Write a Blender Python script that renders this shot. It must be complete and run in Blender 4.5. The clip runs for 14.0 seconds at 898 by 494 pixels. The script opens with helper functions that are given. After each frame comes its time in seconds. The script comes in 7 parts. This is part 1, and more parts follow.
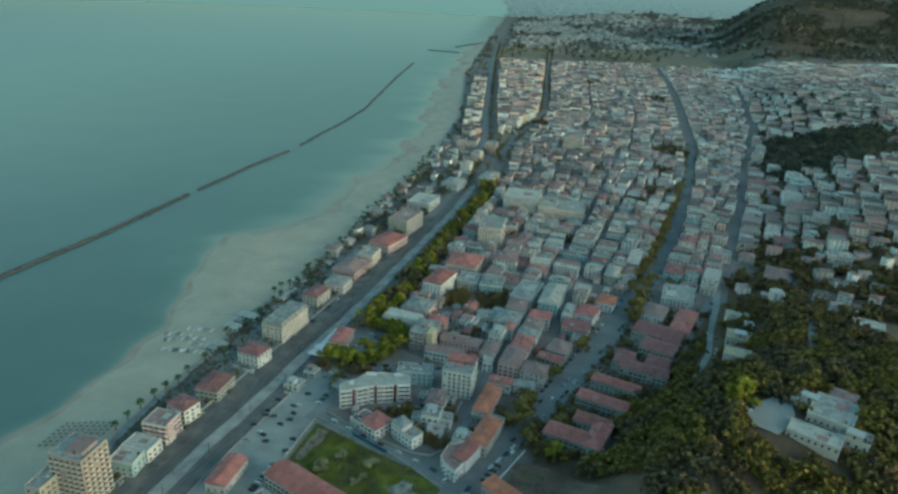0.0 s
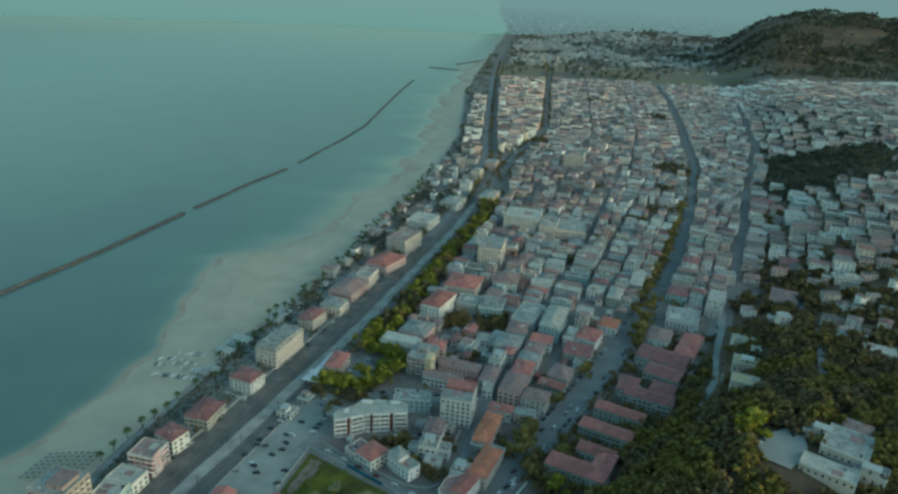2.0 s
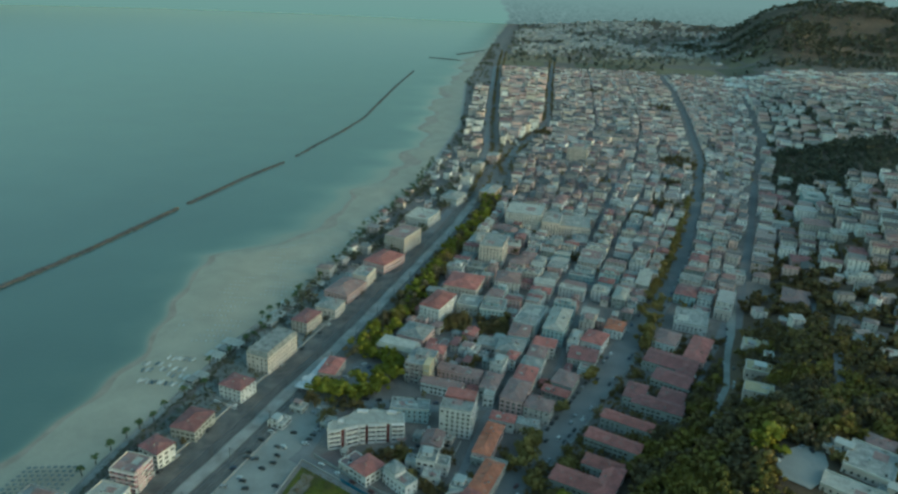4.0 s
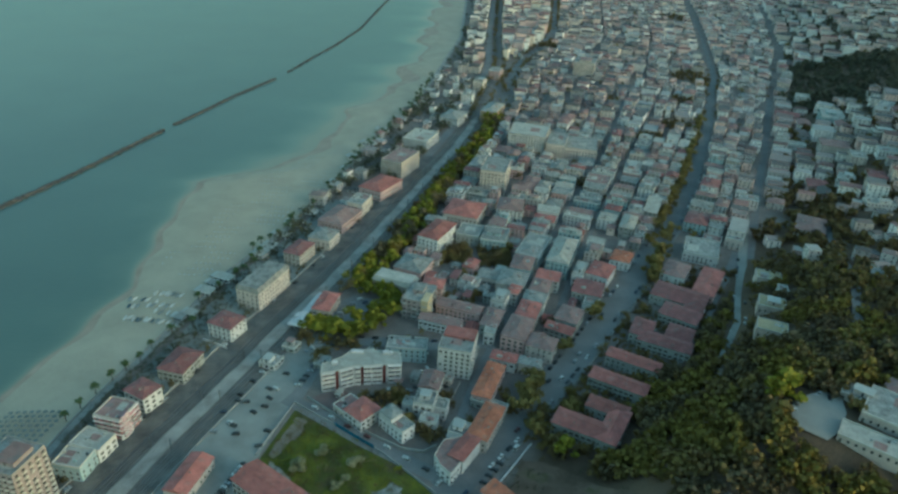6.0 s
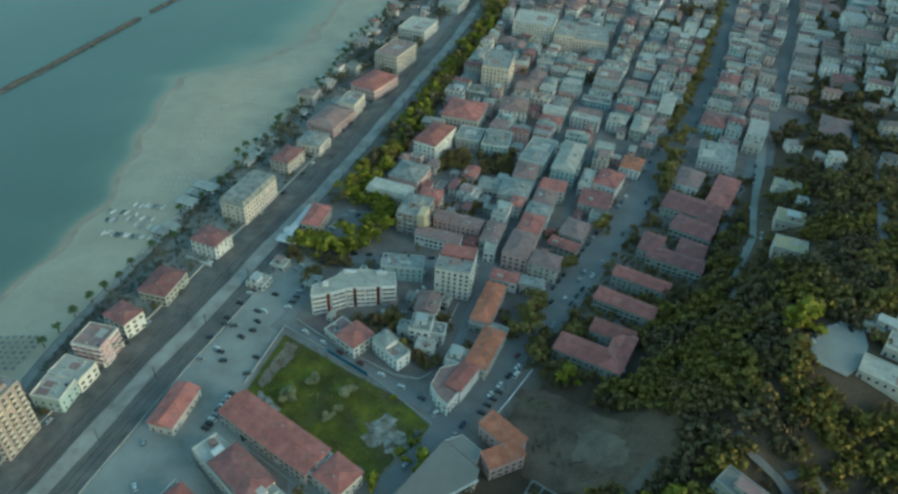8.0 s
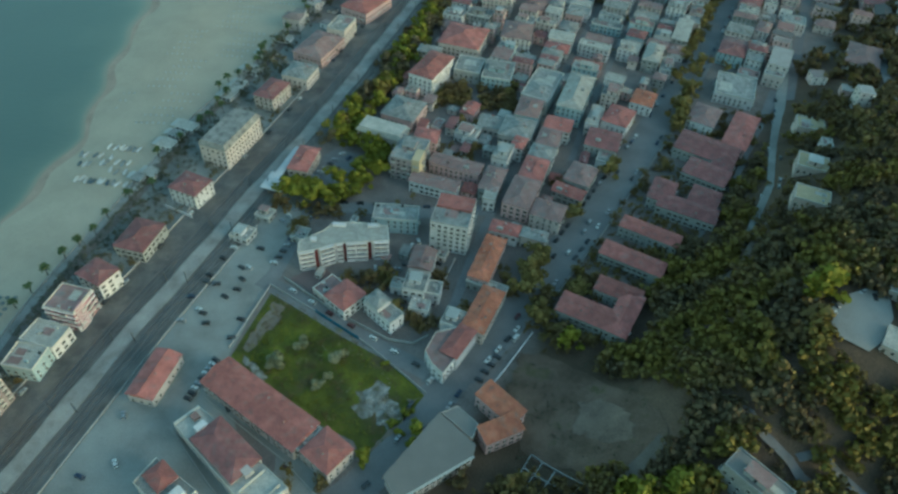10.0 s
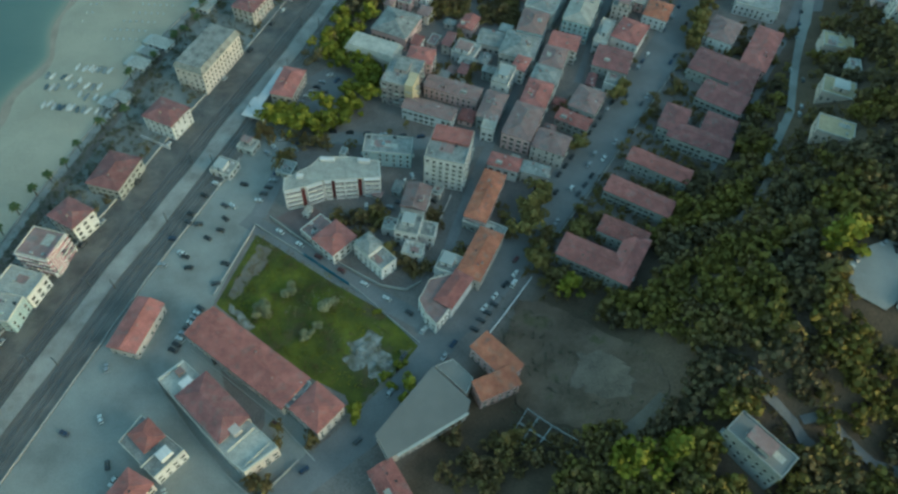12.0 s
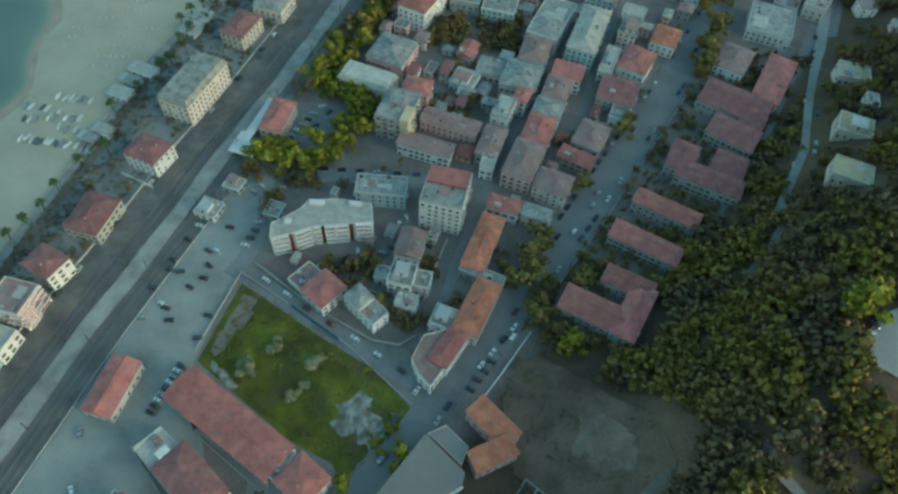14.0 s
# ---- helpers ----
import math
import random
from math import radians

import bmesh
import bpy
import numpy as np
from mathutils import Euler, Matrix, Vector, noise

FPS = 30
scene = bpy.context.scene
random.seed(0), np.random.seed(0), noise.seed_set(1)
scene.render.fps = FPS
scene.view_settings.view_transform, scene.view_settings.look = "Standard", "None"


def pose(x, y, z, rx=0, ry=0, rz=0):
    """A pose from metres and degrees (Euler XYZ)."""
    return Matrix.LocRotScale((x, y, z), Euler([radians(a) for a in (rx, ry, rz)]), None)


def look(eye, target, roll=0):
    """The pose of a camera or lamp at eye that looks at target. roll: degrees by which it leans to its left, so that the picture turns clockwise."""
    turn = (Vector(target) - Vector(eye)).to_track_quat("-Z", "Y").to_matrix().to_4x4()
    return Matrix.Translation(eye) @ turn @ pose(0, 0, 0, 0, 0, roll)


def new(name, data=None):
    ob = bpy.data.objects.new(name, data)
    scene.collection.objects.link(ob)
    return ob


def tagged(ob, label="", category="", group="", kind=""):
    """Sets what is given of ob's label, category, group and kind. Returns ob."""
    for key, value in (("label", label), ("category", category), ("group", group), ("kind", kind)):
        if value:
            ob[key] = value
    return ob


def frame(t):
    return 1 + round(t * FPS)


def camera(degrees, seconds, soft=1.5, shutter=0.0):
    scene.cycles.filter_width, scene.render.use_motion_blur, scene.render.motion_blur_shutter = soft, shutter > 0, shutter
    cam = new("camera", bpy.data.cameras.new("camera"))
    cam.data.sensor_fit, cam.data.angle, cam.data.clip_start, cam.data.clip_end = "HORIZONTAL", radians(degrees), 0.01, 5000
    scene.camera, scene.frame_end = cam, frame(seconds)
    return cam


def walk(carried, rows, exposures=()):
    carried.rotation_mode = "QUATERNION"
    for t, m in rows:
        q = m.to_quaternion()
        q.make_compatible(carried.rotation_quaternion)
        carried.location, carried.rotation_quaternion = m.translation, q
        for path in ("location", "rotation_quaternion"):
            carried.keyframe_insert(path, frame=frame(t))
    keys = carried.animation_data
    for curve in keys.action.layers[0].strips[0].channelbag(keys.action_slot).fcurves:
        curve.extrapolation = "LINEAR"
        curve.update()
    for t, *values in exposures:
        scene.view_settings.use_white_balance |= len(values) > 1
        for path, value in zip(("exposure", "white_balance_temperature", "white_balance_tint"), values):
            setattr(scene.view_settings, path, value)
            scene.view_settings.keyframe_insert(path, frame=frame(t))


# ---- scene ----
cam = camera(66.4, 14.0, soft=2.65)
METRES, EYE, TILT, LEAN, TURN = 200.0, 270.0, -22.0, -2.8, 0.0
ROWS = [
    (0.0, 0.0, 0.0, 0.0, 0.0, 0.0, -0.0),
    (0.5, 0.0015, 0.0157, 0.0057, -0.01, 0.7, 0.0),
    (1.0, 0.0022, 0.0316, 0.0121, -0.04, 1.3, -0.01),
    (1.5, 0.003, 0.0472, 0.017, -0.06, 1.52, -0.04),
    (2.0, 0.0048, 0.0647, 0.0242, 0.01, 1.33, -0.1),
    (2.5, 0.0058, 0.0881, 0.0328, 0.06, 1.19, -0.16),
    (5.0, 0.0147, 0.2444, 0.0896, 0.2, -1.7, -0.11),
    (5.5, 0.0171, 0.2819, 0.1036, 0.22, -4.12, -0.04),
    (6.0, 0.0197, 0.3207, 0.1181, 0.25, -6.63, -0.01),
    (6.5, 0.0219, 0.3605, 0.1324, 0.28, -9.15, -0.0),
    (7.0, 0.0246, 0.4011, 0.1475, 0.3, -11.72, -0.01),
    (7.5, 0.0266, 0.4418, 0.1627, 0.34, -14.08, -0.04),
    (8.0, 0.0291, 0.4825, 0.1769, 0.37, -16.15, -0.06),
    (10.5, 0.0424, 0.6764, 0.257, 0.45, -25.39, -0.12),
    (11.0, 0.0449, 0.7122, 0.2717, 0.44, -27.44, -0.15),
    (11.5, 0.0476, 0.7481, 0.2877, 0.49, -30.09, -0.18),
    (12.0, 0.05, 0.7811, 0.3021, 0.52, -32.56, -0.21),
    (12.5, 0.0522, 0.8186, 0.3212, 0.58, -34.1, -0.3),
    (13.0, 0.0552, 0.8556, 0.3369, 0.67, -34.13, -0.38),
    (13.5, 0.0578, 0.8911, 0.3532, 0.74, -33.82, -0.44),
    (14.0, 0.0603, 0.9262, 0.3688, 0.8, -33.29, -0.48),
]
walk(cam, [(t, pose(0, 0, EYE, TILT, LEAN, TURN) @ pose(METRES * x, METRES * y, METRES * z, 90 + pitch, roll, yaw)) for t, x, y, z, yaw, pitch, roll in ROWS], [(0.0, 1.08, 4740, -24), (2.5, 1.0, 4740, -24), (5.0, 0.98, 4740, -24), (6.5, 1.16, 4740, -24), (8.0, 1.24, 4740, -23), (11.0, 1.22, 4770, -22), (12.5, 1.33, 4830, -22), (14.0, 1.35, 4850, -22)])

# ---- world and light ----
SUN_ELEVATION, SUN_AZIMUTH = 8.0, 115.0  # degrees; azimuth clockwise from +y
world = bpy.data.worlds.new("dusk_sky")
scene.world = world
world.use_nodes = True
wn, wl = world.node_tree.nodes, world.node_tree.links
sky = wn.new("ShaderNodeTexSky")
sky.sky_type, sky.sun_disc = "NISHITA", False
sky.sun_elevation, sky.sun_rotation = radians(SUN_ELEVATION), radians(SUN_AZIMUTH)
sky.air_density, sky.dust_density = 1.4, 2.5
wl.new(sky.outputs[0], wn["Background"].inputs[0])
wn["Background"].inputs[1].default_value = 0.15
lamp = bpy.data.lights.new("low_sun", "SUN")
lamp.energy, lamp.angle, lamp.color = 0.3, radians(25), (1.0, 0.84, 0.84)
az, el = radians(SUN_AZIMUTH), radians(SUN_ELEVATION + 12)
sun = new("low_sun", lamp)
sun.matrix_world = look((math.sin(az) * math.cos(el) * 900, math.cos(az) * math.cos(el) * 900, math.sin(el) * 900), (0, 0, 0))


# ---- helpers of this scene ----
def sst(a, b, v):
    u = np.clip((v - a) / (b - a), 0, 1)
    return u * u * (3 - 2 * u)


def curve(*pts):
    """x as a smooth function of y, from (y, x) pairs."""
    ys, xs = [p[0] for p in pts], [p[1] for p in pts]
    return lambda y: np.interp(y, ys, xs)


SHORE = curve((-300, -300), (200, -290), (332, -253), (387, -231), (485, -213), (572, -223), (674, -226), (713, -170), (760, -138), (829, -121), (923, -103),
              (1061, -66), (1235, -36), (1429, -34), (1835, -10), (2184, 40), (2587, 66), (3038, 172), (5063, 415))
SHORE_LINE = SHORE


def SHORE(y):
    """The waterline with its lobes and shoaling bays."""
    y = np.asarray(y, float)
    return SHORE_LINE(y) + sst(780, 960, y) * (9 * np.sin(y / 38) + 7 * np.sin(y / 17 + 1.0)) + 2.2 * np.sin(y / 9.3)


BEACH = curve((-300, -230), (200, -205), (341, -189), (384, -180), (420, -170), (500, -153), (570, -126), (673, -98), (768, -82), (920, -40), (1051, -17),
              (1384, 32), (1964, 55), (3038, 178), (5063, 425))
RAIL = curve((-300, -340), (200, -178), (286, -150), (335, -134), (395, -111.5), (443, -95.5), (487, -78.5), (557, -54.5), (605, -40), (782, 16), (907, 48),
             (1108, 84), (1190, 95), (1400, 106), (1782, 134), (2422, 184), (3374, 277), (5063, 480))
AVENUE = curve((-300, -470), (200, -92), (242, -40), (262, -16), (274, -5), (311, 18), (353, 51), (407, 87), (460, 120), (508, 150), (605, 206), (718, 262), (927, 349),
               (1179, 441), (1507, 525), (1941, 630), (2488, 733), (3155, 893), (5063, 1200))
SECOND = curve((560, 262), (700, 324), (834, 386), (1074, 490), (1355, 615), (1900, 800), (3000, 1100))
LANE = curve((425, 42), (487, 65), (532, 81), (578, 99), (669, 135), (784, 184), (1000, 256), (1154, 314), (1487, 443), (2400, 640))
BACK_LANE = curve((470, 92), (530, 112), (608, 142), (683, 172), (743, 196), (1000, 300), (1200, 376), (1500, 482), (2400, 690))
TREE_ROAD = curve((1080, 100), (1201, 131), (1429, 212), (1933, 284), (2929, 433), (5063, 740))


def terrain(x, y):
    """Height of the land, in metres over the town's streets."""
    x, y = np.asarray(x, float), np.asarray(y, float)
    u = (x - 18) * 0.823 - (y - 311) * 0.568
    h = 50 * sst(50, 130, u) * (1 - 0.3 * sst(330, 430, y) - 0.55 * sst(430, 620, y)) * (0.4 + 0.6 * sst(240, 310, y))
    h = h + 35 * sst(320, 520, x - 0.35 * (y - 600)) * sst(500, 800, y)
    h = h + 30 * np.exp(-((x - 980) / 260) ** 2 - ((y - 1500) / 260) ** 2)
    h = h + (205 + 10 * np.sin(x / 90) + 8 * np.sin(x / 37 + y / 80)) * sst(1080, 1600, x - 0.3 * (y - 3300) + 40 * np.sin(y / 110)) * np.exp(-((y - 3400) / 430) ** 2)
    h = h + 60 * np.exp(-((x - 1330) / 150) ** 2 - ((y - 2900) / 200) ** 2)
    h = h + 260 * np.exp(-((x - 4200) / 900) ** 2 - ((y - 3600) / 1500) ** 2)
    h = h + 70 * sst(3500, 4850, y) * sst(40, 900, x - np.asarray(RAIL(y)))
    return h


def land(x, y):
    return terrain(x, y) - 4.6 * (1 - sst(-25, 45, x - np.asarray(SHORE(y)))) * (1 - sst(0, 12, x - np.asarray(BEACH(y))))


def ground_at(x, y):
    return float(land(x, y))


def mesh(name, verts, faces, mats, slots=None, smooth=False):
    me = bpy.data.meshes.new(name)
    me.from_pydata([tuple(v) for v in verts], [], [tuple(f) for f in faces])
    for m in mats if isinstance(mats, (list, tuple)) else [mats]:
        me.materials.append(m)
    if slots is not None:
        me.polygons.foreach_set("material_index", slots)
    if smooth:
        me.polygons.foreach_set("use_smooth", [True] * len(me.polygons))
    me.update()
    return me


def part(name, me, parent, m=None, label=""):
    ob = new(name, me)
    ob.parent = parent
    if m is not None:
        ob.matrix_local = m
    if label:
        ob["label"] = label
    return ob


def thing(name, x, y, deg=0.0, z=None, label="", category="", group="", kind=""):
    ob = new(name)
    ob.empty_display_size = 0.5
    ob.matrix_world = pose(x, y, ground_at(x, y) if z is None else z, 0, 0, deg)
    return tagged(ob, label, category, group, kind)


class Build:
    """Collects boxes, prisms and quads into one mesh."""

    def __init__(self):
        self.v, self.f, self.s = [], [], []

    def poly(self, pts, slot=0):
        n = len(self.v)
        self.v += [tuple(p) for p in pts]
        self.f.append(tuple(range(n, n + len(pts))))
        self.s.append(slot)

    def box(self, x0, y0, z0, x1, y1, z1, slot=0):
        n = len(self.v)
        self.v += [(x0, y0, z0), (x1, y0, z0), (x1, y1, z0), (x0, y1, z0), (x0, y0, z1), (x1, y0, z1), (x1, y1, z1), (x0, y1, z1)]
        self.f += [tuple(n + i for i in q) for q in ((3, 2, 1, 0), (4, 5, 6, 7), (0, 1, 5, 4), (1, 2, 6, 5), (2, 3, 7, 6), (3, 0, 4, 7))]
        self.s += [slot] * 6

    def add(self, verts, faces, slot=0):
        n = len(self.v)
        self.v += [tuple(p) for p in verts]
        self.f += [tuple(n + i for i in q) for q in faces]
        self.s += [slot] * len(faces)

    def done(self, name, mats, smooth=False):
        return mesh(name, self.v, self.f, mats, self.s, smooth)


# ---- materials ----
def nodes_of(name):
    m = bpy.data.materials.new(name)
    m.use_nodes = True
    return m, m.node_tree.nodes, m.node_tree.links, m.node_tree.nodes["Principled BSDF"]


def surface(name, color, rough=0.85, grain=0.5, stain=0.12, amount=0.25, bump=0.25, vary=0.12, island=False, metal=0.0, coords="Object", stretch=(1, 1, 1)):
    """A painted, plastered or mineral surface: fine grain, broad stains, relief, and a small shift from piece to piece."""
    m, n, l, p = nodes_of(name)
    tc = n.new("ShaderNodeTexCoord")
    mp = n.new("ShaderNodeMapping")
    mp.inputs["Scale"].default_value = stretch
    l.new(tc.outputs[coords], mp.inputs[0])
    fine, broad = n.new("ShaderNodeTexNoise"), n.new("ShaderNodeTexNoise")
    fine.inputs["Scale"].default_value, fine.inputs["Detail"].default_value = grain * 4, 4
    broad.inputs["Scale"].default_value, broad.inputs["Detail"].default_value = stain, 6
    broad.inputs["Roughness"].default_value = 0.62
    for t in (fine, broad):
        l.new(mp.outputs[0], t.inputs[0])
    add = n.new("ShaderNodeMath")
    add.operation = "ADD"
    l.new(fine.outputs[0], add.inputs[0])
    l.new(broad.outputs[0], add.inputs[1])
    rng = n.new("ShaderNodeMapRange")
    rng.inputs["From Min"].default_value, rng.inputs["From Max"].default_value = 0.7, 1.3
    rng.inputs["To Min"].default_value, rng.inputs["To Max"].default_value = 1 - amount, 1 + amount * 0.7
    l.new(add.outputs[0], rng.inputs[0])
    each = n.new("ShaderNodeNewGeometry" if island else "ShaderNodeObjectInfo")
    rr = n.new("ShaderNodeMapRange")
    rr.inputs["To Min"].default_value, rr.inputs["To Max"].default_value = 1 - vary, 1 + vary
    l.new(each.outputs["Random Per Island" if island else "Random"], rr.inputs[0])
    mul = n.new("ShaderNodeMath")
    mul.operation = "MULTIPLY"
    l.new(rng.outputs[0], mul.inputs[0])
    l.new(rr.outputs[0], mul.inputs[1])
    mix = n.new("ShaderNodeVectorMath")
    mix.operation = "SCALE"
    mix.inputs[0].default_value = color
    l.new(mul.outputs[0], mix.inputs["Scale"])
    l.new(mix.outputs[0], p.inputs["Base Color"])
    bp = n.new("ShaderNodeBump")
    bp.inputs["Strength"].default_value, bp.inputs["Distance"].default_value = bump, 0.06
    l.new(fine.outputs[0], bp.inputs["Height"])
    l.new(bp.outputs[0], p.inputs["Normal"])
    p.inputs["Roughness"].default_value, p.inputs["Metallic"].default_value = rough, metal
    return m


def palette(name, colors, rough=0.85, amount=0.2, stain=0.15):
    """Many joined pieces in one mesh: each island takes one of the colours."""
    m = surface(name, (1, 1, 1), rough, amount=amount, stain=stain, vary=0.1, island=True)
    n, l = m.node_tree.nodes, m.node_tree.links
    p = n["Principled BSDF"]
    scale = p.inputs["Base Color"].links[0].from_node
    geo = n.new("ShaderNodeNewGeometry")
    ramp = n.new("ShaderNodeValToRGB")
    ramp.color_ramp.interpolation = "CONSTANT"
    while len(ramp.color_ramp.elements) < len(colors):
        ramp.color_ramp.elements.new(0.5)
    for i, (e, c) in enumerate(zip(ramp.color_ramp.elements, colors)):
        e.position, e.color = i / len(colors), (*c, 1)
    l.new(geo.outputs["Random Per Island"], ramp.inputs[0])
    l.new(ramp.outputs[0], scale.inputs[0])
    return m


def foliage(name, dark, light, autumn=None):
    m, n, l, p = nodes_of(name)
    geo, info = n.new("ShaderNodeNewGeometry"), n.new("ShaderNodeObjectInfo")
    add = n.new("ShaderNodeMath")
    add.operation = "MULTIPLY_ADD"
    add.inputs[1].default_value, add.inputs[2].default_value = 0.38, 0.0
    l.new(geo.outputs["Random Per Island"], add.inputs[0])
    sum2 = n.new("ShaderNodeMath")
    sum2.operation = "MULTIPLY_ADD"
    sum2.inputs[1].default_value = 0.45
    l.new(info.outputs["Random"], sum2.inputs[0])
    l.new(add.outputs[0], sum2.inputs[2])
    noise_big = n.new("ShaderNodeTexNoise")
    noise_big.inputs["Scale"].default_value, noise_big.inputs["Detail"].default_value = 0.085, 3
    l.new(geo.outputs["Position"], noise_big.inputs[0])
    add3 = n.new("ShaderNodeMath")
    add3.operation = "MULTIPLY_ADD"
    add3.inputs[1].default_value, add3.inputs[2].default_value = 2.0, -0.9
    l.new(noise_big.outputs[0], add3.inputs[0])
    add4 = n.new("ShaderNodeMath")
    l.new(sum2.outputs[0], add4.inputs[0])
    l.new(add3.outputs[0], add4.inputs[1])
    ramp = n.new("ShaderNodeValToRGB")
    ramp.color_ramp.elements[0].color, ramp.color_ramp.elements[1].color = (*dark, 1), (*light, 1)
    if autumn:
        e = ramp.color_ramp.elements.new(0.42)
        e.color = (*autumn, 1)
    l.new(add4.outputs[0], ramp.inputs[0])
    l.new(ramp.outputs[0], p.inputs["Base Color"])
    p.inputs["Roughness"].default_value = 0.75
    p.inputs["Specular IOR Level"].default_value = 0.2
    return m


WALL = {
    "w": surface("white_render", (0.66, 0.63, 0.62)),
    "c": surface("cream_render", (0.56, 0.485, 0.44)),
    "p": surface("pink_render", (0.58, 0.40, 0.375)),
    "g": surface("grey_render", (0.36, 0.35, 0.33)),
    "t": surface("pale_aqua_render", (0.39, 0.475, 0.50)),
    "k": surface("deep_pink_render", (0.44, 0.245, 0.27)),
    "b": surface("beige_grey_render", (0.43, 0.40, 0.385)),
    "y": surface("ochre_render", (0.62, 0.50, 0.32)),
    "o": surface("peach_render", (0.62, 0.42, 0.28)),
    "m": surface("mauve_beige_render", (0.37, 0.305, 0.30)),
}
WALL_WORDS = {"w": "white", "c": "cream", "p": "pink", "g": "grey", "t": "pale aqua", "k": "deep pink", "b": "beige grey", "y": "ochre", "o": "peach", "m": "mauve beige"}
ROOF = {
    "r": surface("terracotta_tiles", (0.35, 0.138, 0.112), 0.9, grain=0.9, stain=0.16, amount=0.5, vary=0.18),
    "d": surface("dark_red_tiles", (0.285, 0.115, 0.107), 0.9, grain=0.9, stain=0.16, amount=0.5, vary=0.12),
    "o": surface("orange_tiles", (0.42, 0.158, 0.10), 0.9, grain=0.9, stain=0.16, amount=0.5, vary=0.1),
    "g": surface("grey_roofing", (0.27, 0.27, 0.25), 0.9, stain=0.22, amount=0.5),
    "b": surface("brown_tiles", (0.265, 0.175, 0.16), 0.9, grain=1.2, amount=0.3),
    "c": surface("buff_roofing", (0.40, 0.335, 0.21), 0.85, stain=0.25, amount=0.25),
    "w": surface("pale_roofing", (0.42, 0.395, 0.35), 0.85, stain=0.22, amount=0.4),
    "f": surface("worn_fibre_cement", (0.225, 0.208, 0.19), 0.9, grain=0.8, stain=0.08, amount=0.18),
}
ROOF_WORDS = {"r": "terracotta", "d": "dark red", "o": "orange", "g": "grey", "b": "brown", "c": "buff", "w": "pale", "f": "worn grey"}
M_TRIM = surface("pale_stone_trim", (0.55, 0.53, 0.48))
M_SHUTTER = surface("dark_shutter", (0.10, 0.09, 0.075), 0.7)
M_RED_PANEL = surface("red_panel", (0.11, 0.022, 0.020), 0.7)
M_GLASS, _n, _l, _p = nodes_of("window_glass")
_p.inputs["Base Color"].default_value, _p.inputs["Roughness"].default_value = (0.07, 0.068, 0.068, 1), 0.2
M_RAILING = surface("painted_railing", (0.42, 0.42, 0.40), 0.5)
M_ASPHALT = surface("asphalt", (0.140, 0.140, 0.142), 0.85, grain=0.5, stain=0.05, amount=0.3)
M_LOT = surface("worn_car_park", (0.255, 0.25, 0.24), 0.9, grain=0.4, stain=0.03, amount=0.2)
M_PAVING = surface("pale_paving", (0.30, 0.29, 0.27), 0.85, grain=0.6, stain=0.06)
M_PLATFORM = surface("worn_platform", (0.33, 0.30, 0.27), 0.9, grain=0.5, stain=0.05, amount=0.35)
M_KERB = surface("kerb_stone", (0.36, 0.35, 0.32))
M_BALLAST = surface("railway_ballast", (0.135, 0.120, 0.106), 0.95, grain=1.5, stain=0.06, amount=0.45, bump=0.6)
M_CINDER = surface("brown_cinder", (0.155, 0.135, 0.12), 0.95, grain=1.2, stain=0.08, amount=0.5, bump=0.5)
M_STEEL = surface("rail_steel", (0.32, 0.29, 0.27), 0.35, metal=0.9)
M_SAND = surface("beach_sand", (0.40, 0.355, 0.275), 0.95, grain=0.4, stain=0.035, amount=0.2, bump=0.3)
M_WET = surface("wet_sand", (0.345, 0.27, 0.205), 0.6, grain=0.4, stain=0.06, amount=0.3, bump=0.15)
M_ROCK = surface("breakwater_rock", (0.105, 0.10, 0.098), 0.9, grain=0.5, stain=0.2, amount=0.4, island=True, vary=0.35)
M_DIRT = surface("bare_earth", (0.20, 0.165, 0.13), 0.95, grain=0.6, stain=0.06, amount=0.4)
M_GRASS = surface("rough_grass", (0.105, 0.090, 0.012), 0.95, grain=0.9, stain=0.05, amount=0.55, bump=0.6)
M_MEADOW = surface("dry_meadow", (0.150, 0.112, 0.082), 0.95, grain=0.6, stain=0.03, amount=0.5, bump=0.5)
M_RUBBLE = surface("concrete_rubble", (0.34, 0.34, 0.33), 0.9, grain=1.0, stain=0.2, amount=0.5)
M_BARK = surface("bark", (0.09, 0.07, 0.05), 0.95)
M_PALM = foliage("palm_fronds", (0.035, 0.055, 0.018), (0.10, 0.12, 0.045))
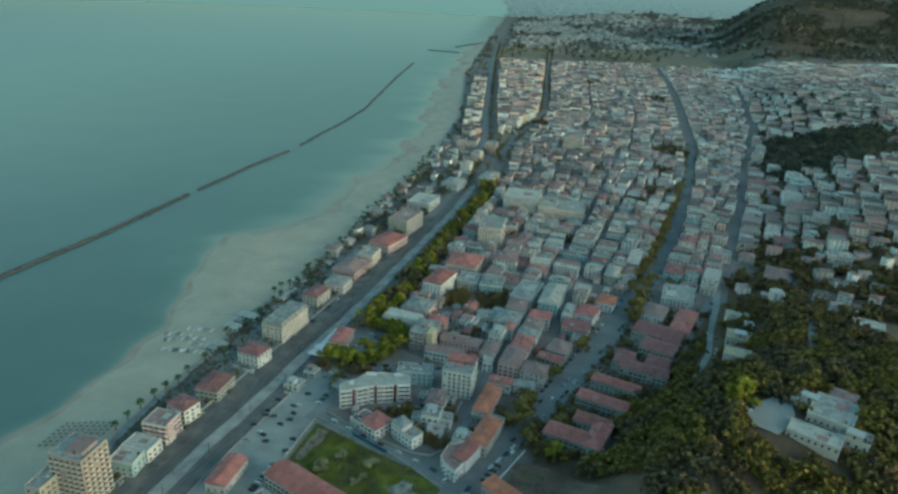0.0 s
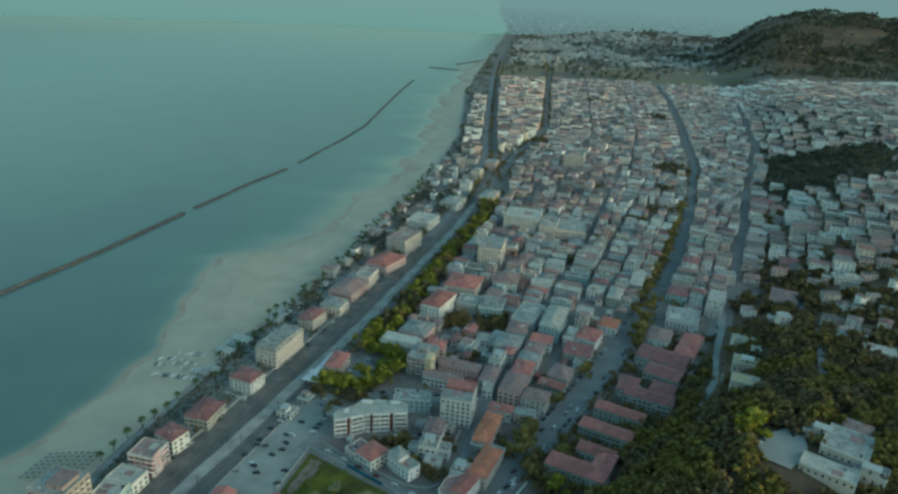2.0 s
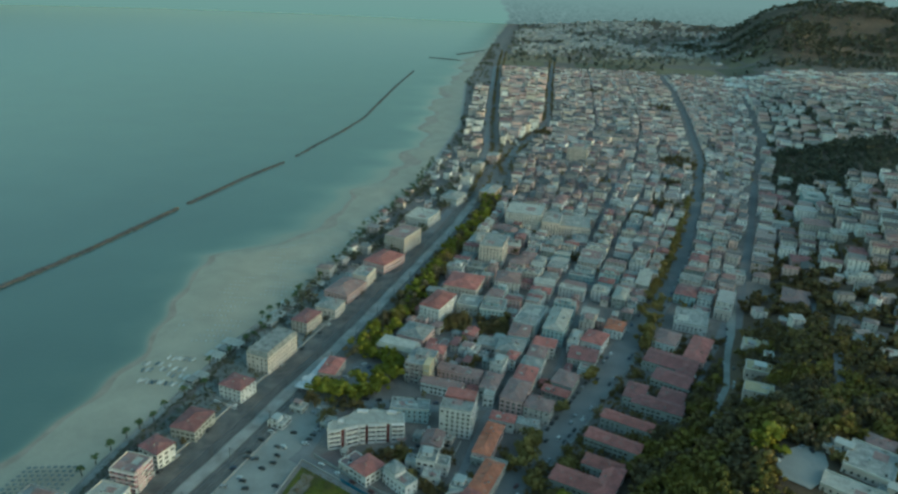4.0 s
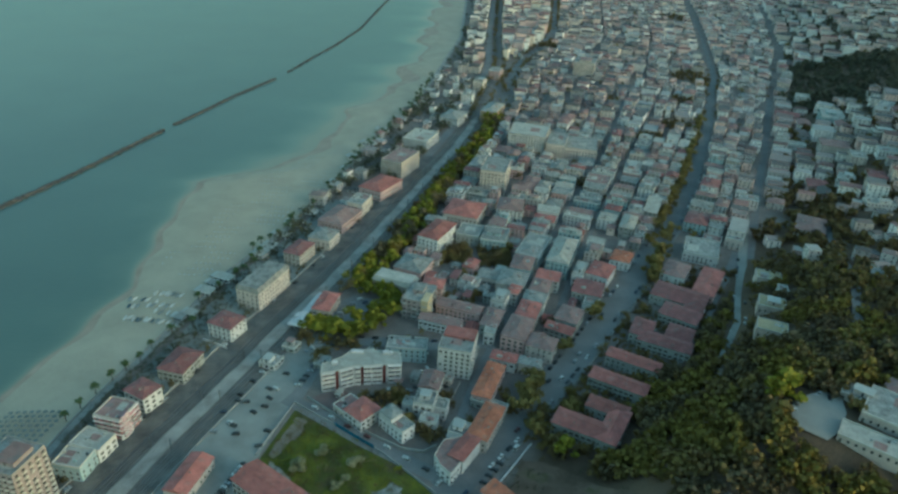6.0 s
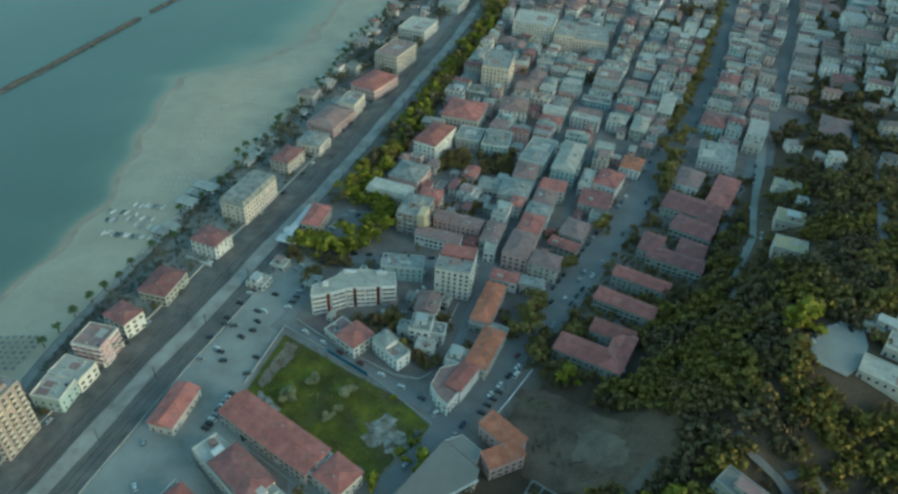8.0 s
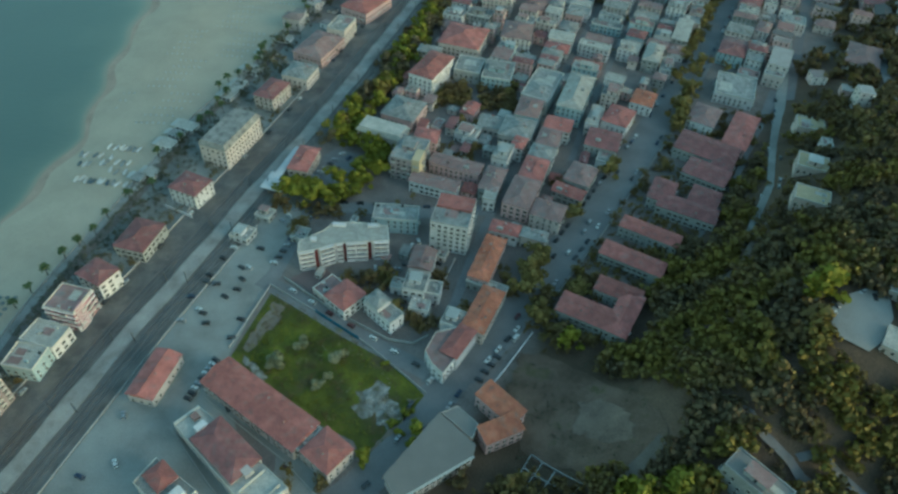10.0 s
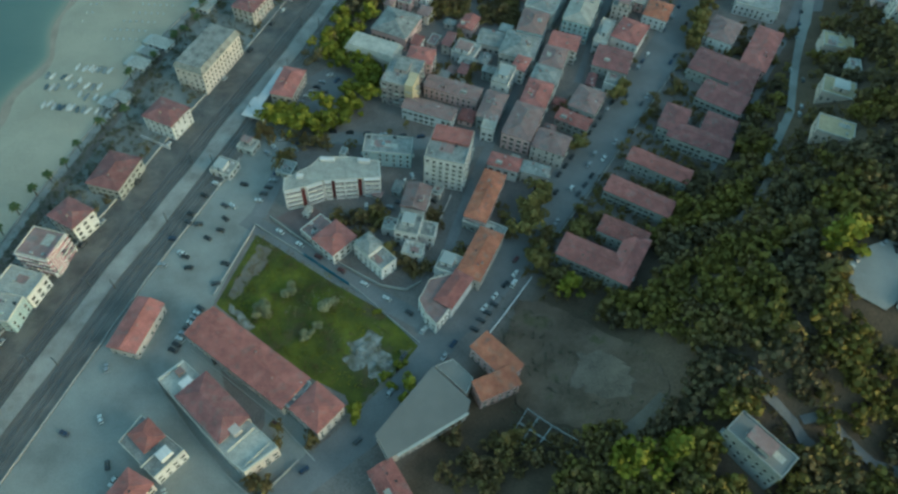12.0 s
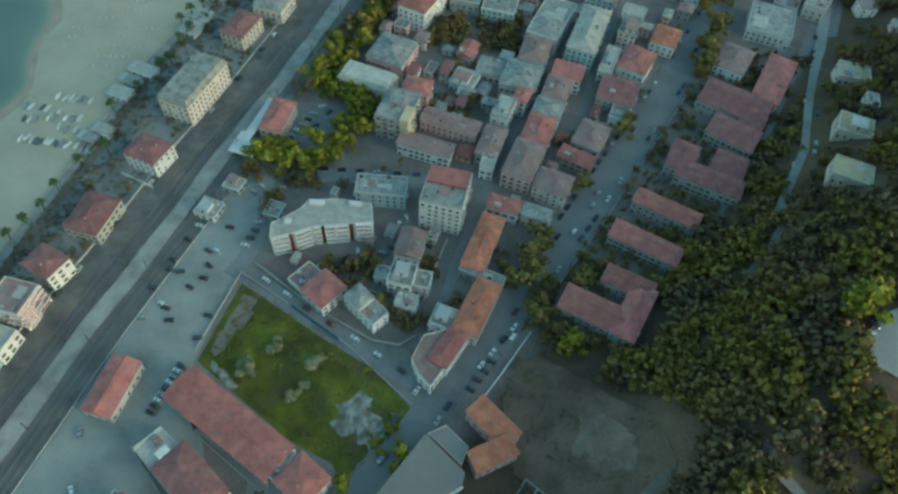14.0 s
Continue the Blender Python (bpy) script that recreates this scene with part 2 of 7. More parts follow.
M_LEAF = {
    "dark": foliage("dark_foliage", (0.098, 0.073, 0.034), (0.205, 0.162, 0.046), (0.150, 0.109, 0.046)),
    "brown": foliage("bare_brown_twigs", (0.100, 0.078, 0.044), (0.165, 0.132, 0.066)),
    "moss": foliage("mossy_foliage", (0.115, 0.092, 0.026), (0.25, 0.200, 0.040)),
    "olive": foliage("olive_foliage", (0.095, 0.098, 0.010), (0.29, 0.265, 0.030)),
    "pale": foliage("pale_foliage", (0.20, 0.19, 0.095), (0.33, 0.305, 0.18)),
    # Distance haze is painted into these greyed, lightened leaf tones.
    "far": foliage("far_hazed_foliage", (0.11, 0.115, 0.10), (0.20, 0.19, 0.155)),
    "ridge": foliage("dull_ridge_foliage", (0.070, 0.072, 0.052), (0.150, 0.138, 0.088)),
    "yellow": foliage("yellowing_foliage", (0.125, 0.098, 0.03), (0.25, 0.195, 0.06)),
}


def patchy(m, colors, scale):
    """Broad irregular patches of several colours in place of the one colour."""
    n, l = m.node_tree.nodes, m.node_tree.links
    sc = n["Principled BSDF"].inputs["Base Color"].links[0].from_node
    geo, tex, ramp = n.new("ShaderNodeNewGeometry"), n.new("ShaderNodeTexNoise"), n.new("ShaderNodeValToRGB")
    tex.inputs["Scale"].default_value, tex.inputs["Detail"].default_value, tex.inputs["Roughness"].default_value = scale, 7, 0.6
    l.new(geo.outputs["Position"], tex.inputs[0])
    while len(ramp.color_ramp.elements) < len(colors):
        ramp.color_ramp.elements.new(0.5)
    for i, (e, c) in enumerate(zip(ramp.color_ramp.elements, colors)):
        e.position, e.color = 0.33 + 0.34 * i / (len(colors) - 1), (*c, 1)
    l.new(tex.outputs[0], ramp.inputs[0])
    l.new(ramp.outputs[0], sc.inputs[0])


patchy(ROOF["r"], [(0.275, 0.145, 0.130), (0.345, 0.132, 0.115), (0.385, 0.148, 0.125), (0.325, 0.168, 0.150)], 0.22)
patchy(ROOF["d"], [(0.185, 0.118, 0.112), (0.225, 0.098, 0.096), (0.245, 0.112, 0.108), (0.215, 0.145, 0.138)], 0.22)
patchy(ROOF["o"], [(0.29, 0.170, 0.130), (0.43, 0.150, 0.088), (0.47, 0.185, 0.105), (0.37, 0.200, 0.150)], 0.22)
patchy(ROOF["b"], [(0.205, 0.165, 0.155), (0.275, 0.170, 0.155), (0.295, 0.205, 0.190), (0.235, 0.205, 0.195)], 0.25)
patchy(ROOF["g"], [(0.185, 0.185, 0.18), (0.27, 0.265, 0.25), (0.32, 0.315, 0.295), (0.245, 0.225, 0.21)], 0.25)
patchy(M_PLATFORM, [(0.25, 0.232, 0.21), (0.335, 0.315, 0.29), (0.385, 0.365, 0.335)], 0.12)
patchy(M_BALLAST, [(0.11, 0.102, 0.095), (0.15, 0.135, 0.122), (0.18, 0.162, 0.146)], 0.10)
patchy(M_CINDER, [(0.085, 0.085, 0.085), (0.135, 0.125, 0.118), (0.175, 0.155, 0.135)], 0.09)
patchy(M_RUBBLE, [(0.12, 0.105, 0.055), (0.20, 0.185, 0.15), (0.30, 0.29, 0.265), (0.34, 0.33, 0.31)], 0.22)
patchy(M_GRASS, [(0.115, 0.088, 0.038), (0.085, 0.090, 0.012), (0.125, 0.128, 0.011), (0.20, 0.195, 0.018)], 0.06)
patchy(M_MEADOW, [(0.078, 0.056, 0.036), (0.122, 0.086, 0.058), (0.150, 0.106, 0.076), (0.098, 0.086, 0.036)], 0.07)
patchy(M_LOT, [(0.205, 0.20, 0.185), (0.27, 0.265, 0.245), (0.315, 0.31, 0.285)], 0.045)
patchy(M_ASPHALT, [(0.178, 0.172, 0.172), (0.200, 0.192, 0.190), (0.216, 0.207, 0.202)], 0.04)


def ground_material():
    """Yards and streets in town, dark soil and undergrowth on the slopes, by the plan's own zone values, paled with
    distance as painted haze.
    """
    m = surface("mixed_ground", (0.11, 0.11, 0.10), 0.95, grain=0.3, stain=0.07, amount=0.42)
    n, l = m.node_tree.nodes, m.node_tree.links
    p = n["Principled BSDF"]
    scale = p.inputs["Base Color"].links[0].from_node
    att = n.new("ShaderNodeAttribute")
    att.attribute_name = "wild_and_haze"
    geo, big = n.new("ShaderNodeNewGeometry"), n.new("ShaderNodeTexNoise")
    big.inputs["Scale"].default_value, big.inputs["Detail"].default_value = 0.012, 8
    l.new(geo.outputs["Position"], big.inputs[0])
    ramp = n.new("ShaderNodeValToRGB")
    cr = ramp.color_ramp
    cr.elements[0].position, cr.elements[0].color = 0.35, (0.072, 0.052, 0.032, 1)
    cr.elements[1].position, cr.elements[1].color = 0.68, (0.140, 0.098, 0.066, 1)
    mid = cr.elements.new(0.52)
    mid.color = (0.100, 0.071, 0.045, 1)
    l.new(big.outputs[0], ramp.inputs[0])
    mix = n.new("ShaderNodeMix")
    mix.data_type = "RGBA"
    mix.inputs["A"].default_value = (0.200, 0.172, 0.156, 1)
    l.new(att.outputs["Fac"], mix.inputs["Factor"])
    l.new(ramp.outputs[0], mix.inputs["B"])
    l.new(mix.outputs["Result"], scale.inputs[0])
    return m


def sea_material():
    m, n, l, p = nodes_of("sea_water")
    att = n.new("ShaderNodeAttribute")
    att.attribute_name = "shallow_and_haze"
    geo, wob = n.new("ShaderNodeNewGeometry"), n.new("ShaderNodeTexNoise")
    wob.inputs["Scale"].default_value, wob.inputs["Detail"].default_value = 0.012, 6
    l.new(geo.outputs["Position"], wob.inputs[0])
    a = n.new("ShaderNodeMath")
    a.operation = "MULTIPLY_ADD"
    a.inputs[1].default_value, a.inputs[2].default_value = 0.5, -0.25
    l.new(wob.outputs[0], a.inputs[0])
    s = n.new("ShaderNodeMath")
    l.new(att.outputs["Fac"], s.inputs[0])
    l.new(a.outputs[0], s.inputs[1])
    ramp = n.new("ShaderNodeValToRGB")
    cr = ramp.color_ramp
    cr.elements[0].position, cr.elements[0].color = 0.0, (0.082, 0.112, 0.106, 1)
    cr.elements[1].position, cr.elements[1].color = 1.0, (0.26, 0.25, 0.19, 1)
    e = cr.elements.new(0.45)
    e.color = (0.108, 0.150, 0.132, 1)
    # Pale step for the shallows, and for far water's painted haze.
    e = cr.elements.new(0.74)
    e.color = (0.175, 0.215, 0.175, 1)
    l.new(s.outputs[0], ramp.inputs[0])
    # Distant sky reflection and haze are painted into the water's base colour.
    haze_pale, far_mix = n.new("ShaderNodeAttribute"), n.new("ShaderNodeMix")
    haze_pale.attribute_name, far_mix.data_type = "haze_pale", "RGBA"
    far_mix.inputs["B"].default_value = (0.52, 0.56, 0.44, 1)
    l.new(haze_pale.outputs["Fac"], far_mix.inputs["Factor"])
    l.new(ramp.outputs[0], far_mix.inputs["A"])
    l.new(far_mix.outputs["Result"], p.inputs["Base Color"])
    p.inputs["Roughness"].default_value, p.inputs["IOR"].default_value = 0.3, 1.33
    mp = n.new("ShaderNodeMapping")
    mp.inputs["Scale"].default_value = (0.35, 1.0, 1.0)
    l.new(geo.outputs["Position"], mp.inputs[0])
    w = n.new("ShaderNodeTexNoise")
    w.inputs["Scale"].default_value, w.inputs["Detail"].default_value = 0.35, 5
    l.new(mp.outputs[0], w.inputs[0])
    b = n.new("ShaderNodeBump")
    b.inputs["Strength"].default_value, b.inputs["Distance"].default_value = 0.18, 0.5
    l.new(w.outputs[0], b.inputs["Height"])
    l.new(b.outputs[0], p.inputs["Normal"])
    return m


# ---- ground, sea, beach ----
def sheet(X, Y, Z, name, mat, smooth=True):
    r, c = X.shape
    idx = np.arange(r * c).reshape(r, c)
    faces = np.stack([idx[:-1, :-1], idx[:-1, 1:], idx[1:, 1:], idx[1:, :-1]], -1).reshape(-1, 4)
    me = bpy.data.meshes.new(name)
    me.from_pydata(np.stack([X, Y, Z], -1).reshape(-1, 3).tolist(), [], faces.tolist())
    me.materials.append(mat)
    me.polygons.foreach_set("use_smooth", [smooth] * len(me.polygons))
    me.update()
    return me


def rows_of_y(y0, y1, step=6.0, grow=1.035):
    ys, d = [y0], step
    while ys[-1] < y1:
        if ys[-1] > 900:
            d *= grow
        ys.append(min(ys[-1] + d, y1))
    return np.array(ys)


def build_ground():
    ys = rows_of_y(-300, 4850, 9, 1.03)
    xs = np.concatenate([np.linspace(-420, -260, 12), np.arange(-250, 700, 9.0), np.geomspace(710, 4700, 60)])
    X, Y = np.meshgrid(xs, ys)
    Z = land(X, Y) - 0.5 * (X < np.asarray(BEACH(Y)) + 2)
    me = sheet(X, Y, Z, "ground", ground_material())
    u = (X - 18) * 0.823 - (Y - 311) * 0.568
    wild_and_haze = np.maximum(sst(40, 62, u) * (Y < 620), sst(8, 50, X - np.asarray(SECOND(Y))) * (Y > 560))
    wild_and_haze = np.maximum(wild_and_haze, sst(16, 26, u) * (1 - sst(338, 348, Y)))
    # Far soil is mixed paler with distance, haze put into its colour.
    wild_and_haze = np.maximum(wild_and_haze, sst(2350, 2500, Y)) * (1 - 0.55 * sst(1300, 2900, Y))
    wild_and_haze = np.maximum(wild_and_haze, sst(12, 60, terrain(X, Y)) * (Y > 2200))
    wild_and_haze = np.where(X < np.asarray(RAIL(Y)), 0.15, wild_and_haze)
    att = me.attributes.new("wild_and_haze", "FLOAT", "POINT")
    att.data.foreach_set("value", wild_and_haze.astype(np.float32).ravel())
    tagged(new("ground", me), "town ground of worn asphalt, yards and dark slopes", "ground", kind="structure")


def build_sea():
    ys = rows_of_y(-300, 4900, 6, 1.03)
    off = np.concatenate([[14, 8, 4, 1], -np.geomspace(2, 4600, 70)])
    OFF, Y = np.meshgrid(off, ys)
    X = np.maximum(SHORE(Y) + OFF, -4600)
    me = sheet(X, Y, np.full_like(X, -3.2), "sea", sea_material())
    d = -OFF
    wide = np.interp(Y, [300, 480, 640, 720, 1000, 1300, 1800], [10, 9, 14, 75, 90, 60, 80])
    shallow_and_haze = 0.75 * np.exp(-np.maximum(d, 0) / (0.33 * wide)) + 0.55 * np.exp(-np.maximum(d, 0) / 150)
    # The terms in Y paint distant haze and reflection, not depth.
    shallow_and_haze = np.maximum(shallow_and_haze, shallow_and_haze * 0.8 + 0.30 * sst(400, 3000, Y) + 0.2 * sst(1800, 4900, Y) * sst(0, 300, d))
    att = me.attributes.new("shallow_and_haze", "FLOAT", "POINT")
    att.data.foreach_set("value", shallow_and_haze.astype(np.float32).ravel())
    # Distance mask for the painted far paleness of the water.
    att = me.attributes.new("haze_pale", "FLOAT", "POINT")
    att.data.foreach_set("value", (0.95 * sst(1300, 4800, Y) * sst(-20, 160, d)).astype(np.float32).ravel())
    tagged(new("sea", me), "calm teal sea, paler over the shallows and painted paler with distance", "sea", kind="structure")


def ribbon(name, left, right, y0, y1, mat, lift=0.06, cols=2, label="", category="road", step=6.0, zf=None):
    ys = rows_of_y(y0, y1, step, 1.03)
    T, Y = np.meshgrid(np.linspace(0, 1, cols), ys)
    L, R = np.asarray(left(Y)), np.asarray(right(Y))
    X = L + (R - L) * T
    Z = (land(X, Y) if zf is None else zf(X, Y)) + lift
    return tagged(new(name, sheet(X, Y, Z, name, mat)), label, category, kind="structure")


def shifted(f, d):
    return lambda y: np.asarray(f(y)) + d


def build_distance():
    """Hazy far sea, coast and hills beyond the ground's end: a plain backdrop on the horizon."""
    m, n, l, p = nodes_of("far_haze")
    geo, sep = n.new("ShaderNodeNewGeometry"), n.new("ShaderNodeSeparateXYZ")
    l.new(geo.outputs["Position"], sep.inputs[0])

    def ranged(source, lo, hi, a=0.0, b=1.0):
        r = n.new("ShaderNodeMapRange")
        for key, value in (("From Min", lo), ("From Max", hi), ("To Min", a), ("To Max", b)):
            r.inputs[key].default_value = value
        l.new(source, r.inputs[0])
        return r.outputs[0]

    def sums(op, a, b):
        k = n.new("ShaderNodeMath")
        k.operation = op
        for i, v in enumerate((a, b)):
            if isinstance(v, float):
                k.inputs[i].default_value = v
            else:
                l.new(v, k.inputs[i])
        return k.outputs[0]

    def blend(fac, a, b):
        k = n.new("ShaderNodeMix")
        k.data_type = "RGBA"
        l.new(fac, k.inputs["Factor"])
        for key, v in (("A", a), ("B", b)):
            if isinstance(v, tuple):
                k.inputs[key].default_value = v
            else:
                l.new(v, k.inputs[key])
        return k.outputs["Result"]

    def cloud(scale, stretch):
        mp, t = n.new("ShaderNodeMapping"), n.new("ShaderNodeTexNoise")
        mp.inputs["Scale"].default_value = stretch
        t.inputs["Scale"].default_value, t.inputs["Detail"].default_value = scale, 5
        l.new(geo.outputs["Position"], mp.inputs[0])
        l.new(mp.outputs[0], t.inputs[0])
        return t.outputs[0]

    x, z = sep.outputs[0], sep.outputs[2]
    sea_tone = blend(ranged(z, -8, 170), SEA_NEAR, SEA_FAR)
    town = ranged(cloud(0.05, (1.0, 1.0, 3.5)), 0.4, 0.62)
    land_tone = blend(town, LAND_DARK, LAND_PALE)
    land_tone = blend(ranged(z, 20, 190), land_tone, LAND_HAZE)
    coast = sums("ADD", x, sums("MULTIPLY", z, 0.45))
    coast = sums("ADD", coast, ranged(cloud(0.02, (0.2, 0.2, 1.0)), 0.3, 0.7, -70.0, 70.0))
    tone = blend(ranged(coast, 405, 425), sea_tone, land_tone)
    # Haze and daylight are put into the backdrop's own glow.
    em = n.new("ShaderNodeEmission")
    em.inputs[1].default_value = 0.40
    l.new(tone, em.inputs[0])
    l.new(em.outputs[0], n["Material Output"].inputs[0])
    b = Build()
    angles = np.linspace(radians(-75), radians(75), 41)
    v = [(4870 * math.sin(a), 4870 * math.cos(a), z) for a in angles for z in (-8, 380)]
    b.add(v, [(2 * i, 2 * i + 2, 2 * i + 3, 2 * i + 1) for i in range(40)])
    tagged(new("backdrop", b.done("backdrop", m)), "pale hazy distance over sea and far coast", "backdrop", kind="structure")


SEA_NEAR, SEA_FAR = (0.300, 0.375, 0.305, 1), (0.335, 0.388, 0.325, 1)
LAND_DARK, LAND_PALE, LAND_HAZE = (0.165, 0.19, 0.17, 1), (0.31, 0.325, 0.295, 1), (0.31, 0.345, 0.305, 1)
build_ground()
build_sea()
build_distance()
ribbon("beach", shifted(SHORE, -12), BEACH, -300, 4800, M_SAND, 0.05, 14, "wide pale sand beach, raked and trodden", "beach",
       zf=lambda X, Y: terrain(X, Y) - 4.6 * (1 - sst(-25, 45, X - np.asarray(SHORE(Y)))))
ribbon("wet_sand", shifted(SHORE, -9), lambda y: np.asarray(SHORE(y)) + 4 + 1.5 * np.sin(np.asarray(y) / 17) + 1.2 * np.sin(np.asarray(y) / 6.1) + 22 * sst(640, 900, np.asarray(y)) * (0.45 + 0.55 * np.sin(np.asarray(y) / 53)) ** 2, -300, 3000, M_WET, 0.10, 8, "darker wet sand along the waterline", "beach",
       zf=lambda X, Y: terrain(X, Y) - 4.6 * (1 - sst(-25, 45, X - np.asarray(SHORE(Y)))))
ribbon("promenade", BEACH, shifted(BEACH, 5), -100, 2400, M_PLATFORM, 0.08, 3, "pale sandy promenade behind the beach", "pavement")
ribbon("service_strip", shifted(RAIL, -23), shifted(RAIL, -11), -100, 760, M_CINDER, 0.10, 2, "brown cinder strip beside the railway", "railway")
ribbon("coast_road", shifted(RAIL, -23), shifted(RAIL, -14), 760, 2400, M_ASPHALT, 0.10, 2, "grey asphalt coast road beside the railway")
ribbon("railway_bed", shifted(RAIL, -11), shifted(RAIL, -1.4), -100, 3300, M_BALLAST, 0.14, 2, "brown stone ballast under railway tracks", "railway")
ribbon("platform", lambda y: np.asarray(RAIL(y)) - 1.8 + 0.35 * np.sin(np.asarray(y) / 7.0), lambda y: np.asarray(RAIL(y)) + 7.0 + 0.4 * np.sin(np.asarray(y) / 11.0), -100, 900, M_PLATFORM, 0.5, 2, "pale concrete strip between the railway tracks", "platform")
ribbon("railway_bed_east", shifted(RAIL, 7.0), shifted(RAIL, 18.6), -100, 900, M_BALLAST, 0.14, 2, "brown stone ballast beside the platform", "railway")
ribbon("car_park", shifted(RAIL, 19.4), lambda y: np.interp(y, [200, 320, 368, 420, 450], [-40, -84, -72, -60, -62]), 150, 445, M_LOT, 0.05, 6, "large worn grey car park", "car park")
ribbon("yard", lambda y: np.interp(y, [240, 272, 300], [-62, -50, -84]), lambda y: np.interp(y, [240, 272, 300], [-46, -22, -72]), 238, 300, M_LOT, 0.065, 5, "worn grey yard between palazzo and warehouse", "yard")
ribbon("villa_yards", shifted(BEACH, 11), shifted(RAIL, -24.6), 255, 640, M_LOT, 0.05, 5, "worn pale yards between the seaside villas", "yard")
ribbon("avenue", lambda y: np.asarray(AVENUE(y)) - np.interp(y, [600, 800, 1200, 1600], [10.5, 8, 4, 2]), lambda y: np.asarray(AVENUE(y)) + np.interp(y, [600, 800, 1200, 1600], [10.5, 8, 4, 2]), -100, 1700, M_ASPHALT, 0.08, 3, "broad grey asphalt avenue through the town")
ribbon("lane", shifted(LANE, -2.6), shifted(LANE, 2.6), 425, 1120, M_ASPHALT, 0.07, 2, "narrow dark lane between houses")
ribbon("back_lane", shifted(BACK_LANE, -2.2), shifted(BACK_LANE, 2.2), 480, 1000, M_ASPHALT, 0.07, 2, "narrow dark back lane")
ribbon("second_street", shifted(SECOND, -4), shifted(SECOND, 4), 560, 1050, M_ASPHALT, 0.07, 2, "grey street between rows of houses")
ribbon("tree_road", shifted(TREE_ROAD, -8), shifted(TREE_ROAD, 8), 1080, 3300, M_ASPHALT, 0.07, 2, "dark road through the far quarter")


M_FIELD = [surface("far_field", c, 0.95, grain=0.05, stain=0.02, amount=0.4) for c in ((0.165, 0.14, 0.075), (0.22, 0.175, 0.11), (0.105, 0.098, 0.055), (0.18, 0.15, 0.085))]
for i, (x0, x1, y0, y1) in enumerate(((165, 330, 2450, 2590), (180, 420, 2600, 2830), (440, 640, 2420, 2620), (520, 780, 2640, 2860), (660, 940, 2400, 2600), (800, 1010, 2720, 3000), (960, 1260, 2430, 2640), (1030, 1200, 2680, 2860))):
    ribbon("field", lambda y, a=x0: a + 0.12 * (np.asarray(y) - 2400), lambda y, a=x1: a + 0.12 * (np.asarray(y) - 2400), y0, y1, M_FIELD[i % 4], 0.3, 4, "olive and straw-coloured farmland beyond the town", "field", 30.0)


# ---- houses ----
PARKS = [(-45, 460, 38), (-28, 325, 50), (85, 290, 40), (50, 546, 19), (20, 545, 17), (150, 580, 14), (300, 900, 20), (395, 1150, 30), (255, 850, 14), (340, 1010, 16), (190, 1330, 22), (520, 1690, 34), (420, 1900, 34), (150, 700, 10), (230, 1000, 13)]
HOUSES = []  # plan footprints already taken: x, y, reach
CELLS = {}
RECTS = []  # the same as turned rectangles: x, y, half width, half depth, cos, sin


def claim(x, y, w, d, deg):
    HOUSES.append((x, y, 0.45 * max(w, d)))
    r = (x, y, w / 2, d / 2, math.cos(radians(deg)), math.sin(radians(deg)))
    RECTS.append(r)
    CELLS.setdefault((int(x // 60), int(y // 60)), []).append((r, HOUSES[-1]))


def near(x, y):
    """The footprints round a place, from a coarse grid."""
    i, j = int(x // 60), int(y // 60)
    return [e for a in (-1, 0, 1) for c in (-1, 0, 1) for e in CELLS.get((i + a, j + c), ())]


def inside(r, px, py, m=0.0):
    dx, dy = px - r[0], py - r[1]
    return abs(dx * r[4] + dy * r[5]) < r[2] + m and abs(dy * r[4] - dx * r[5]) < r[3] + m


def clear(x, y, w, d, deg, m=0.4):
    """True where a turned rectangle meets no other footprint and no park."""
    if any((x - px) ** 2 + (y - py) ** 2 < pr ** 2 for px, py, pr in PARKS):
        return False
    c, s = math.cos(radians(deg)), math.sin(radians(deg))
    me = (x, y, w / 2, d / 2, c, s)
    pts = [(x + c * u * w / 2 - s * v * d / 2, y + s * u * w / 2 + c * v * d / 2) for u in (-1, 0, 1) for v in (-1, 0, 1)]
    for r, _ in near(x, y):
        if any(inside(r, px, py, m) for px, py in pts):
            return False
        if any(inside(me, r[0] + r[4] * u * r[2] - r[5] * v * r[3], r[1] + r[5] * u * r[2] + r[4] * v * r[3], m) for u in (-1, 0, 1) for v in (-1, 0, 1)):
            return False
    return True


def window_mesh(w, h, shutters):
    b = Build()
    b.box(-w / 2 - 0.12, -0.10, -0.12, w / 2 + 0.12, 0.05, 0.0, 0)
    b.box(-w / 2 - 0.12, -0.08, h, w / 2 + 0.12, 0.05, h + 0.14, 0)
    b.box(-w / 2, -0.04, 0, w / 2, 0.05, h, 1)
    if shutters:
        for s in (-1, 1):
            b.box(s * w / 2 - 0.25 + s * 0.25, -0.07, 0, s * w / 2 + 0.25 + s * 0.25, 0.05, h, 2)
    return b.done("window", [M_TRIM, M_GLASS, M_SHUTTER])


WINDOWS = [window_mesh(1.1, 1.6, False), window_mesh(1.1, 1.6, True), window_mesh(1.6, 1.5, False)]


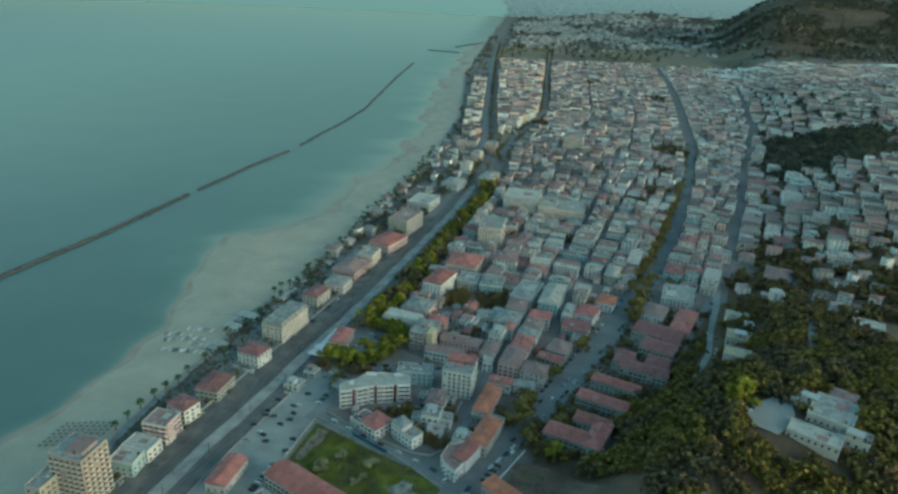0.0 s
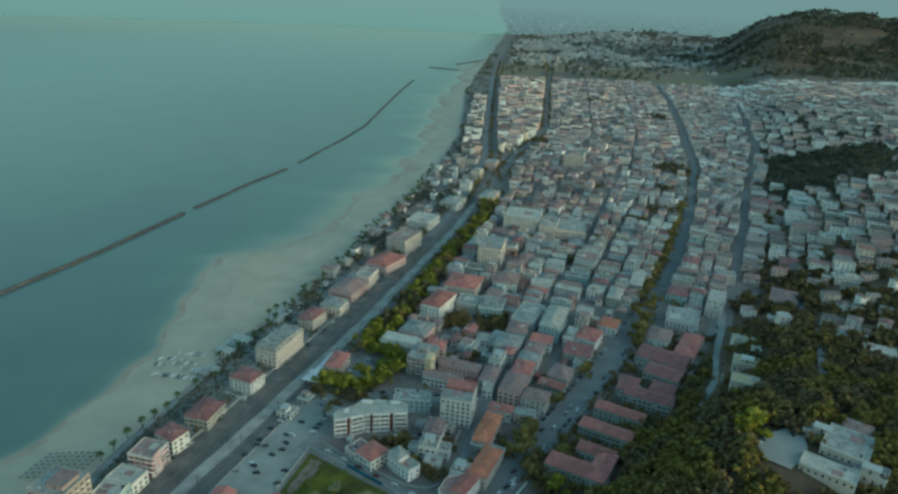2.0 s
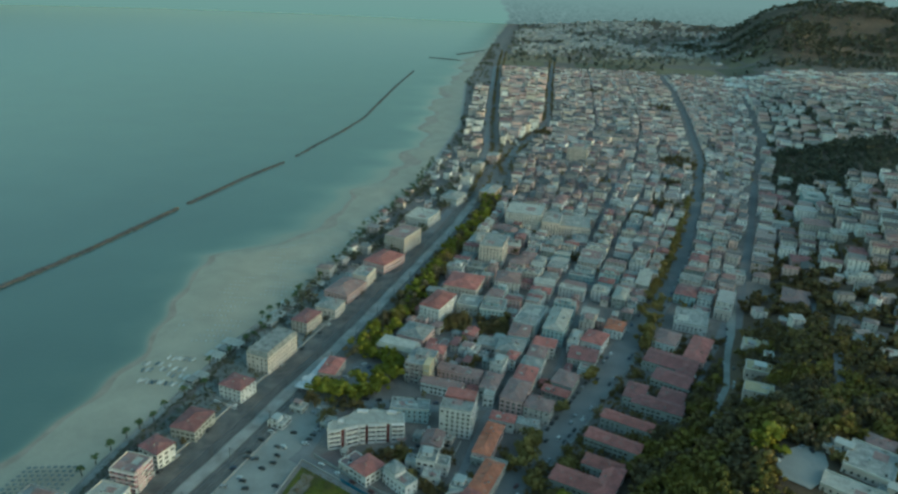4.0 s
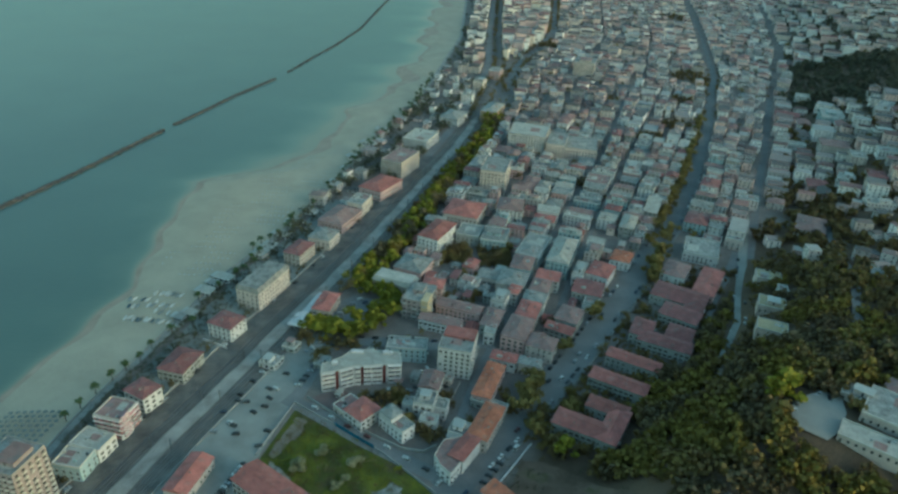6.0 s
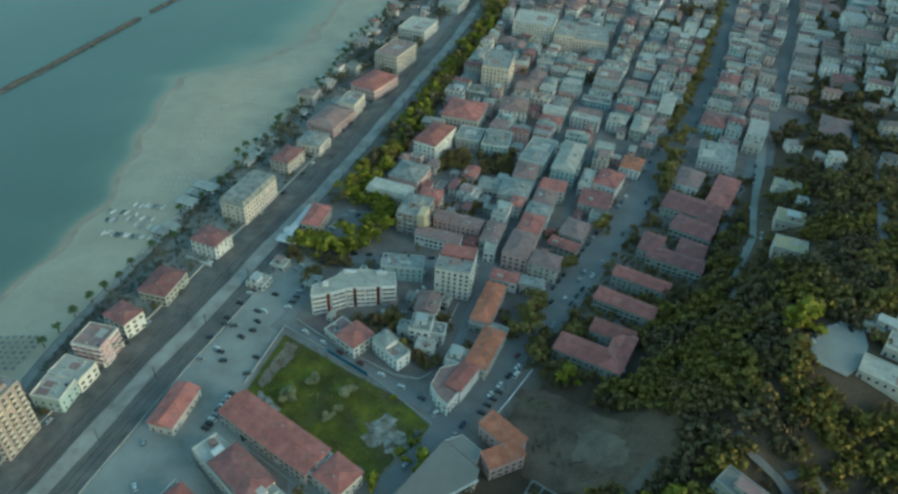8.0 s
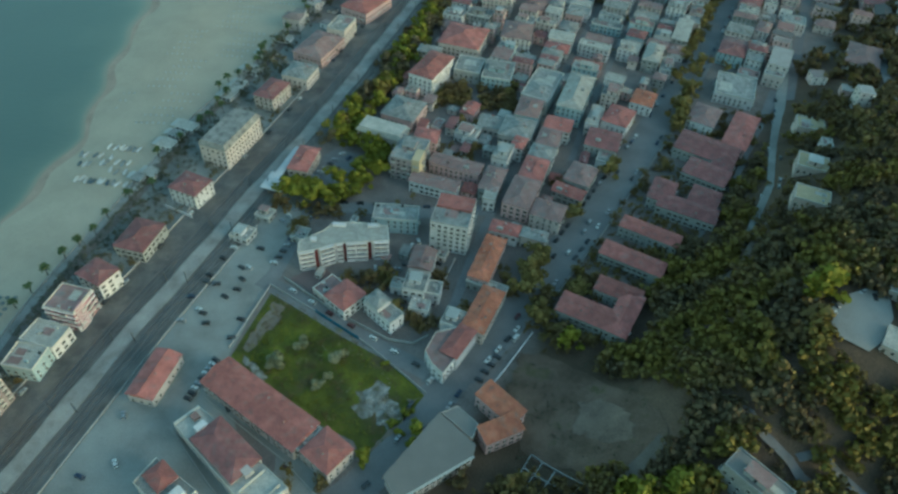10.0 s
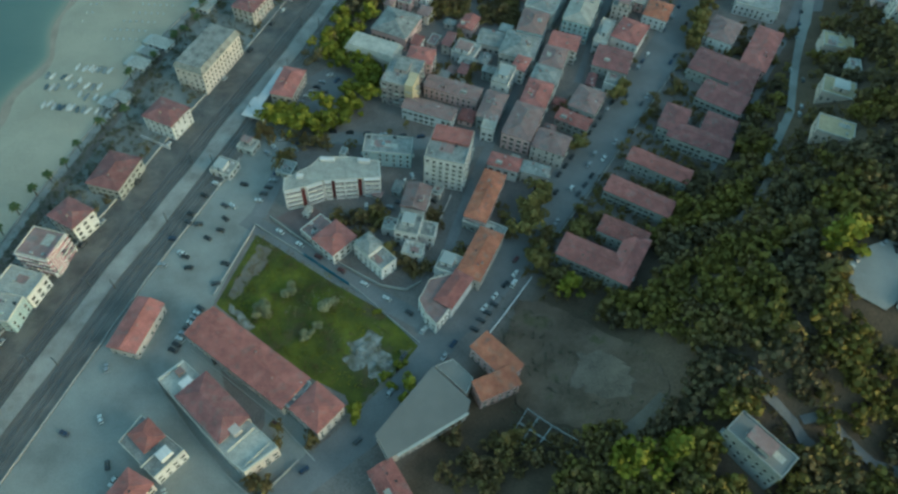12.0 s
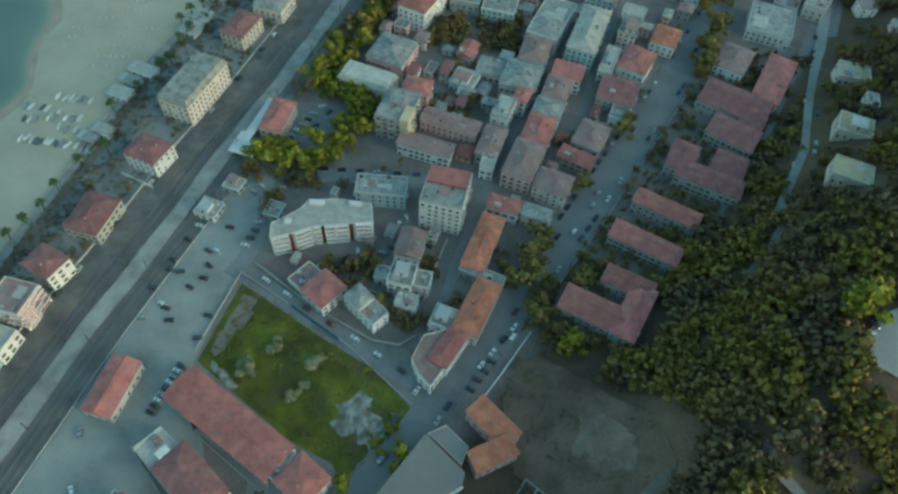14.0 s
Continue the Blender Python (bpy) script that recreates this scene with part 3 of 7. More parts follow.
def wall_mesh(w, d, h, mat):
    b = Build()
    b.box(-w / 2, -d / 2, -4.0, w / 2, d / 2, h)
    b.box(-w / 2 - 0.06, -d / 2 - 0.06, -1.5, w / 2 + 0.06, d / 2 + 0.06, 0.7)
    b.box(-w / 2 - 0.14, -d / 2 - 0.14, h - 0.55, w / 2 + 0.14, d / 2 + 0.14, h - 0.2)
    return b.done("wall", mat)


def roof_mesh(kind, w, d, h, mat):
    o, b = 0.55, Build()
    X, Y = w / 2 + o, d / 2 + o
    if kind == "flat":
        b.box(-w / 2, -d / 2, h, w / 2, d / 2, h + 0.12)
        return b.done("roof", mat), 0.12
    if kind == "shed":
        r = 0.12 * d
        b.add([(-X, -Y, h), (X, -Y, h), (X, Y, h + r), (-X, Y, h + r), (-X, -Y, h + 0.25), (X, -Y, h + 0.25), (X, Y, h + r + 0.25), (-X, Y, h + r + 0.25)],
              [(3, 2, 1, 0), (4, 5, 6, 7), (0, 1, 5, 4), (1, 2, 6, 5), (2, 3, 7, 6), (3, 0, 4, 7)])
        return b.done("roof", mat), r
    rise = 0.24 * min(w, d) / 2 + 0.4
    z0, z1 = h + 0.16, h + 0.16 + rise
    low = [(-X, -Y, h - 0.12), (X, -Y, h - 0.12), (X, Y, h - 0.12), (-X, Y, h - 0.12), (-X, -Y, z0), (X, -Y, z0), (X, Y, z0), (-X, Y, z0)]
    eaves = [(3, 2, 1, 0), (0, 1, 5, 4), (1, 2, 6, 5), (2, 3, 7, 6), (3, 0, 4, 7)]
    if kind == "mansard":
        rise, k = 3.0, 1.6
        z1 = h + 0.16 + rise
        b.add(low + [(-X + k, -Y + k, z1), (X - k, -Y + k, z1), (X - k, Y - k, z1), (-X + k, Y - k, z1)], eaves + [(8, 9, 10, 11), (4, 5, 9, 8), (5, 6, 10, 9), (6, 7, 11, 10), (7, 4, 8, 11)])
        return b.done("roof", mat), rise
    k = 0.0 if kind == "gable" else min(w, d) / 2 * 0.95
    if w >= d:
        b.add(low + [(-X + k, 0, z1), (X - k, 0, z1)], eaves + [(4, 5, 9, 8), (6, 7, 8, 9), (5, 6, 9), (7, 4, 8)])
    else:
        b.add(low + [(0, -Y + k, z1), (0, Y - k, z1)], eaves + [(5, 6, 9, 8), (7, 4, 8, 9), (4, 5, 8), (6, 7, 9)])
    return b.done("roof", mat), rise


def parapet_mesh(w, d, h, mat):
    b = Build()
    t, z = 0.26, h + 0.7
    b.box(-w / 2 - 0.1, -d / 2 - 0.1, h - 0.15, w / 2 + 0.1, -d / 2 + t, z)
    b.box(-w / 2 - 0.1, d / 2 - t, h - 0.15, w / 2 + 0.1, d / 2 + 0.1, z)
    b.box(-w / 2 - 0.1, -d / 2 + t, h - 0.15, -w / 2 + t, d / 2 - t, z)
    b.box(w / 2 - t, -d / 2 + t, h - 0.15, w / 2 + 0.1, d / 2 - t, z)
    return b.done("parapet", mat)


def sides_of(w, d):
    """Each side: its pose in the house (the x axis along it, -y outward) and its length."""
    return [(pose(0, -d / 2, 0, 0, 0, 0), w), (pose(w / 2, 0, 0, 0, 0, 90), d), (pose(0, d / 2, 0, 0, 0, 180), w), (pose(-w / 2, 0, 0, 0, 0, 270), d)]


def window_slots(length, h, rng, storey=3.15, pitch=3.0):
    floors, n = max(1, int(h / storey)), max(1, int((length - 1.0) / pitch))
    gap = length / n
    return [(-length / 2 + gap * (i + 0.5), 0.95 + storey * f) for f in range(floors) for i in range(n) if rng.random() > 0.06]


CHIMNEY = Build()
CHIMNEY.box(-0.35, -0.3, -1.0, 0.35, 0.3, 1.0)
CHIMNEY = CHIMNEY.done("chimney", WALL["g"])
CAP = Build()
CAP.box(-0.45, -0.4, 1.0, 0.45, 0.4, 1.16)
CAP = CAP.done("cap", ROOF["r"])
VENT = Build()
VENT.box(-0.6, -0.45, 0, 0.6, 0.45, 0.75, 0)
VENT.box(-0.5, -0.5, 0.12, 0.5, -0.44, 0.62, 1)
VENT = VENT.done("roof_vent", [M_RAILING, M_GLASS])


def balcony_meshes(w):
    b, r = Build(), Build()
    b.box(-w / 2, -1.25, -0.14, w / 2, 0.05, 0.0)
    r.box(-w / 2, -1.25, 0.92, w / 2, -1.19, 0.98)
    r.box(-w / 2, -1.24, 0.02, w / 2, -1.20, 0.92)
    for s in (-1, 1):
        r.box(s * w / 2 - 0.03, -1.22, 0.02, s * w / 2 + 0.03, 0.0, 0.95)
    return b.done("balcony", M_TRIM), r.done("railing", M_RAILING)


BALCONY, RAILING = balcony_meshes(3.0)
LOGGIA = Build()
LOGGIA.box(-1.05, -0.95, -0.14, 1.05, 0.05, 0.0)
LOGGIA.box(-1.05, -0.95, 0.0, 1.05, -0.87, 0.85)
LOGGIA = LOGGIA.done("balcony", M_TRIM)
DOORLEAF = Build()
DOORLEAF.box(-0.75, -0.10, 0, 0.75, 0.05, 2.5, 0)
DOORLEAF.box(-0.58, -0.13, 0.02, 0.58, 0.02, 2.3, 1)
DOORLEAF = DOORLEAF.done("door", [M_TRIM, M_SHUTTER])


def fittings(kind, w, d, h, rise, rng, chimneys):
    """What stands on a roof: dormers, terraces, skylights and stacks on tiles; felt patches, boxes, tanks and a set-back attic on flat roofs.
    Slots: 0 roof, 1 wall, 2 glass, 3 pale metal, 4 brown felt, 5 pale felt."""
    b = Build()
    if kind == "flat":
        z = h + 0.12
        for i in range(rng.choice((1, 2, 3))):
            px, py, a, c = rng.uniform(-0.25, 0.25) * w, rng.uniform(-0.25, 0.25) * d, rng.uniform(0.10, 0.22) * w, rng.uniform(0.10, 0.22) * d
            b.box(px - a, py - c, z, px + a, py + c, z + 0.05 + 0.03 * i, rng.choice((4, 5, 5)))
        if min(w, d) > 7.5 and rng.random() < 0.55:
            a, c, px, py = rng.uniform(0.18, 0.3) * w, rng.uniform(0.18, 0.3) * d, rng.uniform(-0.16, 0.16) * w, rng.uniform(-0.16, 0.16) * d
            b.box(px - a, py - c, z, px + a, py + c, z + 2.6, 1)
            b.box(px - a - 0.4, py - c - 0.4, z + 2.6, px + a + 0.4, py + c + 0.4, z + 2.85, rng.choice((0, 3, 4)))
            b.box(px - 0.5, py - c - 0.05, z + 0.1, px + 0.5, py - c + 0.05, z + 2.1, 2)
        for i in range(rng.choice((1, 2, 3, 4))):
            px, py, a = rng.uniform(-0.42, 0.42) * w, rng.uniform(-0.42, 0.42) * d, rng.uniform(0.3, 0.8)
            b.box(px - a, py - 0.4, z, px + a, py + 0.4, z + rng.uniform(0.5, 1.3), rng.choice((1, 3, 3, 2)))
        return b
    along = w >= d
    L, D = (w, d) if along else (d, w)
    half, Y = L / 2 - (min(w, d) / 2 * 0.95 if kind == "hip" else 0), D / 2 + 0.55
    top = lambda v: h + 0.16 + rise * (1 - abs(v) / Y)

    def put(u, v, a, c, z0, z1, slot):
        q = (u - a, v - c, u + a, v + c) if along else (v - c, u - a, v + c, u + a)
        b.box(q[0], q[1], z0, q[2], q[3], z1, slot)

    if kind in ("hip", "gable"):
        for i in range(chimneys):
            u, v = rng.uniform(-0.8, 0.8) * max(half, 0.5), rng.uniform(-0.3, 0.3) * D
            put(u, v, 0.4, 0.35, top(v) - 0.8, top(v) + 0.9, 1)
            put(u, v, 0.5, 0.45, top(v) + 0.9, top(v) + 1.08, 0)
        if half > 1.5 and D > 7 and rng.random() < 0.55:
            u, v = rng.uniform(-0.6, 0.6) * half, rng.choice((-1, 1)) * D * 0.24
            put(u, v, 1.1, 0.95, top(v) - 1.2, top(v) + 0.95, 1)
            put(u, v, 1.35, 1.2, top(v) + 0.95, top(v) + 1.12, 0)
            put(u, v + math.copysign(0.95, v), 0.6, 0.05, top(v) - 0.1, top(v) + 0.8, 2)
        if half > 2.5 and D > 8 and rng.random() < 0.4:
            u, v = rng.uniform(-0.7, 0.7) * half, rng.choice((-1, 1)) * D * 0.22
            put(u, v, 1.7, 1.4, top(v) - 1.2, top(v) + 0.3, 5)
            put(u, v + math.copysign(1.35, v), 1.7, 0.06, top(v) + 0.3, top(v) + 1.2, 3)
    for i in range(rng.choice((0, 1, 2, 2))):
        if kind != "mansard" and kind != "shed" and half > 1:
            u, v = rng.uniform(-0.9, 0.9) * half, rng.uniform(-0.35, 0.35) * D
            put(u, v, 0.45, 0.6, top(v) - 0.5, top(v) + 0.12, rng.choice((2, 3)))
    return b


def house(name, x, y, w, d, deg, h, kind, roof, wall, detail=2):
    """A house with its walls, roof, chimneys, windows, door and, on flat roofs, parapet and stair hut. detail 2: windows one by one; 1: joined."""
    rng = random.Random(int(x * 13 + y * 7))
    words = {"hip": "hipped %s tile roof", "gable": "gabled %s tile roof", "flat": "flat %s roof terrace", "shed": "low sloping %s roof", "mansard": "%s mansard roof"}[kind] % ROOF_WORDS[roof]
    storeys = max(1, int(h / 3.15))
    say = "%s %s of %s with %s" % (WALL_WORDS[wall], name.replace("_", " "), ("one storey", "two storeys", "three storeys", "four storeys", "five storeys", "six storeys")[min(storeys, 6) - 1]
                                   if storeys < 7 else "many storeys", words)
    top = thing(name, x, y, deg, label=say, category="building" if name not in ("house", "villa") else "house")
    top["size"] = (w, d, h)
    claim(x, y, w, d, deg)
    part("wall", wall_mesh(w, d, h, WALL[wall]), top)
    rm, rise = roof_mesh(kind, w, d, h, ROOF[roof])
    part("roof", rm, top)
    if kind == "gable":
        b = Build()
        r = 0.24 * min(w, d) / 2 + 0.4
        for s in (-1, 1):
            if w >= d:
                b.add([(s * w / 2, -d / 2, h), (s * w / 2, d / 2, h), (s * w / 2, 0, h + r), (s * (w / 2 - 0.3), -d / 2, h), (s * (w / 2 - 0.3), d / 2, h), (s * (w / 2 - 0.3), 0, h + r)],
                      [(0, 1, 2), (3, 5, 4), (0, 2, 5, 3), (1, 4, 5, 2)])
            else:
                b.add([(-w / 2, s * d / 2, h), (w / 2, s * d / 2, h), (0, s * d / 2, h + r), (-w / 2, s * (d / 2 - 0.3), h), (w / 2, s * (d / 2 - 0.3), h), (0, s * (d / 2 - 0.3), h + r)],
                      [(0, 1, 2), (3, 5, 4), (0, 2, 5, 3), (1, 4, 5, 2)])
        part("gable_wall", b.done("gable_wall", WALL[wall]), top)
    if kind == "flat":
        part("parapet", parapet_mesh(w, d, h, M_TRIM if h < 12 or name == "villa" else WALL["g"]), top)
        if detail == 2 and min(w, d) > 6:
            for i in range(rng.choice((1, 2))):
                part("roof_vent", VENT, top, pose(rng.uniform(-0.38, 0.38) * w, rng.uniform(-0.38, 0.38) * d, h + 0.12, 0, 0, rng.choice((0, 90))))
    elif kind in ("hip", "gable") and detail == 2:
        for i in range(rng.choice((1, 1, 2))):
            c = part("chimney", CHIMNEY, top, pose(rng.uniform(-0.3, 0.3) * w, rng.uniform(-0.3, 0.3) * d, h + 0.16 + rise * 0.75))
            part("cap", CAP, c)
    if detail and min(w, d) > 4 and (kind == "flat" or name not in ("goods_shed", "warehouse", "school_wing", "villa", "hall")):
        fit = fittings(kind, w, d, h, rise, rng, 0 if detail == 2 else rng.choice((1, 2, 2)))
        if fit.v:
            tagged(part("rooftop", fit.done("rooftop", [ROOF[roof], WALL[wall], M_GLASS, M_RAILING, ROOF["b"], ROOF["w"]]), top), kind="stuff")
    if kind in ("hip", "gable") and detail == 2:
        long, o = (w, 0) if w >= d else (d, 90)
        run = long / 2 + 0.5 - (min(w, d) / 2 * 0.95 if kind == "hip" else 0)
        if run > 0.6:
            c = Build()
            c.box(-run, -0.16, 0, run, 0.16, 0.12)
            part("ridge_cap", c.done("ridge_cap", ROOF[roof]), top, pose(0, 0, h + 0.14 + rise, 0, 0, o))
    if detail == 0:
        return top
    style = WINDOWS[2] if h > 12 and kind == "flat" else rng.choice(WINDOWS[:2])
    rear = Build()
    a = radians(deg)
    for i, (m, length) in enumerate(sides_of(w, d)):
        out = (m.to_3x3() @ Vector((0, -1, 0)))
        wy = math.sin(a) * out.x + math.cos(a) * out.y
        wx = math.cos(a) * out.x - math.sin(a) * out.y
        close = detail == 2 and y < 520 and (wx * -x + wy * (150 - y)) / math.hypot(x, y - 150) > 0.15
        for j, (u, z) in enumerate(window_slots(length, h, rng)):
            if close:
                if j == 0 and i == 0 and h < 20:
                    part("door", DOORLEAF, top, m @ pose(u, 0, 0))
                    continue
                part("window", style, top, m @ pose(u, 0, z))
                if name == "apartment_tower":
                    if z > 3:
                        part("balcony", LOGGIA, top, m @ pose(u, 0, z - 0.75))
                elif h > 12 and kind != "mansard" and z > 3 and j % 3 == 1 and length > 9:
                    part("railing", RAILING, part("balcony", BALCONY, top, m @ pose(u, 0, z - 0.75)))
            else:
                q = m @ pose(u, 0, z)
                rear.add([q @ Vector((sx * 0.6, sy, sz)) for sy in (-0.07, 0.05) for sx, sz in ((-1, 0), (1, 0), (1, 1.6), (-1, 1.6))],
                         [(0, 1, 2, 3), (1, 5, 6, 2), (3, 2, 6, 7), (4, 0, 3, 7), (0, 4, 5, 1)], rng.choice((0, 0, 1)))
                if z > 3 and rng.random() < 0.3:
                    for y0, y1, z0, z1 in ((-1.1, 0.0, -0.95, -0.8), (-1.1, -1.03, -0.8, 0.1)):
                        rear.add([q @ Vector((sx * 1.25, sy, sz)) for sz in (z0, z1) for sx, sy in ((-1, y0), (1, y0), (1, y1), (-1, y1))],
                                 [(3, 2, 1, 0), (4, 5, 6, 7), (0, 1, 5, 4), (1, 2, 6, 5), (2, 3, 7, 6), (3, 0, 4, 7)], 2)
    if rear.v:
        tagged(part("glazing", rear.done("glazing", [M_GLASS, M_SHUTTER, M_TRIM]), top), kind="stuff")
    return top


def upper(low, x, y, w, d, deg, h, kind, roof, wall):
    """A smaller raised storey with its own roof on a house."""
    inv = low.matrix_world.inverted() @ pose(x, y, ground_at(x, y), 0, 0, deg)
    part("upper_wall", wall_mesh(w, d, h, WALL[wall]), low, inv)
    rm, rise = roof_mesh(kind, w, d, h, ROOF[roof])
    part("upper_roof", rm, low, inv, "%s tile roof over the raised storey" % ROOF_WORDS[roof])
    return low


def block(name, pts, h, wall, roof, label, rim=0.7, windows=(), storey=3.15, pitch=3.2):
    """A building on an outline of its own (corners counter-clockwise): walls, flat roof, parapet, and windows on the sides named."""
    cx, cy = sum(p[0] for p in pts) / len(pts), sum(p[1] for p in pts) / len(pts)
    top = thing(name, cx, cy, label=label, category="building")
    loc = [(px - cx, py - cy) for px, py in pts]
    n = len(loc)
    rng = random.Random(int(cx * 5 + cy))

    def prism(outline, z0, z1):
        k = Build()
        k.add([(px, py, z) for z in (z0, z1) for px, py in outline], [tuple(range(n - 1, -1, -1)), tuple(range(n, 2 * n))] + [(i, (i + 1) % n, n + (i + 1) % n, n + i) for i in range(n)])
        return k

    part("wall", prism(loc, -4.0, h).done("wall", WALL[wall]), top)
    part("roof", prism([(px * 0.985, py * 0.985) for px, py in loc] if rim else [(px * 1.03, py * 1.03) for px, py in loc], h + 0.004, h + 0.14).done("roof", ROOF[roof]), top)
    edges = []
    for i in range(n):
        (x0, y0), (x1, y1) = loc[i], loc[(i + 1) % n]
        edges.append((pose((x0 + x1) / 2, (y0 + y1) / 2, 0, 0, 0, math.degrees(math.atan2(y1 - y0, x1 - x0))), math.hypot(x1 - x0, y1 - y0)))
    if rim:
        k = Build()
        ring = [(px * f, py * f, z) for f, z in ((1.006, h - 0.3), (1.006, h + rim), (0.972, h + rim), (0.972, h + 0.02)) for px, py in loc]
        k.add(ring, [(r * n + i, r * n + (i + 1) % n, (r + 1) % 4 * n + (i + 1) % n, (r + 1) % 4 * n + i) for r in range(4) for i in range(n)])
        part("parapet", k.done("parapet", M_TRIM), top)
    for i in windows:
        m, length = edges[i]
        for u, z in window_slots(length, h, rng, storey, pitch):
            part("window", rng.choice(WINDOWS), top, m @ pose(u, 0, z))
    w, d = max(p[0] for p in loc) - min(p[0] for p in loc), max(p[1] for p in loc) - min(p[1] for p in loc)
    claim(cx, cy, w * 0.8, d * 0.8, 0)
    return top, edges


def add_box(top, name, mat, x, y, w, d, z0, z1, deg=0.0, label=""):
    """A box-shaped piece of a building, given by its place in the plan."""
    b = Build()
    b.box(-w / 2, -d / 2, z0, w / 2, d / 2, z1)
    return part(name, b.done(name, mat), top, top.matrix_world.inverted() @ pose(x, y, top.location.z, 0, 0, deg), label)


house("apartment_tower", -180.8, 290.3, 19.8, 18.9, -14, 32.0, "flat", "g", "m")
house("apartment_block", -194.5, 281.0, 9.0, 17.0, -14, 20.0, "flat", "g", "g")
house("villa", -168.3, 312.8, 14.6, 12.6, -9, 9.0, "flat", "w", "t")
house("villa", -165.4, 326.0, 17.2, 12.6, -16, 8.0, "flat", "w", "w")
PINK_VILLA = house("villa", -160.2, 343.1, 15.4, 14.9, -13, 13.0, "flat", "b", "k")
house("villa", -154.1, 362.2, 15.2, 12.5, -28, 11.0, "hip", "d", "w")
house("villa", -143.8, 391.5, 16.6, 21.8, -14, 8.0, "hip", "d", "g")
house("villa", -127.8, 431.3, 17.7, 15.4, -23, 10.0, "hip", "d", "w")
house("hotel", -115.4, 477.3, 17.6, 37.8, -20, 14.0, "mansard", "g", "c")
house("villa", -100.8, 530.5, 14.1, 21.9, -21, 10.0, "hip", "d", "c")
house("villa", -86.2, 556.4, 18.6, 18.6, -17, 9.0, "hip", "g", "c")
house("villa", -78.6, 594.0, 23.2, 34.5, -22, 8.0, "hip", "b", "p")
house("villa", -64.9, 619.7, 14.1, 21.7, -18, 12.0, "flat", "g", "c")
house("villa", -50.2, 663.2, 24.3, 36.0, -30, 9.0, "hip", "r", "p")
house("apartment_block", -35.3, 716.6, 22.7, 39.1, -24, 17.0, "flat", "b", "c")
house("villa", -17.7, 799.0, 28.4, 37.1, -21, 10.0, "flat", "w", "w")
house("villa", 19.1, 879.4, 23.5, 34.9, -23, 10.0, "hip", "g", "w")
house("villa", 37.7, 964.1, 14.2, 21.9, -13, 13.0, "flat", "g", "w")
house("villa", 56.3, 1036.0, 14.8, 22.7, -17, 12.0, "flat", "g", "c")
house("villa", 82.4, 1095.9, 16.2, 24.6, -17, 13.0, "flat", "g", "p")
house("station_building", -69.0, 460.8, 12.0, 22.3, -12, 8.0, "hip", "r", "c")
ZIGZAG, ZIGZAG_SIDES = block("apartment_block", ((-58.8, 378), (-49.8, 380.9), (-40.4, 385.6), (-22.3, 388.3), (-13.1, 389.5), (-14.4, 400), (-31.1, 402.1), (-44.3, 400.6), (-47.5, 394.9), (-59.4, 386.3)), 13.0, "w", "w",
                               "white bent apartment block with balconies and dark red stairwells", 0.5, (4, 5, 6, 8, 9))
for x, y, w in ((-40, 399, 7), (-22, 399.2, 6), (-52, 387.5, 3)):
    add_box(ZIGZAG, "roof_box", WALL["w"], x, y, w, 2.2, 13.1, 14.6, -4)
CORNER, _ = block("house", ((12.6, 334.3), (7.9, 323.3), (11.1, 316.4), (16.1, 311.1), (32.1, 336), (25.7, 338.7)), 8.2, "w", "b", "white corner house with a walled roof terrace and red hipped roof", 0.8, (0, 1, 2, 3), pitch=2.8)
upper(CORNER, 23.4, 329.3, 8.6, 18.5, -31, 9.2, "hip", "r", "w")
GREY_HALL, GREY_SIDES = block("hall", ((14.9, 290.9), (-6.3, 262.3), (-0.9, 253), (2.2, 254.8), (28.7, 272), (29.9, 276.7)), 8.6, "c", "f", "long hall with a broad worn grey roof and pale eaves", 0.0, (3,), pitch=2.6)
add_box(GREY_HALL, "eave", M_TRIM, 15.9, 262.8, 32.6, 0.9, 8.2, 8.75, 33, "pale eave along the hall")
block("house", ((15.9, 292.3), (28.9, 280.3), (31.7, 287.3), (23.2, 295.6)), 7.2, "c", "f", "low cream house with a flat grey roof beside the hall", 0.4, ())
house("school_wing", 89.0, 350.0, 33.0, 13.5, -27, 8.0, "hip", "r", "g")
house("school_wing", 105.0, 365.3, 23.0, 10.5, -27, 8.15, "hip", "r", "g")
house("school_wing", 105.2, 350.2, 11.0, 29.5, -29.5, 8.3, "hip", "r", "g")
PALAZZO, _ = block("palazzo", ((-94.5, 281.9), (-61.3, 251), (-54, 246), (-43, 255.8), (-86.4, 290.5)), 9.0, "c", "w", "cream palazzo with walled roof terraces and a dark red hipped roof", 0.8, (0, 1, 2), pitch=2.8)
upper(PALAZZO, -70.4, 270.8, 27.0, 14.0, -41.5, 10.6, "hip", "d", "c")
add_box(PALAZZO, "terrace_wall", M_TRIM, -57.4, 258.2, 0.3, 12.5, 9.1, 10.2, -41.5)
add_box(PALAZZO, "terrace_wall", M_TRIM, -50.5, 252.5, 0.3, 12.0, 9.1, 10.0, -41.5)
add_box(PALAZZO, "roof_room", WALL["c"], -60.3, 261.8, 5.0, 3.6, 9.1, 11.4, -41.5)
add_box(PALAZZO, "pergola", WALL["w"], -82.8, 280.4, 3.2, 5.0, 9.1, 11.3, -41.5, "white pergola on the terrace")
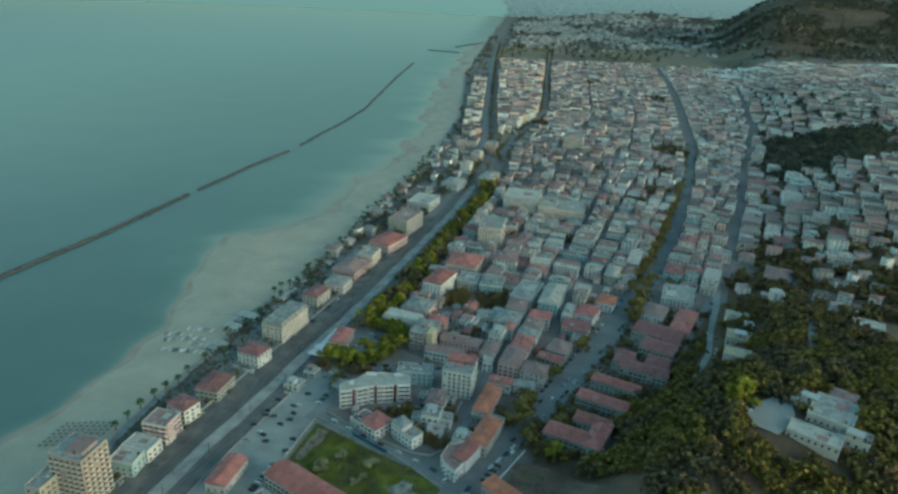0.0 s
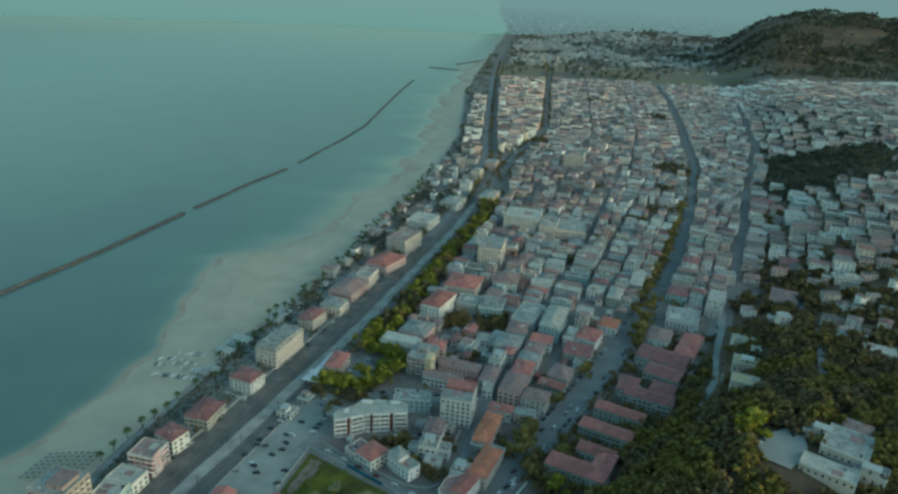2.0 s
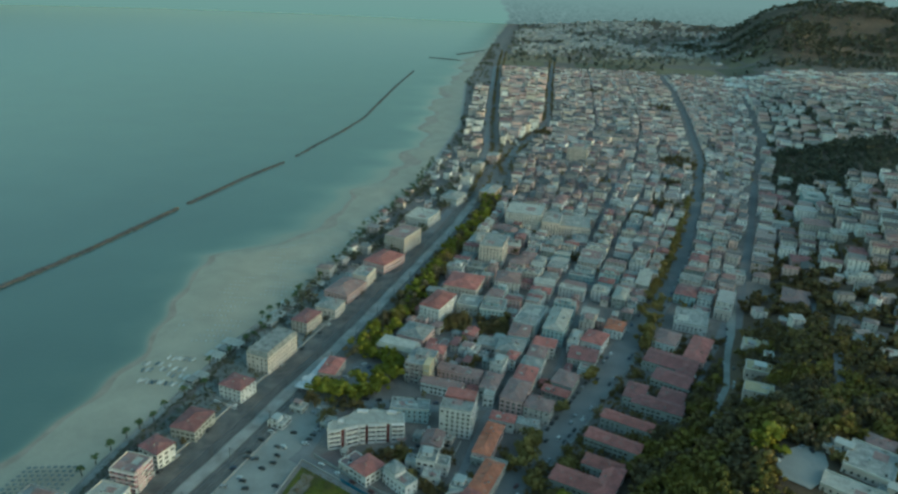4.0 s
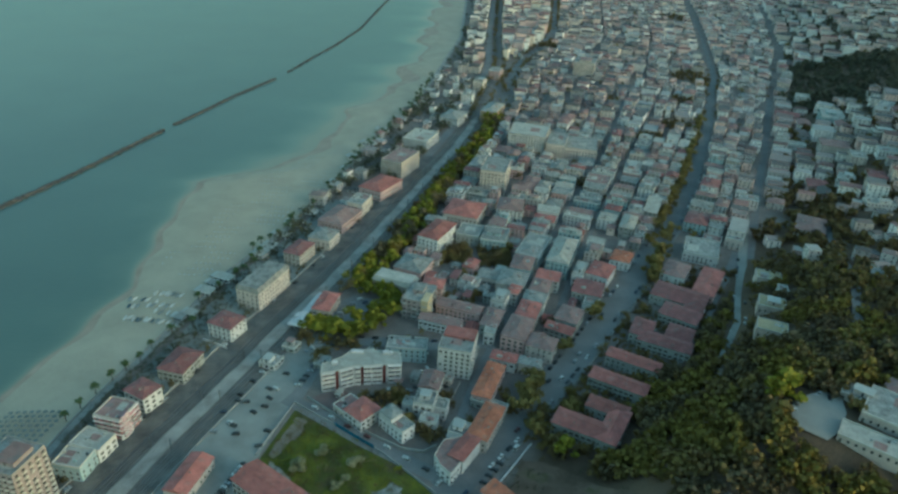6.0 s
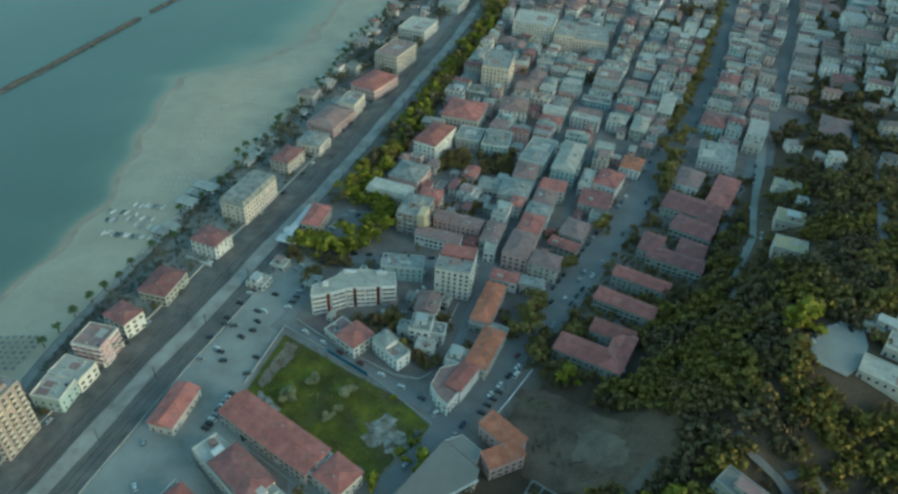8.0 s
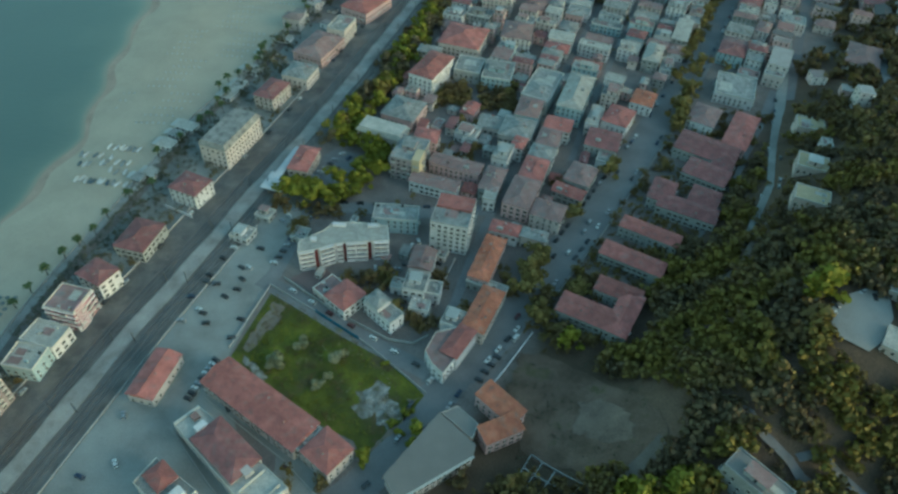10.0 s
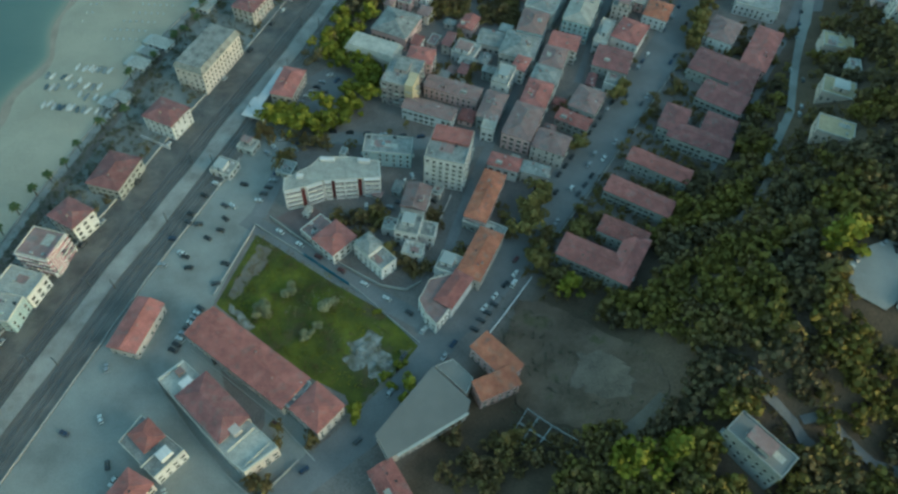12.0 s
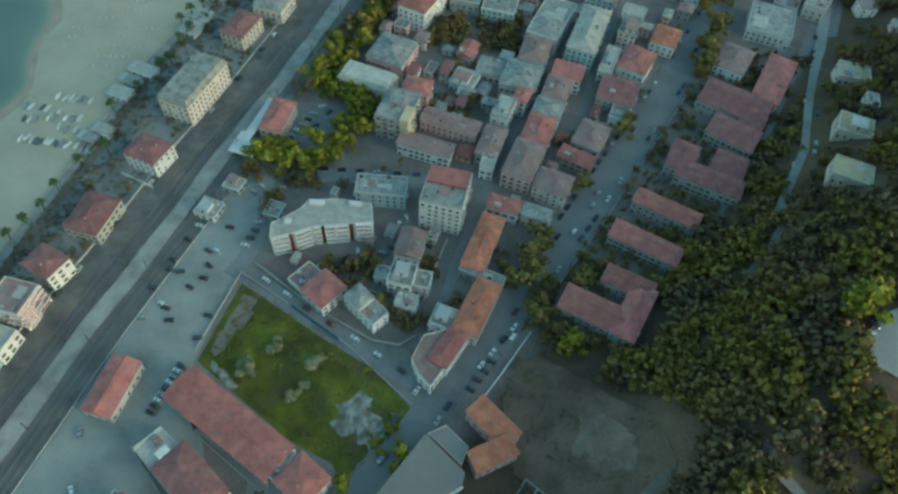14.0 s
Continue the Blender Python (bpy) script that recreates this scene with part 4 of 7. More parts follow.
add_box(PALAZZO, "stair_head", ROOF["b"], -86.3, 285.0, 3.0, 3.0, 9.1, 11.0, -41.5)
TERRACED, _ = block("house", ((-103, 256.6), (-86.5, 243.4), (-78, 254.1), (-97.3, 267.2)), 8.0, "w", "g", "white house with stepped terraces and a small red hipped roof", 0.8, (0, 1), pitch=2.8)
upper(TERRACED, -93.0, 259.0, 10.0, 8.4, -41, 9.4, "hip", "r", "w")
add_box(TERRACED, "roof_room", WALL["w"], -84.6, 252.0, 4.0, 5.0, 8.1, 10.6, -38)
add_box(TERRACED, "terrace_wall", M_TRIM, -89.0, 251.3, 0.3, 11.0, 8.1, 9.0, -38)
house("house", -11.0, 414.4, 24.6, 12.0, -3, 10.0, "flat", "g", "t")
TOWN_TOWER = house("apartment_tower", 20.3, 406.8, 20.1, 22.9, -13, 20.0, "flat", "g", "w")
house("house", 4.8, 381.4, 11.6, 14.9, -12, 9.0, "gable", "b", "w")
house("house", 1.9, 363.4, 11.0, 11.6, -12, 11.0, "flat", "g", "w")
house("house", 11.2, 363.0, 7.0, 8.6, -12, 7.4, "flat", "g", "w")
house("outbuilding", -7.4, 367.4, 6.2, 7.0, -12, 4.6, "flat", "w", "w")
house("house", 4.4, 351.8, 9.6, 7.0, -12, 7.0, "flat", "w", "w")
house("house", -32.4, 355.8, 13.6, 14.6, -41, 8.0, "hip", "r", "w")
house("outbuilding", -41.6, 363.8, 9.6, 13.0, -41, 4.4, "flat", "b", "c")
upper(house("house", -13.1, 348.3, 19.2, 9.0, -44, 8.0, "flat", "g", "w"), -16.0, 350.6, 9.0, 8.2, -44, 11.6, "hip", "g", "w")
house("house", 21.0, 343.9, 10.0, 10.2, -20, 8.0, "flat", "g", "w")
house("house", 35.5, 349.2, 11.4, 28.4, -24, 9.0, "hip", "o", "c")
house("outbuilding", 38.3, 368.8, 21.5, 5.5, -24, 5.0, "flat", "g", "g")
house("house", 38.8, 385.1, 10.8, 32.2, -20, 8.0, "hip", "o", "p")
house("house", 49.1, 407.6, 15.7, 8.6, -17, 8.0, "hip", "r", "w")
house("house", 64.9, 403.5, 13.6, 7.3, -18, 8.0, "hip", "g", "c")
house("house", 59.9, 435.0, 15.5, 25.9, -21, 11.0, "hip", "b", "p")
house("house", 73.9, 421.4, 17.4, 14.4, -22, 10.0, "hip", "b", "c")
house("house", 68.7, 457.6, 14.1, 23.2, -19, 10.0, "hip", "r", "c")
house("house", 75.0, 474.0, 14.9, 14.1, -19, 10.0, "hip", "g", "w")
house("house", 80.9, 490.2, 13.2, 17.7, -18, 10.0, "hip", "b", "w")
house("house", 88.5, 504.9, 16.6, 13.8, -18, 10.0, "gable", "r", "w")
house("house", 41.9, 435.0, 7.0, 11.3, -13, 9.0, "flat", "w", "w")
house("house", 43.8, 448.1, 11.5, 21.5, -18, 9.0, "hip", "b", "g")
house("house", 50.5, 470.9, 9.6, 17.0, -20, 12.0, "flat", "w", "w")
house("house", 61.3, 483.0, 7.7, 11.7, -24, 10.0, "hip", "r", "w")
house("house", 61.9, 500.5, 20.4, 23.0, -17, 9.0, "hip", "g", "c")
house("house", 70.5, 520.8, 15.5, 21.6, -16, 11.0, "hip", "b", "t")
house("house", 78.4, 540.9, 17.9, 20.4, -25, 11.0, "hip", "g", "c")
house("house", 29.8, 499.0, 13.9, 13.2, -24, 6.0, "flat", "w", "w")
house("house", 31.7, 523.8, 9.0, 13.3, -23, 6.0, "gable", "r", "p")
house("house", 44.9, 509.8, 14.3, 13.6, -15, 6.0, "gable", "g", "c")
house("house", 9.6, 444.7, 28.3, 9.6, -18, 8.0, "gable", "b", "w")
OCHRE = house("apartment_block", -5.6, 464.3, 17.8, 22.7, -16, 16.0, "flat", "g", "m")
ochre = Build()
ochre.box(-2.4, -5.5, -1.0, 2.4, 5.5, 17.4)
part("stair_tower", ochre.done("stair_tower", WALL["y"]), OCHRE, pose(7.0, -6.1, 0), "ochre stair tower on a mauve block")
house("house", 3.7, 482.4, 14.6, 12.8, -11, 13.0, "hip", "r", "p")
house("house", -24.0, 491.6, 29.9, 14.0, -21, 9.0, "mansard", "w", "c")
house("house", -12.0, 516.2, 22.2, 23.4, -22, 9.0, "hip", "g", "p")
house("apartment_block", 4.7, 561.5, 17.8, 34.1, -26, 15.0, "hip", "r", "w")
house("house", 22.4, 462.2, 31.3, 10.1, -19, 8.0, "gable", "b", "p")
house("apartment_block", 103.2, 538.1, 16.6, 43.1, -20, 14.0, "hip", "w", "t")
house("house", 151.9, 542.7, 14.8, 18.1, -25, 8.0, "hip", "o", "w")
house("house", 130.2, 518.6, 16.8, 21.6, -29, 9.0, "hip", "r", "w")
house("house", 114.1, 517.4, 8.1, 24.2, -21, 9.0, "flat", "w", "w")
house("house", 116.4, 493.1, 20.5, 20.0, -20, 8.0, "gable", "d", "g")
house("house", 97.2, 457.2, 15.3, 19.1, -27, 8.0, "hip", "b", "g")
house("house", 88.3, 442.2, 18.2, 9.1, -28, 7.0, "gable", "r", "g")
house("house", 115.6, 477.2, 9.7, 11.6, -23, 6.0, "flat", "g", "w")
house("school_wing", 116.3, 388.4, 34.0, 11.1, -29, 8.0, "hip", "r", "g")
house("school_wing", 130.1, 409.8, 32.9, 10.0, -29, 8.0, "hip", "r", "g")
house("school_wing", 144.4, 445.3, 13.5, 20.6, -26, 8.0, "hip", "d", "g")
house("school_wing", 155.6, 430.2, 33.5, 13.1, -26, 8.0, "hip", "d", "g")
house("school_wing", 168.1, 440.3, 16.5, 17.1, -28, 8.0, "hip", "d", "g")
house("school_wing", 182.2, 488.7, 37.3, 22.2, -30, 8.0, "hip", "d", "g")
house("school_wing", 175.7, 464.4, 25.9, 17.7, -33, 8.0, "hip", "d", "g")
house("school_wing", 190.5, 477.9, 12.6, 22.6, -29, 8.0, "hip", "d", "g")
house("house", 190.0, 525.6, 17.4, 23.8, -31, 8.0, "hip", "b", "w")
house("house", 209.9, 509.2, 15.3, 42.5, -30, 8.0, "hip", "r", "p")
house("house", 222.2, 563.8, 26.9, 30.1, -21, 8.0, "flat", "g", "w")
house("bungalow", 255.3, 512.5, 17.5, 14.0, -16, 5.6, "flat", "c", "c")
house("bungalow", 232.1, 457.2, 17.0, 14.6, -23, 5.6, "flat", "c", "c")
house("bungalow", 215.4, 420.0, 18.0, 13.4, -24, 5.6, "flat", "c", "c")
house("outbuilding", 250.3, 480.0, 6.3, 10.8, -15, 3.5, "flat", "w", "w")
house("goods_shed", -111.1, 307.9, 12.1, 24.4, -14, 6.0, "gable", "r", "c")
house("warehouse", -62.1, 294.1, 54.6, 15.9, -35, 8.0, "gable", "r", "c")
house("warehouse", -39.3, 278.3, 5.2, 12.6, -29, 8.0, "flat", "g", "c")
house("house", -30.3, 272.4, 15.1, 14.4, -39, 9.0, "hip", "r", "c")
house("house", -95.8, 237.4, 11.5, 15.6, -27, 7.0, "hip", "r", "c")
house("house", 41.5, 296.8, 20.8, 9.3, -45, 9.0, "shed", "o", "p")
house("house", 41.1, 284.6, 17.6, 8.2, 26, 9.0, "shed", "o", "p")
house("house", 0.1, 243.5, 15.7, 9.9, -58, 8.0, "gable", "r", "w")
house("house", 132.0, 253.0, 23.0, 10.5, -48, 12.0, "flat", "f", "g")
house("apartment_tower", 58.6, 685.5, 23.6, 36.8, -13, 24.0, "flat", "g", "c")
house("apartment_block", 103.2, 805.0, 40.9, 40.0, -15, 20.0, "flat", "w", "w")
house("apartment_block", 133.7, 793.9, 20.2, 40.0, -15, 15.0, "flat", "g", "c")
house("apartment_block", 159.7, 791.1, 35.3, 40.0, -11, 12.0, "flat", "g", "c")
house("apartment_block", 67.5, 902.3, 19.9, 40.0, -19, 14.0, "hip", "g", "o")
house("apartment_tower", 222.7, 1136.4, 31.1, 40.0, -16, 24.0, "flat", "g", "c")
house("house", 68.7, 619.9, 21.9, 25.5, -11, 13.0, "hip", "b", "w")
house("house", 27.9, 609.7, 30.1, 32.2, -17, 12.0, "hip", "r", "c")
house("house", 52.1, 567.0, 20.2, 24.7, -13, 10.0, "flat", "g", "t")
house("house", 31.8, 574.5, 18.7, 20.8, -14, 9.0, "flat", "g", "g")
house("house", 82.1, 549.9, 19.1, 38.3, -23, 11.0, "flat", "g", "w")
house("house", 335.5, 613.4, 23.6, 35.0, -28, 6.1, "hip", "b", "c")
house("apartment_block", 503.2, 922.1, 27.6, 40.0, -20, 10.0, "flat", "w", "t")
house("convent", 224, 318, 22, 26, -39, 5.0, "flat", "g", "c")
house("convent", 205, 300, 26, 13, -37, 3.6, "flat", "w", "c")
house("convent", 214, 330, 14, 10, -39, 3.8, "flat", "g", "c")
house("convent", 226, 299, 15, 12, -39, 4.4, "flat", "g", "c")
house("convent", 238, 334, 14, 12, -39, 4.2, "hip", "b", "c")
house("outbuilding", -93, 401, 11, 10, -20, 3.4, "flat", "w", "w")
house("outbuilding", -84, 417, 9, 8, -20, 3.4, "flat", "w", "g")
house("outbuilding", -62, 402, 8, 9, -15, 3.3, "flat", "g", "g")

# larger houses of the eastern slope
for x, y, w, d, deg, h, kind, roof, wall in ((505, 928, 24, 20, -18, 9.6, "shed", "w", "t"), (560, 913, 16, 44, -40, 7.0, "flat", "g", "w"), (417, 841, 34, 14, -22, 7.0, "flat", "w", "w"), (412, 852, 13, 12, -22, 12.8, "flat", "w", "w"),
                                             (453, 813, 30, 26, -20, 9.6, "hip", "b", "c"), (459, 948, 30, 20, -20, 9.6, "hip", "d", "p"), (515, 1028, 18, 20, -20, 9.6, "flat", "w", "w"), (546, 1151, 14, 22, -20, 12.8, "flat", "w", "w"),
                                             (387, 710, 20, 22, -20, 6.6, "hip", "d", "p"), (416, 713, 16, 20, -30, 6.6, "flat", "w", "w"), (328, 669, 15, 15, -25, 6.6, "hip", "b", "c"), (300, 666, 17, 15, -20, 9.6, "flat", "g", "w"),
                                             (413, 648, 26, 12, -8, 6.4, "flat", "w", "w"), (441, 707, 17, 22, -20, 6.6, "hip", "d", "c"), (507, 816, 26, 16, -15, 6.6, "flat", "w", "g"), (468, 675, 18, 14, -25, 6.6, "hip", "b", "c"),
                                             (323, 493, 10, 9, -35, 3.4, "gable", "g", "w"), (335, 495, 11, 8, 15, 3.4, "shed", "w", "w"), (331, 462, 22, 12, -30, 3.4, "flat", "w", "w"), (480, 760, 20, 18, -20, 6.6, "flat", "w", "w"), (450, 760, 15, 22, -20, 9.6, "flat", "g", "c")):
    house("house", x, y, w, d, deg, h, kind, roof, wall, 1)



# ---- town quarters filled with rows of houses between the streets ----


def free(x, y, r):
    return all((x - hx) ** 2 + (y - hy) ** 2 > (0.80 * max(r + hr, 0)) ** 2 for _, (hx, hy, hr) in near(x, y)) and all((x - px) ** 2 + (y - py) ** 2 > (pr + r * 0.5) ** 2 for px, py, pr in PARKS)


FAR_WALLS, FAR_ROOFS, FAR_FLATS, FAR_WINDOWS = Build(), Build(), Build(), Build()


def far_house(x, y, w, d, deg, h, kind, rng):
    """A distant house in the joined quarters: walls, roof with eaves, and window openings."""
    m = pose(x, y, ground_at(x, y), 0, 0, deg)
    P = lambda *q: [m @ Vector(v) for v in q]
    X, Y = w / 2, d / 2
    FAR_WALLS.add(P((-X, -Y, -3), (X, -Y, -3), (X, Y, -3), (-X, Y, -3), (-X, -Y, h), (X, -Y, h), (X, Y, h), (-X, Y, h)), [(0, 1, 5, 4), (1, 2, 6, 5), (2, 3, 7, 6), (3, 0, 4, 7), (4, 5, 6, 7)])
    if kind == "flat":
        FAR_FLATS.add(P((-X, -Y, h + 0.05), (X, -Y, h + 0.05), (X, Y, h + 0.05), (-X, Y, h + 0.05), (-X, -Y, h + 0.5), (X, -Y, h + 0.5), (X, Y, h + 0.5), (-X, Y, h + 0.5)),
                      [(0, 1, 5, 4), (1, 2, 6, 5), (2, 3, 7, 6), (3, 0, 4, 7), (4, 5, 6, 7)])
    else:
        X, Y, r, k = X + 0.5, Y + 0.5, 0.16 * min(w, d) + 0.4, min(w, d) * 0.45 * (kind == "hip")
        a, c = ((-X + k, 0, h + r), (X - k, 0, h + r)) if w >= d else ((0, -Y + k, h + r), (0, Y - k, h + r))
        f = [(0, 1, 5, 4), (2, 3, 4, 5), (1, 2, 5), (3, 0, 4)] if w >= d else [(1, 2, 5, 4), (3, 0, 4, 5), (0, 1, 4), (2, 3, 5)]
        FAR_ROOFS.add(P((-X, -Y, h), (X, -Y, h), (X, Y, h), (-X, Y, h), a, c), f + [(3, 2, 1, 0)])
    if y < 1150:
        for s, (side, length) in enumerate(sides_of(w, d)):
            if s == 2:
                continue
            for u, z in window_slots(length, h, rng, pitch=3.6):
                FAR_WINDOWS.add([m @ side @ Vector(v) for v in ((u - 0.6, -0.06, z), (u + 0.6, -0.06, z), (u + 0.6, -0.06, z + 1.5), (u - 0.6, -0.06, z + 1.5),
                                                                (u - 0.6, 0.05, z), (u + 0.6, 0.05, z), (u + 0.6, 0.05, z + 1.5), (u - 0.6, 0.05, z + 1.5))],
                                [(0, 1, 2, 3), (1, 5, 6, 2), (3, 2, 6, 7), (4, 0, 3, 7)])


def row_house(x, y, w, d, deg, rng, tall=0.0):
    if not clear(x, y, w, d, deg):
        w, d = w * 0.72, d * 0.72
        if not clear(x, y, w, d, deg):
            return
    if y < 860 and d > 14 and rng.random() < 0.6:
        f, a = rng.uniform(0.38, 0.62), radians(deg)
        for lo, hi in ((-0.5, f - 0.5), (f - 0.5, 0.5)):
            o = 0.5 * (lo + hi) * d
            row_house(x - math.sin(a) * o, y + math.cos(a) * o, w * rng.choice((1, 0.9, 0.8)), d * (hi - lo) - 0.9, deg, rng, tall)
        return
    h = rng.choice((3.6, 6.4, 6.6, 6.9, 9.4, 9.6, 9.9, 10.2, 12.8)) + tall * rng.choice((0, 3.1, 6.2))
    kind = rng.choice(("hip", "hip", "gable", "shed", "flat", "flat", "flat"))
    roof = rng.choice("rddbbbbggggww") if kind != "flat" else rng.choice("gggwwwbf")
    wall = rng.choice("wwwwcccppmgt")
    if y < 860 and len(HOUSES) < 520:
        house("house", x, y, w, d, deg, h, kind, roof, wall, 1)
    else:
        far_house(x, y, w, d, deg, h, kind, rng)
        claim(x, y, w, d, deg)


GAPS = []  # open spots between the rows, for garden trees


def fill(left, right, y0, y1, rng, depth=16.0, tall=0.0, skip=0.16):
    """Columns of unlike houses, each with its own steps and gaps, in the strip between two lines of the plan."""
    seg = y0
    while seg < y1:
        end = min(seg + rng.uniform(150, 260), y1)
        ym = 0.5 * (seg + end)
        slope = math.degrees(math.atan2(float(left(ym + 12)) - float(left(ym - 12)), 24))
        k = math.cos(radians(slope))
        n = max(1, round(float(right(ym) - left(ym)) * k / depth))
        cuts = [0.0] + [(i + rng.uniform(-0.18, 0.18)) / n for i in range(1, n)] + [1.0]
        for i in range(n):
            y = seg + rng.uniform(0, 8)
            while y < end:
                step = rng.choice((9, 11, 13, 15, 18, 22, 27)) * rng.uniform(0.9, 1.1)
                yc = y + step / 2
                L, R = float(left(yc)), float(right(yc))
                cell = (cuts[i + 1] - cuts[i]) * (R - L)
                xc = L + (R - L) * 0.5 * (cuts[i] + cuts[i + 1])
                if rng.random() < skip + 0.10 * float(sst(850, 1100, yc)):
                    GAPS.append((xc, y + 3.0))
                    y += rng.uniform(4, 11)
                    continue
                far = float(sst(750, 1000, yc))
                back = rng.choice((0.3, 0.6, 1.5, 3.0)) + far * rng.choice((0, 0, 3.0, 5.0, 7.0))
                row_house(xc + rng.choice((-0.5, 0.5)) * (back - 0.3), yc + far * rng.uniform(-3, 3), cell * k - back, step - rng.choice((0.2, 0.4, 1.4)) - far * rng.uniform(0, 3), -slope + rng.uniform(-4, 4) * (1 + 2.5 * far), rng, tall)
                y += step
        seg = end


town = random.Random(11)
MID = lambda y: 0.5 * (np.asarray(RAIL(y)) + 34 + np.asarray(LANE(y)))
fill(shifted(RAIL, 38), shifted(MID, -2), 515, 1080, town)
fill(shifted(MID, 2.5), shifted(LANE, -3), 500, 1080, town)
fill(shifted(LANE, 3), shifted(BACK_LANE, -2.5), 505, 1080, town)
fill(shifted(BACK_LANE, 2.5), lambda y: np.asarray(AVENUE(y)) - np.interp(y, [600, 800], [13, 9.5]), 500, 1080, town)
fill(lambda y: np.asarray(AVENUE(y)) + np.interp(y, [600, 800], [13, 9.5]), shifted(SECOND, -6), 570, 2350, town)
fill(shifted(SECOND, 6), shifted(SECOND, 30), 650, 1010, town, depth=19, skip=0.15)
fill(shifted(SECOND, 34), shifted(SECOND, 235), 665, 985, town, depth=20, skip=0.33)
fill(shifted(SECOND, 6), shifted(SECOND, 28), 1010, 1380, town, depth=19, skip=0.5)
TOWN_WALLS, FAR_WALLS = FAR_WALLS, Build()
fill(shifted(RAIL, 6), shifted(TREE_ROAD, -11), 1210, 2300, town, depth=21, tall=1.3, skip=0.16)
COAST_WALLS, FAR_WALLS = FAR_WALLS, TOWN_WALLS
for k in range(3):
    lo = (lambda k: lambda y: np.asarray(TREE_ROAD(y)) + 11 + (np.asarray(AVENUE(y)) - 20 - np.asarray(TREE_ROAD(y))) * k / 3)(k)
    hi = (lambda k: lambda y: np.asarray(TREE_ROAD(y)) + 5 + (np.asarray(AVENUE(y)) - 20 - np.asarray(TREE_ROAD(y))) * (k + 1) / 3)(k)
    fill(lo, hi, 1090, 2380, town, depth=19)
fill(shifted(SECOND, 8), shifted(SECOND, 560), 1385, 2330, town, depth=24, skip=0.30)
fill(shifted(SECOND, 30), shifted(SECOND, 230), 1215, 1385, town, depth=22, skip=0.35)
fill(shifted(SECOND, 230), shifted(SECOND, 620), 1080, 1385, town, depth=23, skip=0.36)
fill(shifted(SECOND, 570), shifted(SECOND, 1000), 1750, 2300, town, depth=27, skip=0.45)
fill(shifted(RAIL, -60), shifted(RAIL, -26), 1110, 1900, town, depth=17, skip=0.4, tall=1.0)
# small annexes and back buildings between the nearer houses
for i in range(900):
    y = town.uniform(420, 640)
    x = town.uniform(float(RAIL(y)) + 42, float(AVENUE(y)) - 15)
    w, d = town.uniform(4.5, 9), town.uniform(4.5, 11)
    if abs(x - float(LANE(y))) < 3 + w / 2 or (y > 470 and abs(x - float(BACK_LANE(y))) < 2.5 + w / 2) or not clear(x, y, w, d, -20, 0.6) or town.random() < 0.3:
        continue
    if y < 440 and x < 40 or (x < 30 and y < 470):
        continue
    house(town.choice(("house", "outbuilding")), x, y, w, d, -20 + town.uniform(-3, 3), town.choice((3.3, 3.4, 6.4, 6.6)), town.choice(("gable", "flat", "shed", "hip")), town.choice("rdbgw"), town.choice("wcpg"), 1)
for i in range(240):
    x, y = town.uniform(-58, 60), town.uniform(338, 440)
    w, d = town.uniform(2.6, 5.5), town.uniform(2.6, 7)
    lane_x = float(np.interp(y, [318, 360, 408, 430], [10, 22, 36, 44]))
    edge_y = float(np.interp(x, [-60, -30, -8, 12], [360, 340, 327, 316])) + 12
    if y < edge_y or abs(x - lane_x) < 3 + w / 2 or x > float(AVENUE(y)) - 16 or y > 416 or x < -52 or town.random() < 0.72 or not clear(x, y, w, d, -18, 0.9):
        continue
    house("outbuilding", x, y, w, d, -18 + town.uniform(-4, 4), town.choice((2.6, 3.0, 3.3)), town.choice(("flat", "shed", "gable")), town.choice("gwrb"), town.choice("wcg"), 1)
# loose houses up the eastern slopes, the hill village, and the next town along the coast
for i in range(160):
    x, y = town.uniform(270, 900), town.uniform(560, 1080)
    if x > float(SECOND(y)) + 60 and not 1000 < y < 1190:
        row_house(x, y, town.uniform(10, 17), town.uniform(9, 15), town.uniform(-40, 20), town)
for i in range(60):
    x, y = town.uniform(285, 480), town.uniform(490, 660)
    if x > float(SECOND(max(y, 560))) + 16 and abs(x - float(np.interp(y, [490, 531, 617, 690], [303, 319, 353, 380]))) > 12:
        row_house(x, y, town.uniform(7, 15), town.uniform(7, 12), town.uniform(-40, 20), town)
for i in range(40):
    x, y = town.uniform(560, 800), town.uniform(990, 1200)
    if x > float(SECOND(y)) + 300:
        row_house(x, y, town.uniform(10, 20), town.uniform(9, 14), town.uniform(-40, 20), town)
for i in range(200):
    x, y = town.gauss(950, 130), town.gauss(1560, 120)
    row_house(x, y, town.uniform(11, 18), town.uniform(10, 16), town.uniform(-40, 30), town)
for i in range(150):
    y = town.uniform(600, 1180)
    x = town.uniform(float(BEACH(y)) + 3, float(RAIL(y)) - 28)
    w, d = town.uniform(5, 14), town.uniform(5, 12)
    if clear(x, y, w, d, -20, 1.0):
        far_house(x, y, w, d, -20 + town.uniform(-8, 8), town.choice((2.8, 3.2, 3.6, 6.4, 9.2)), town.choice(("flat", "flat", "hip")), town)
        claim(x, y, w, d, -20)
NEAR_TOWN = (FAR_WALLS, FAR_ROOFS, FAR_FLATS)
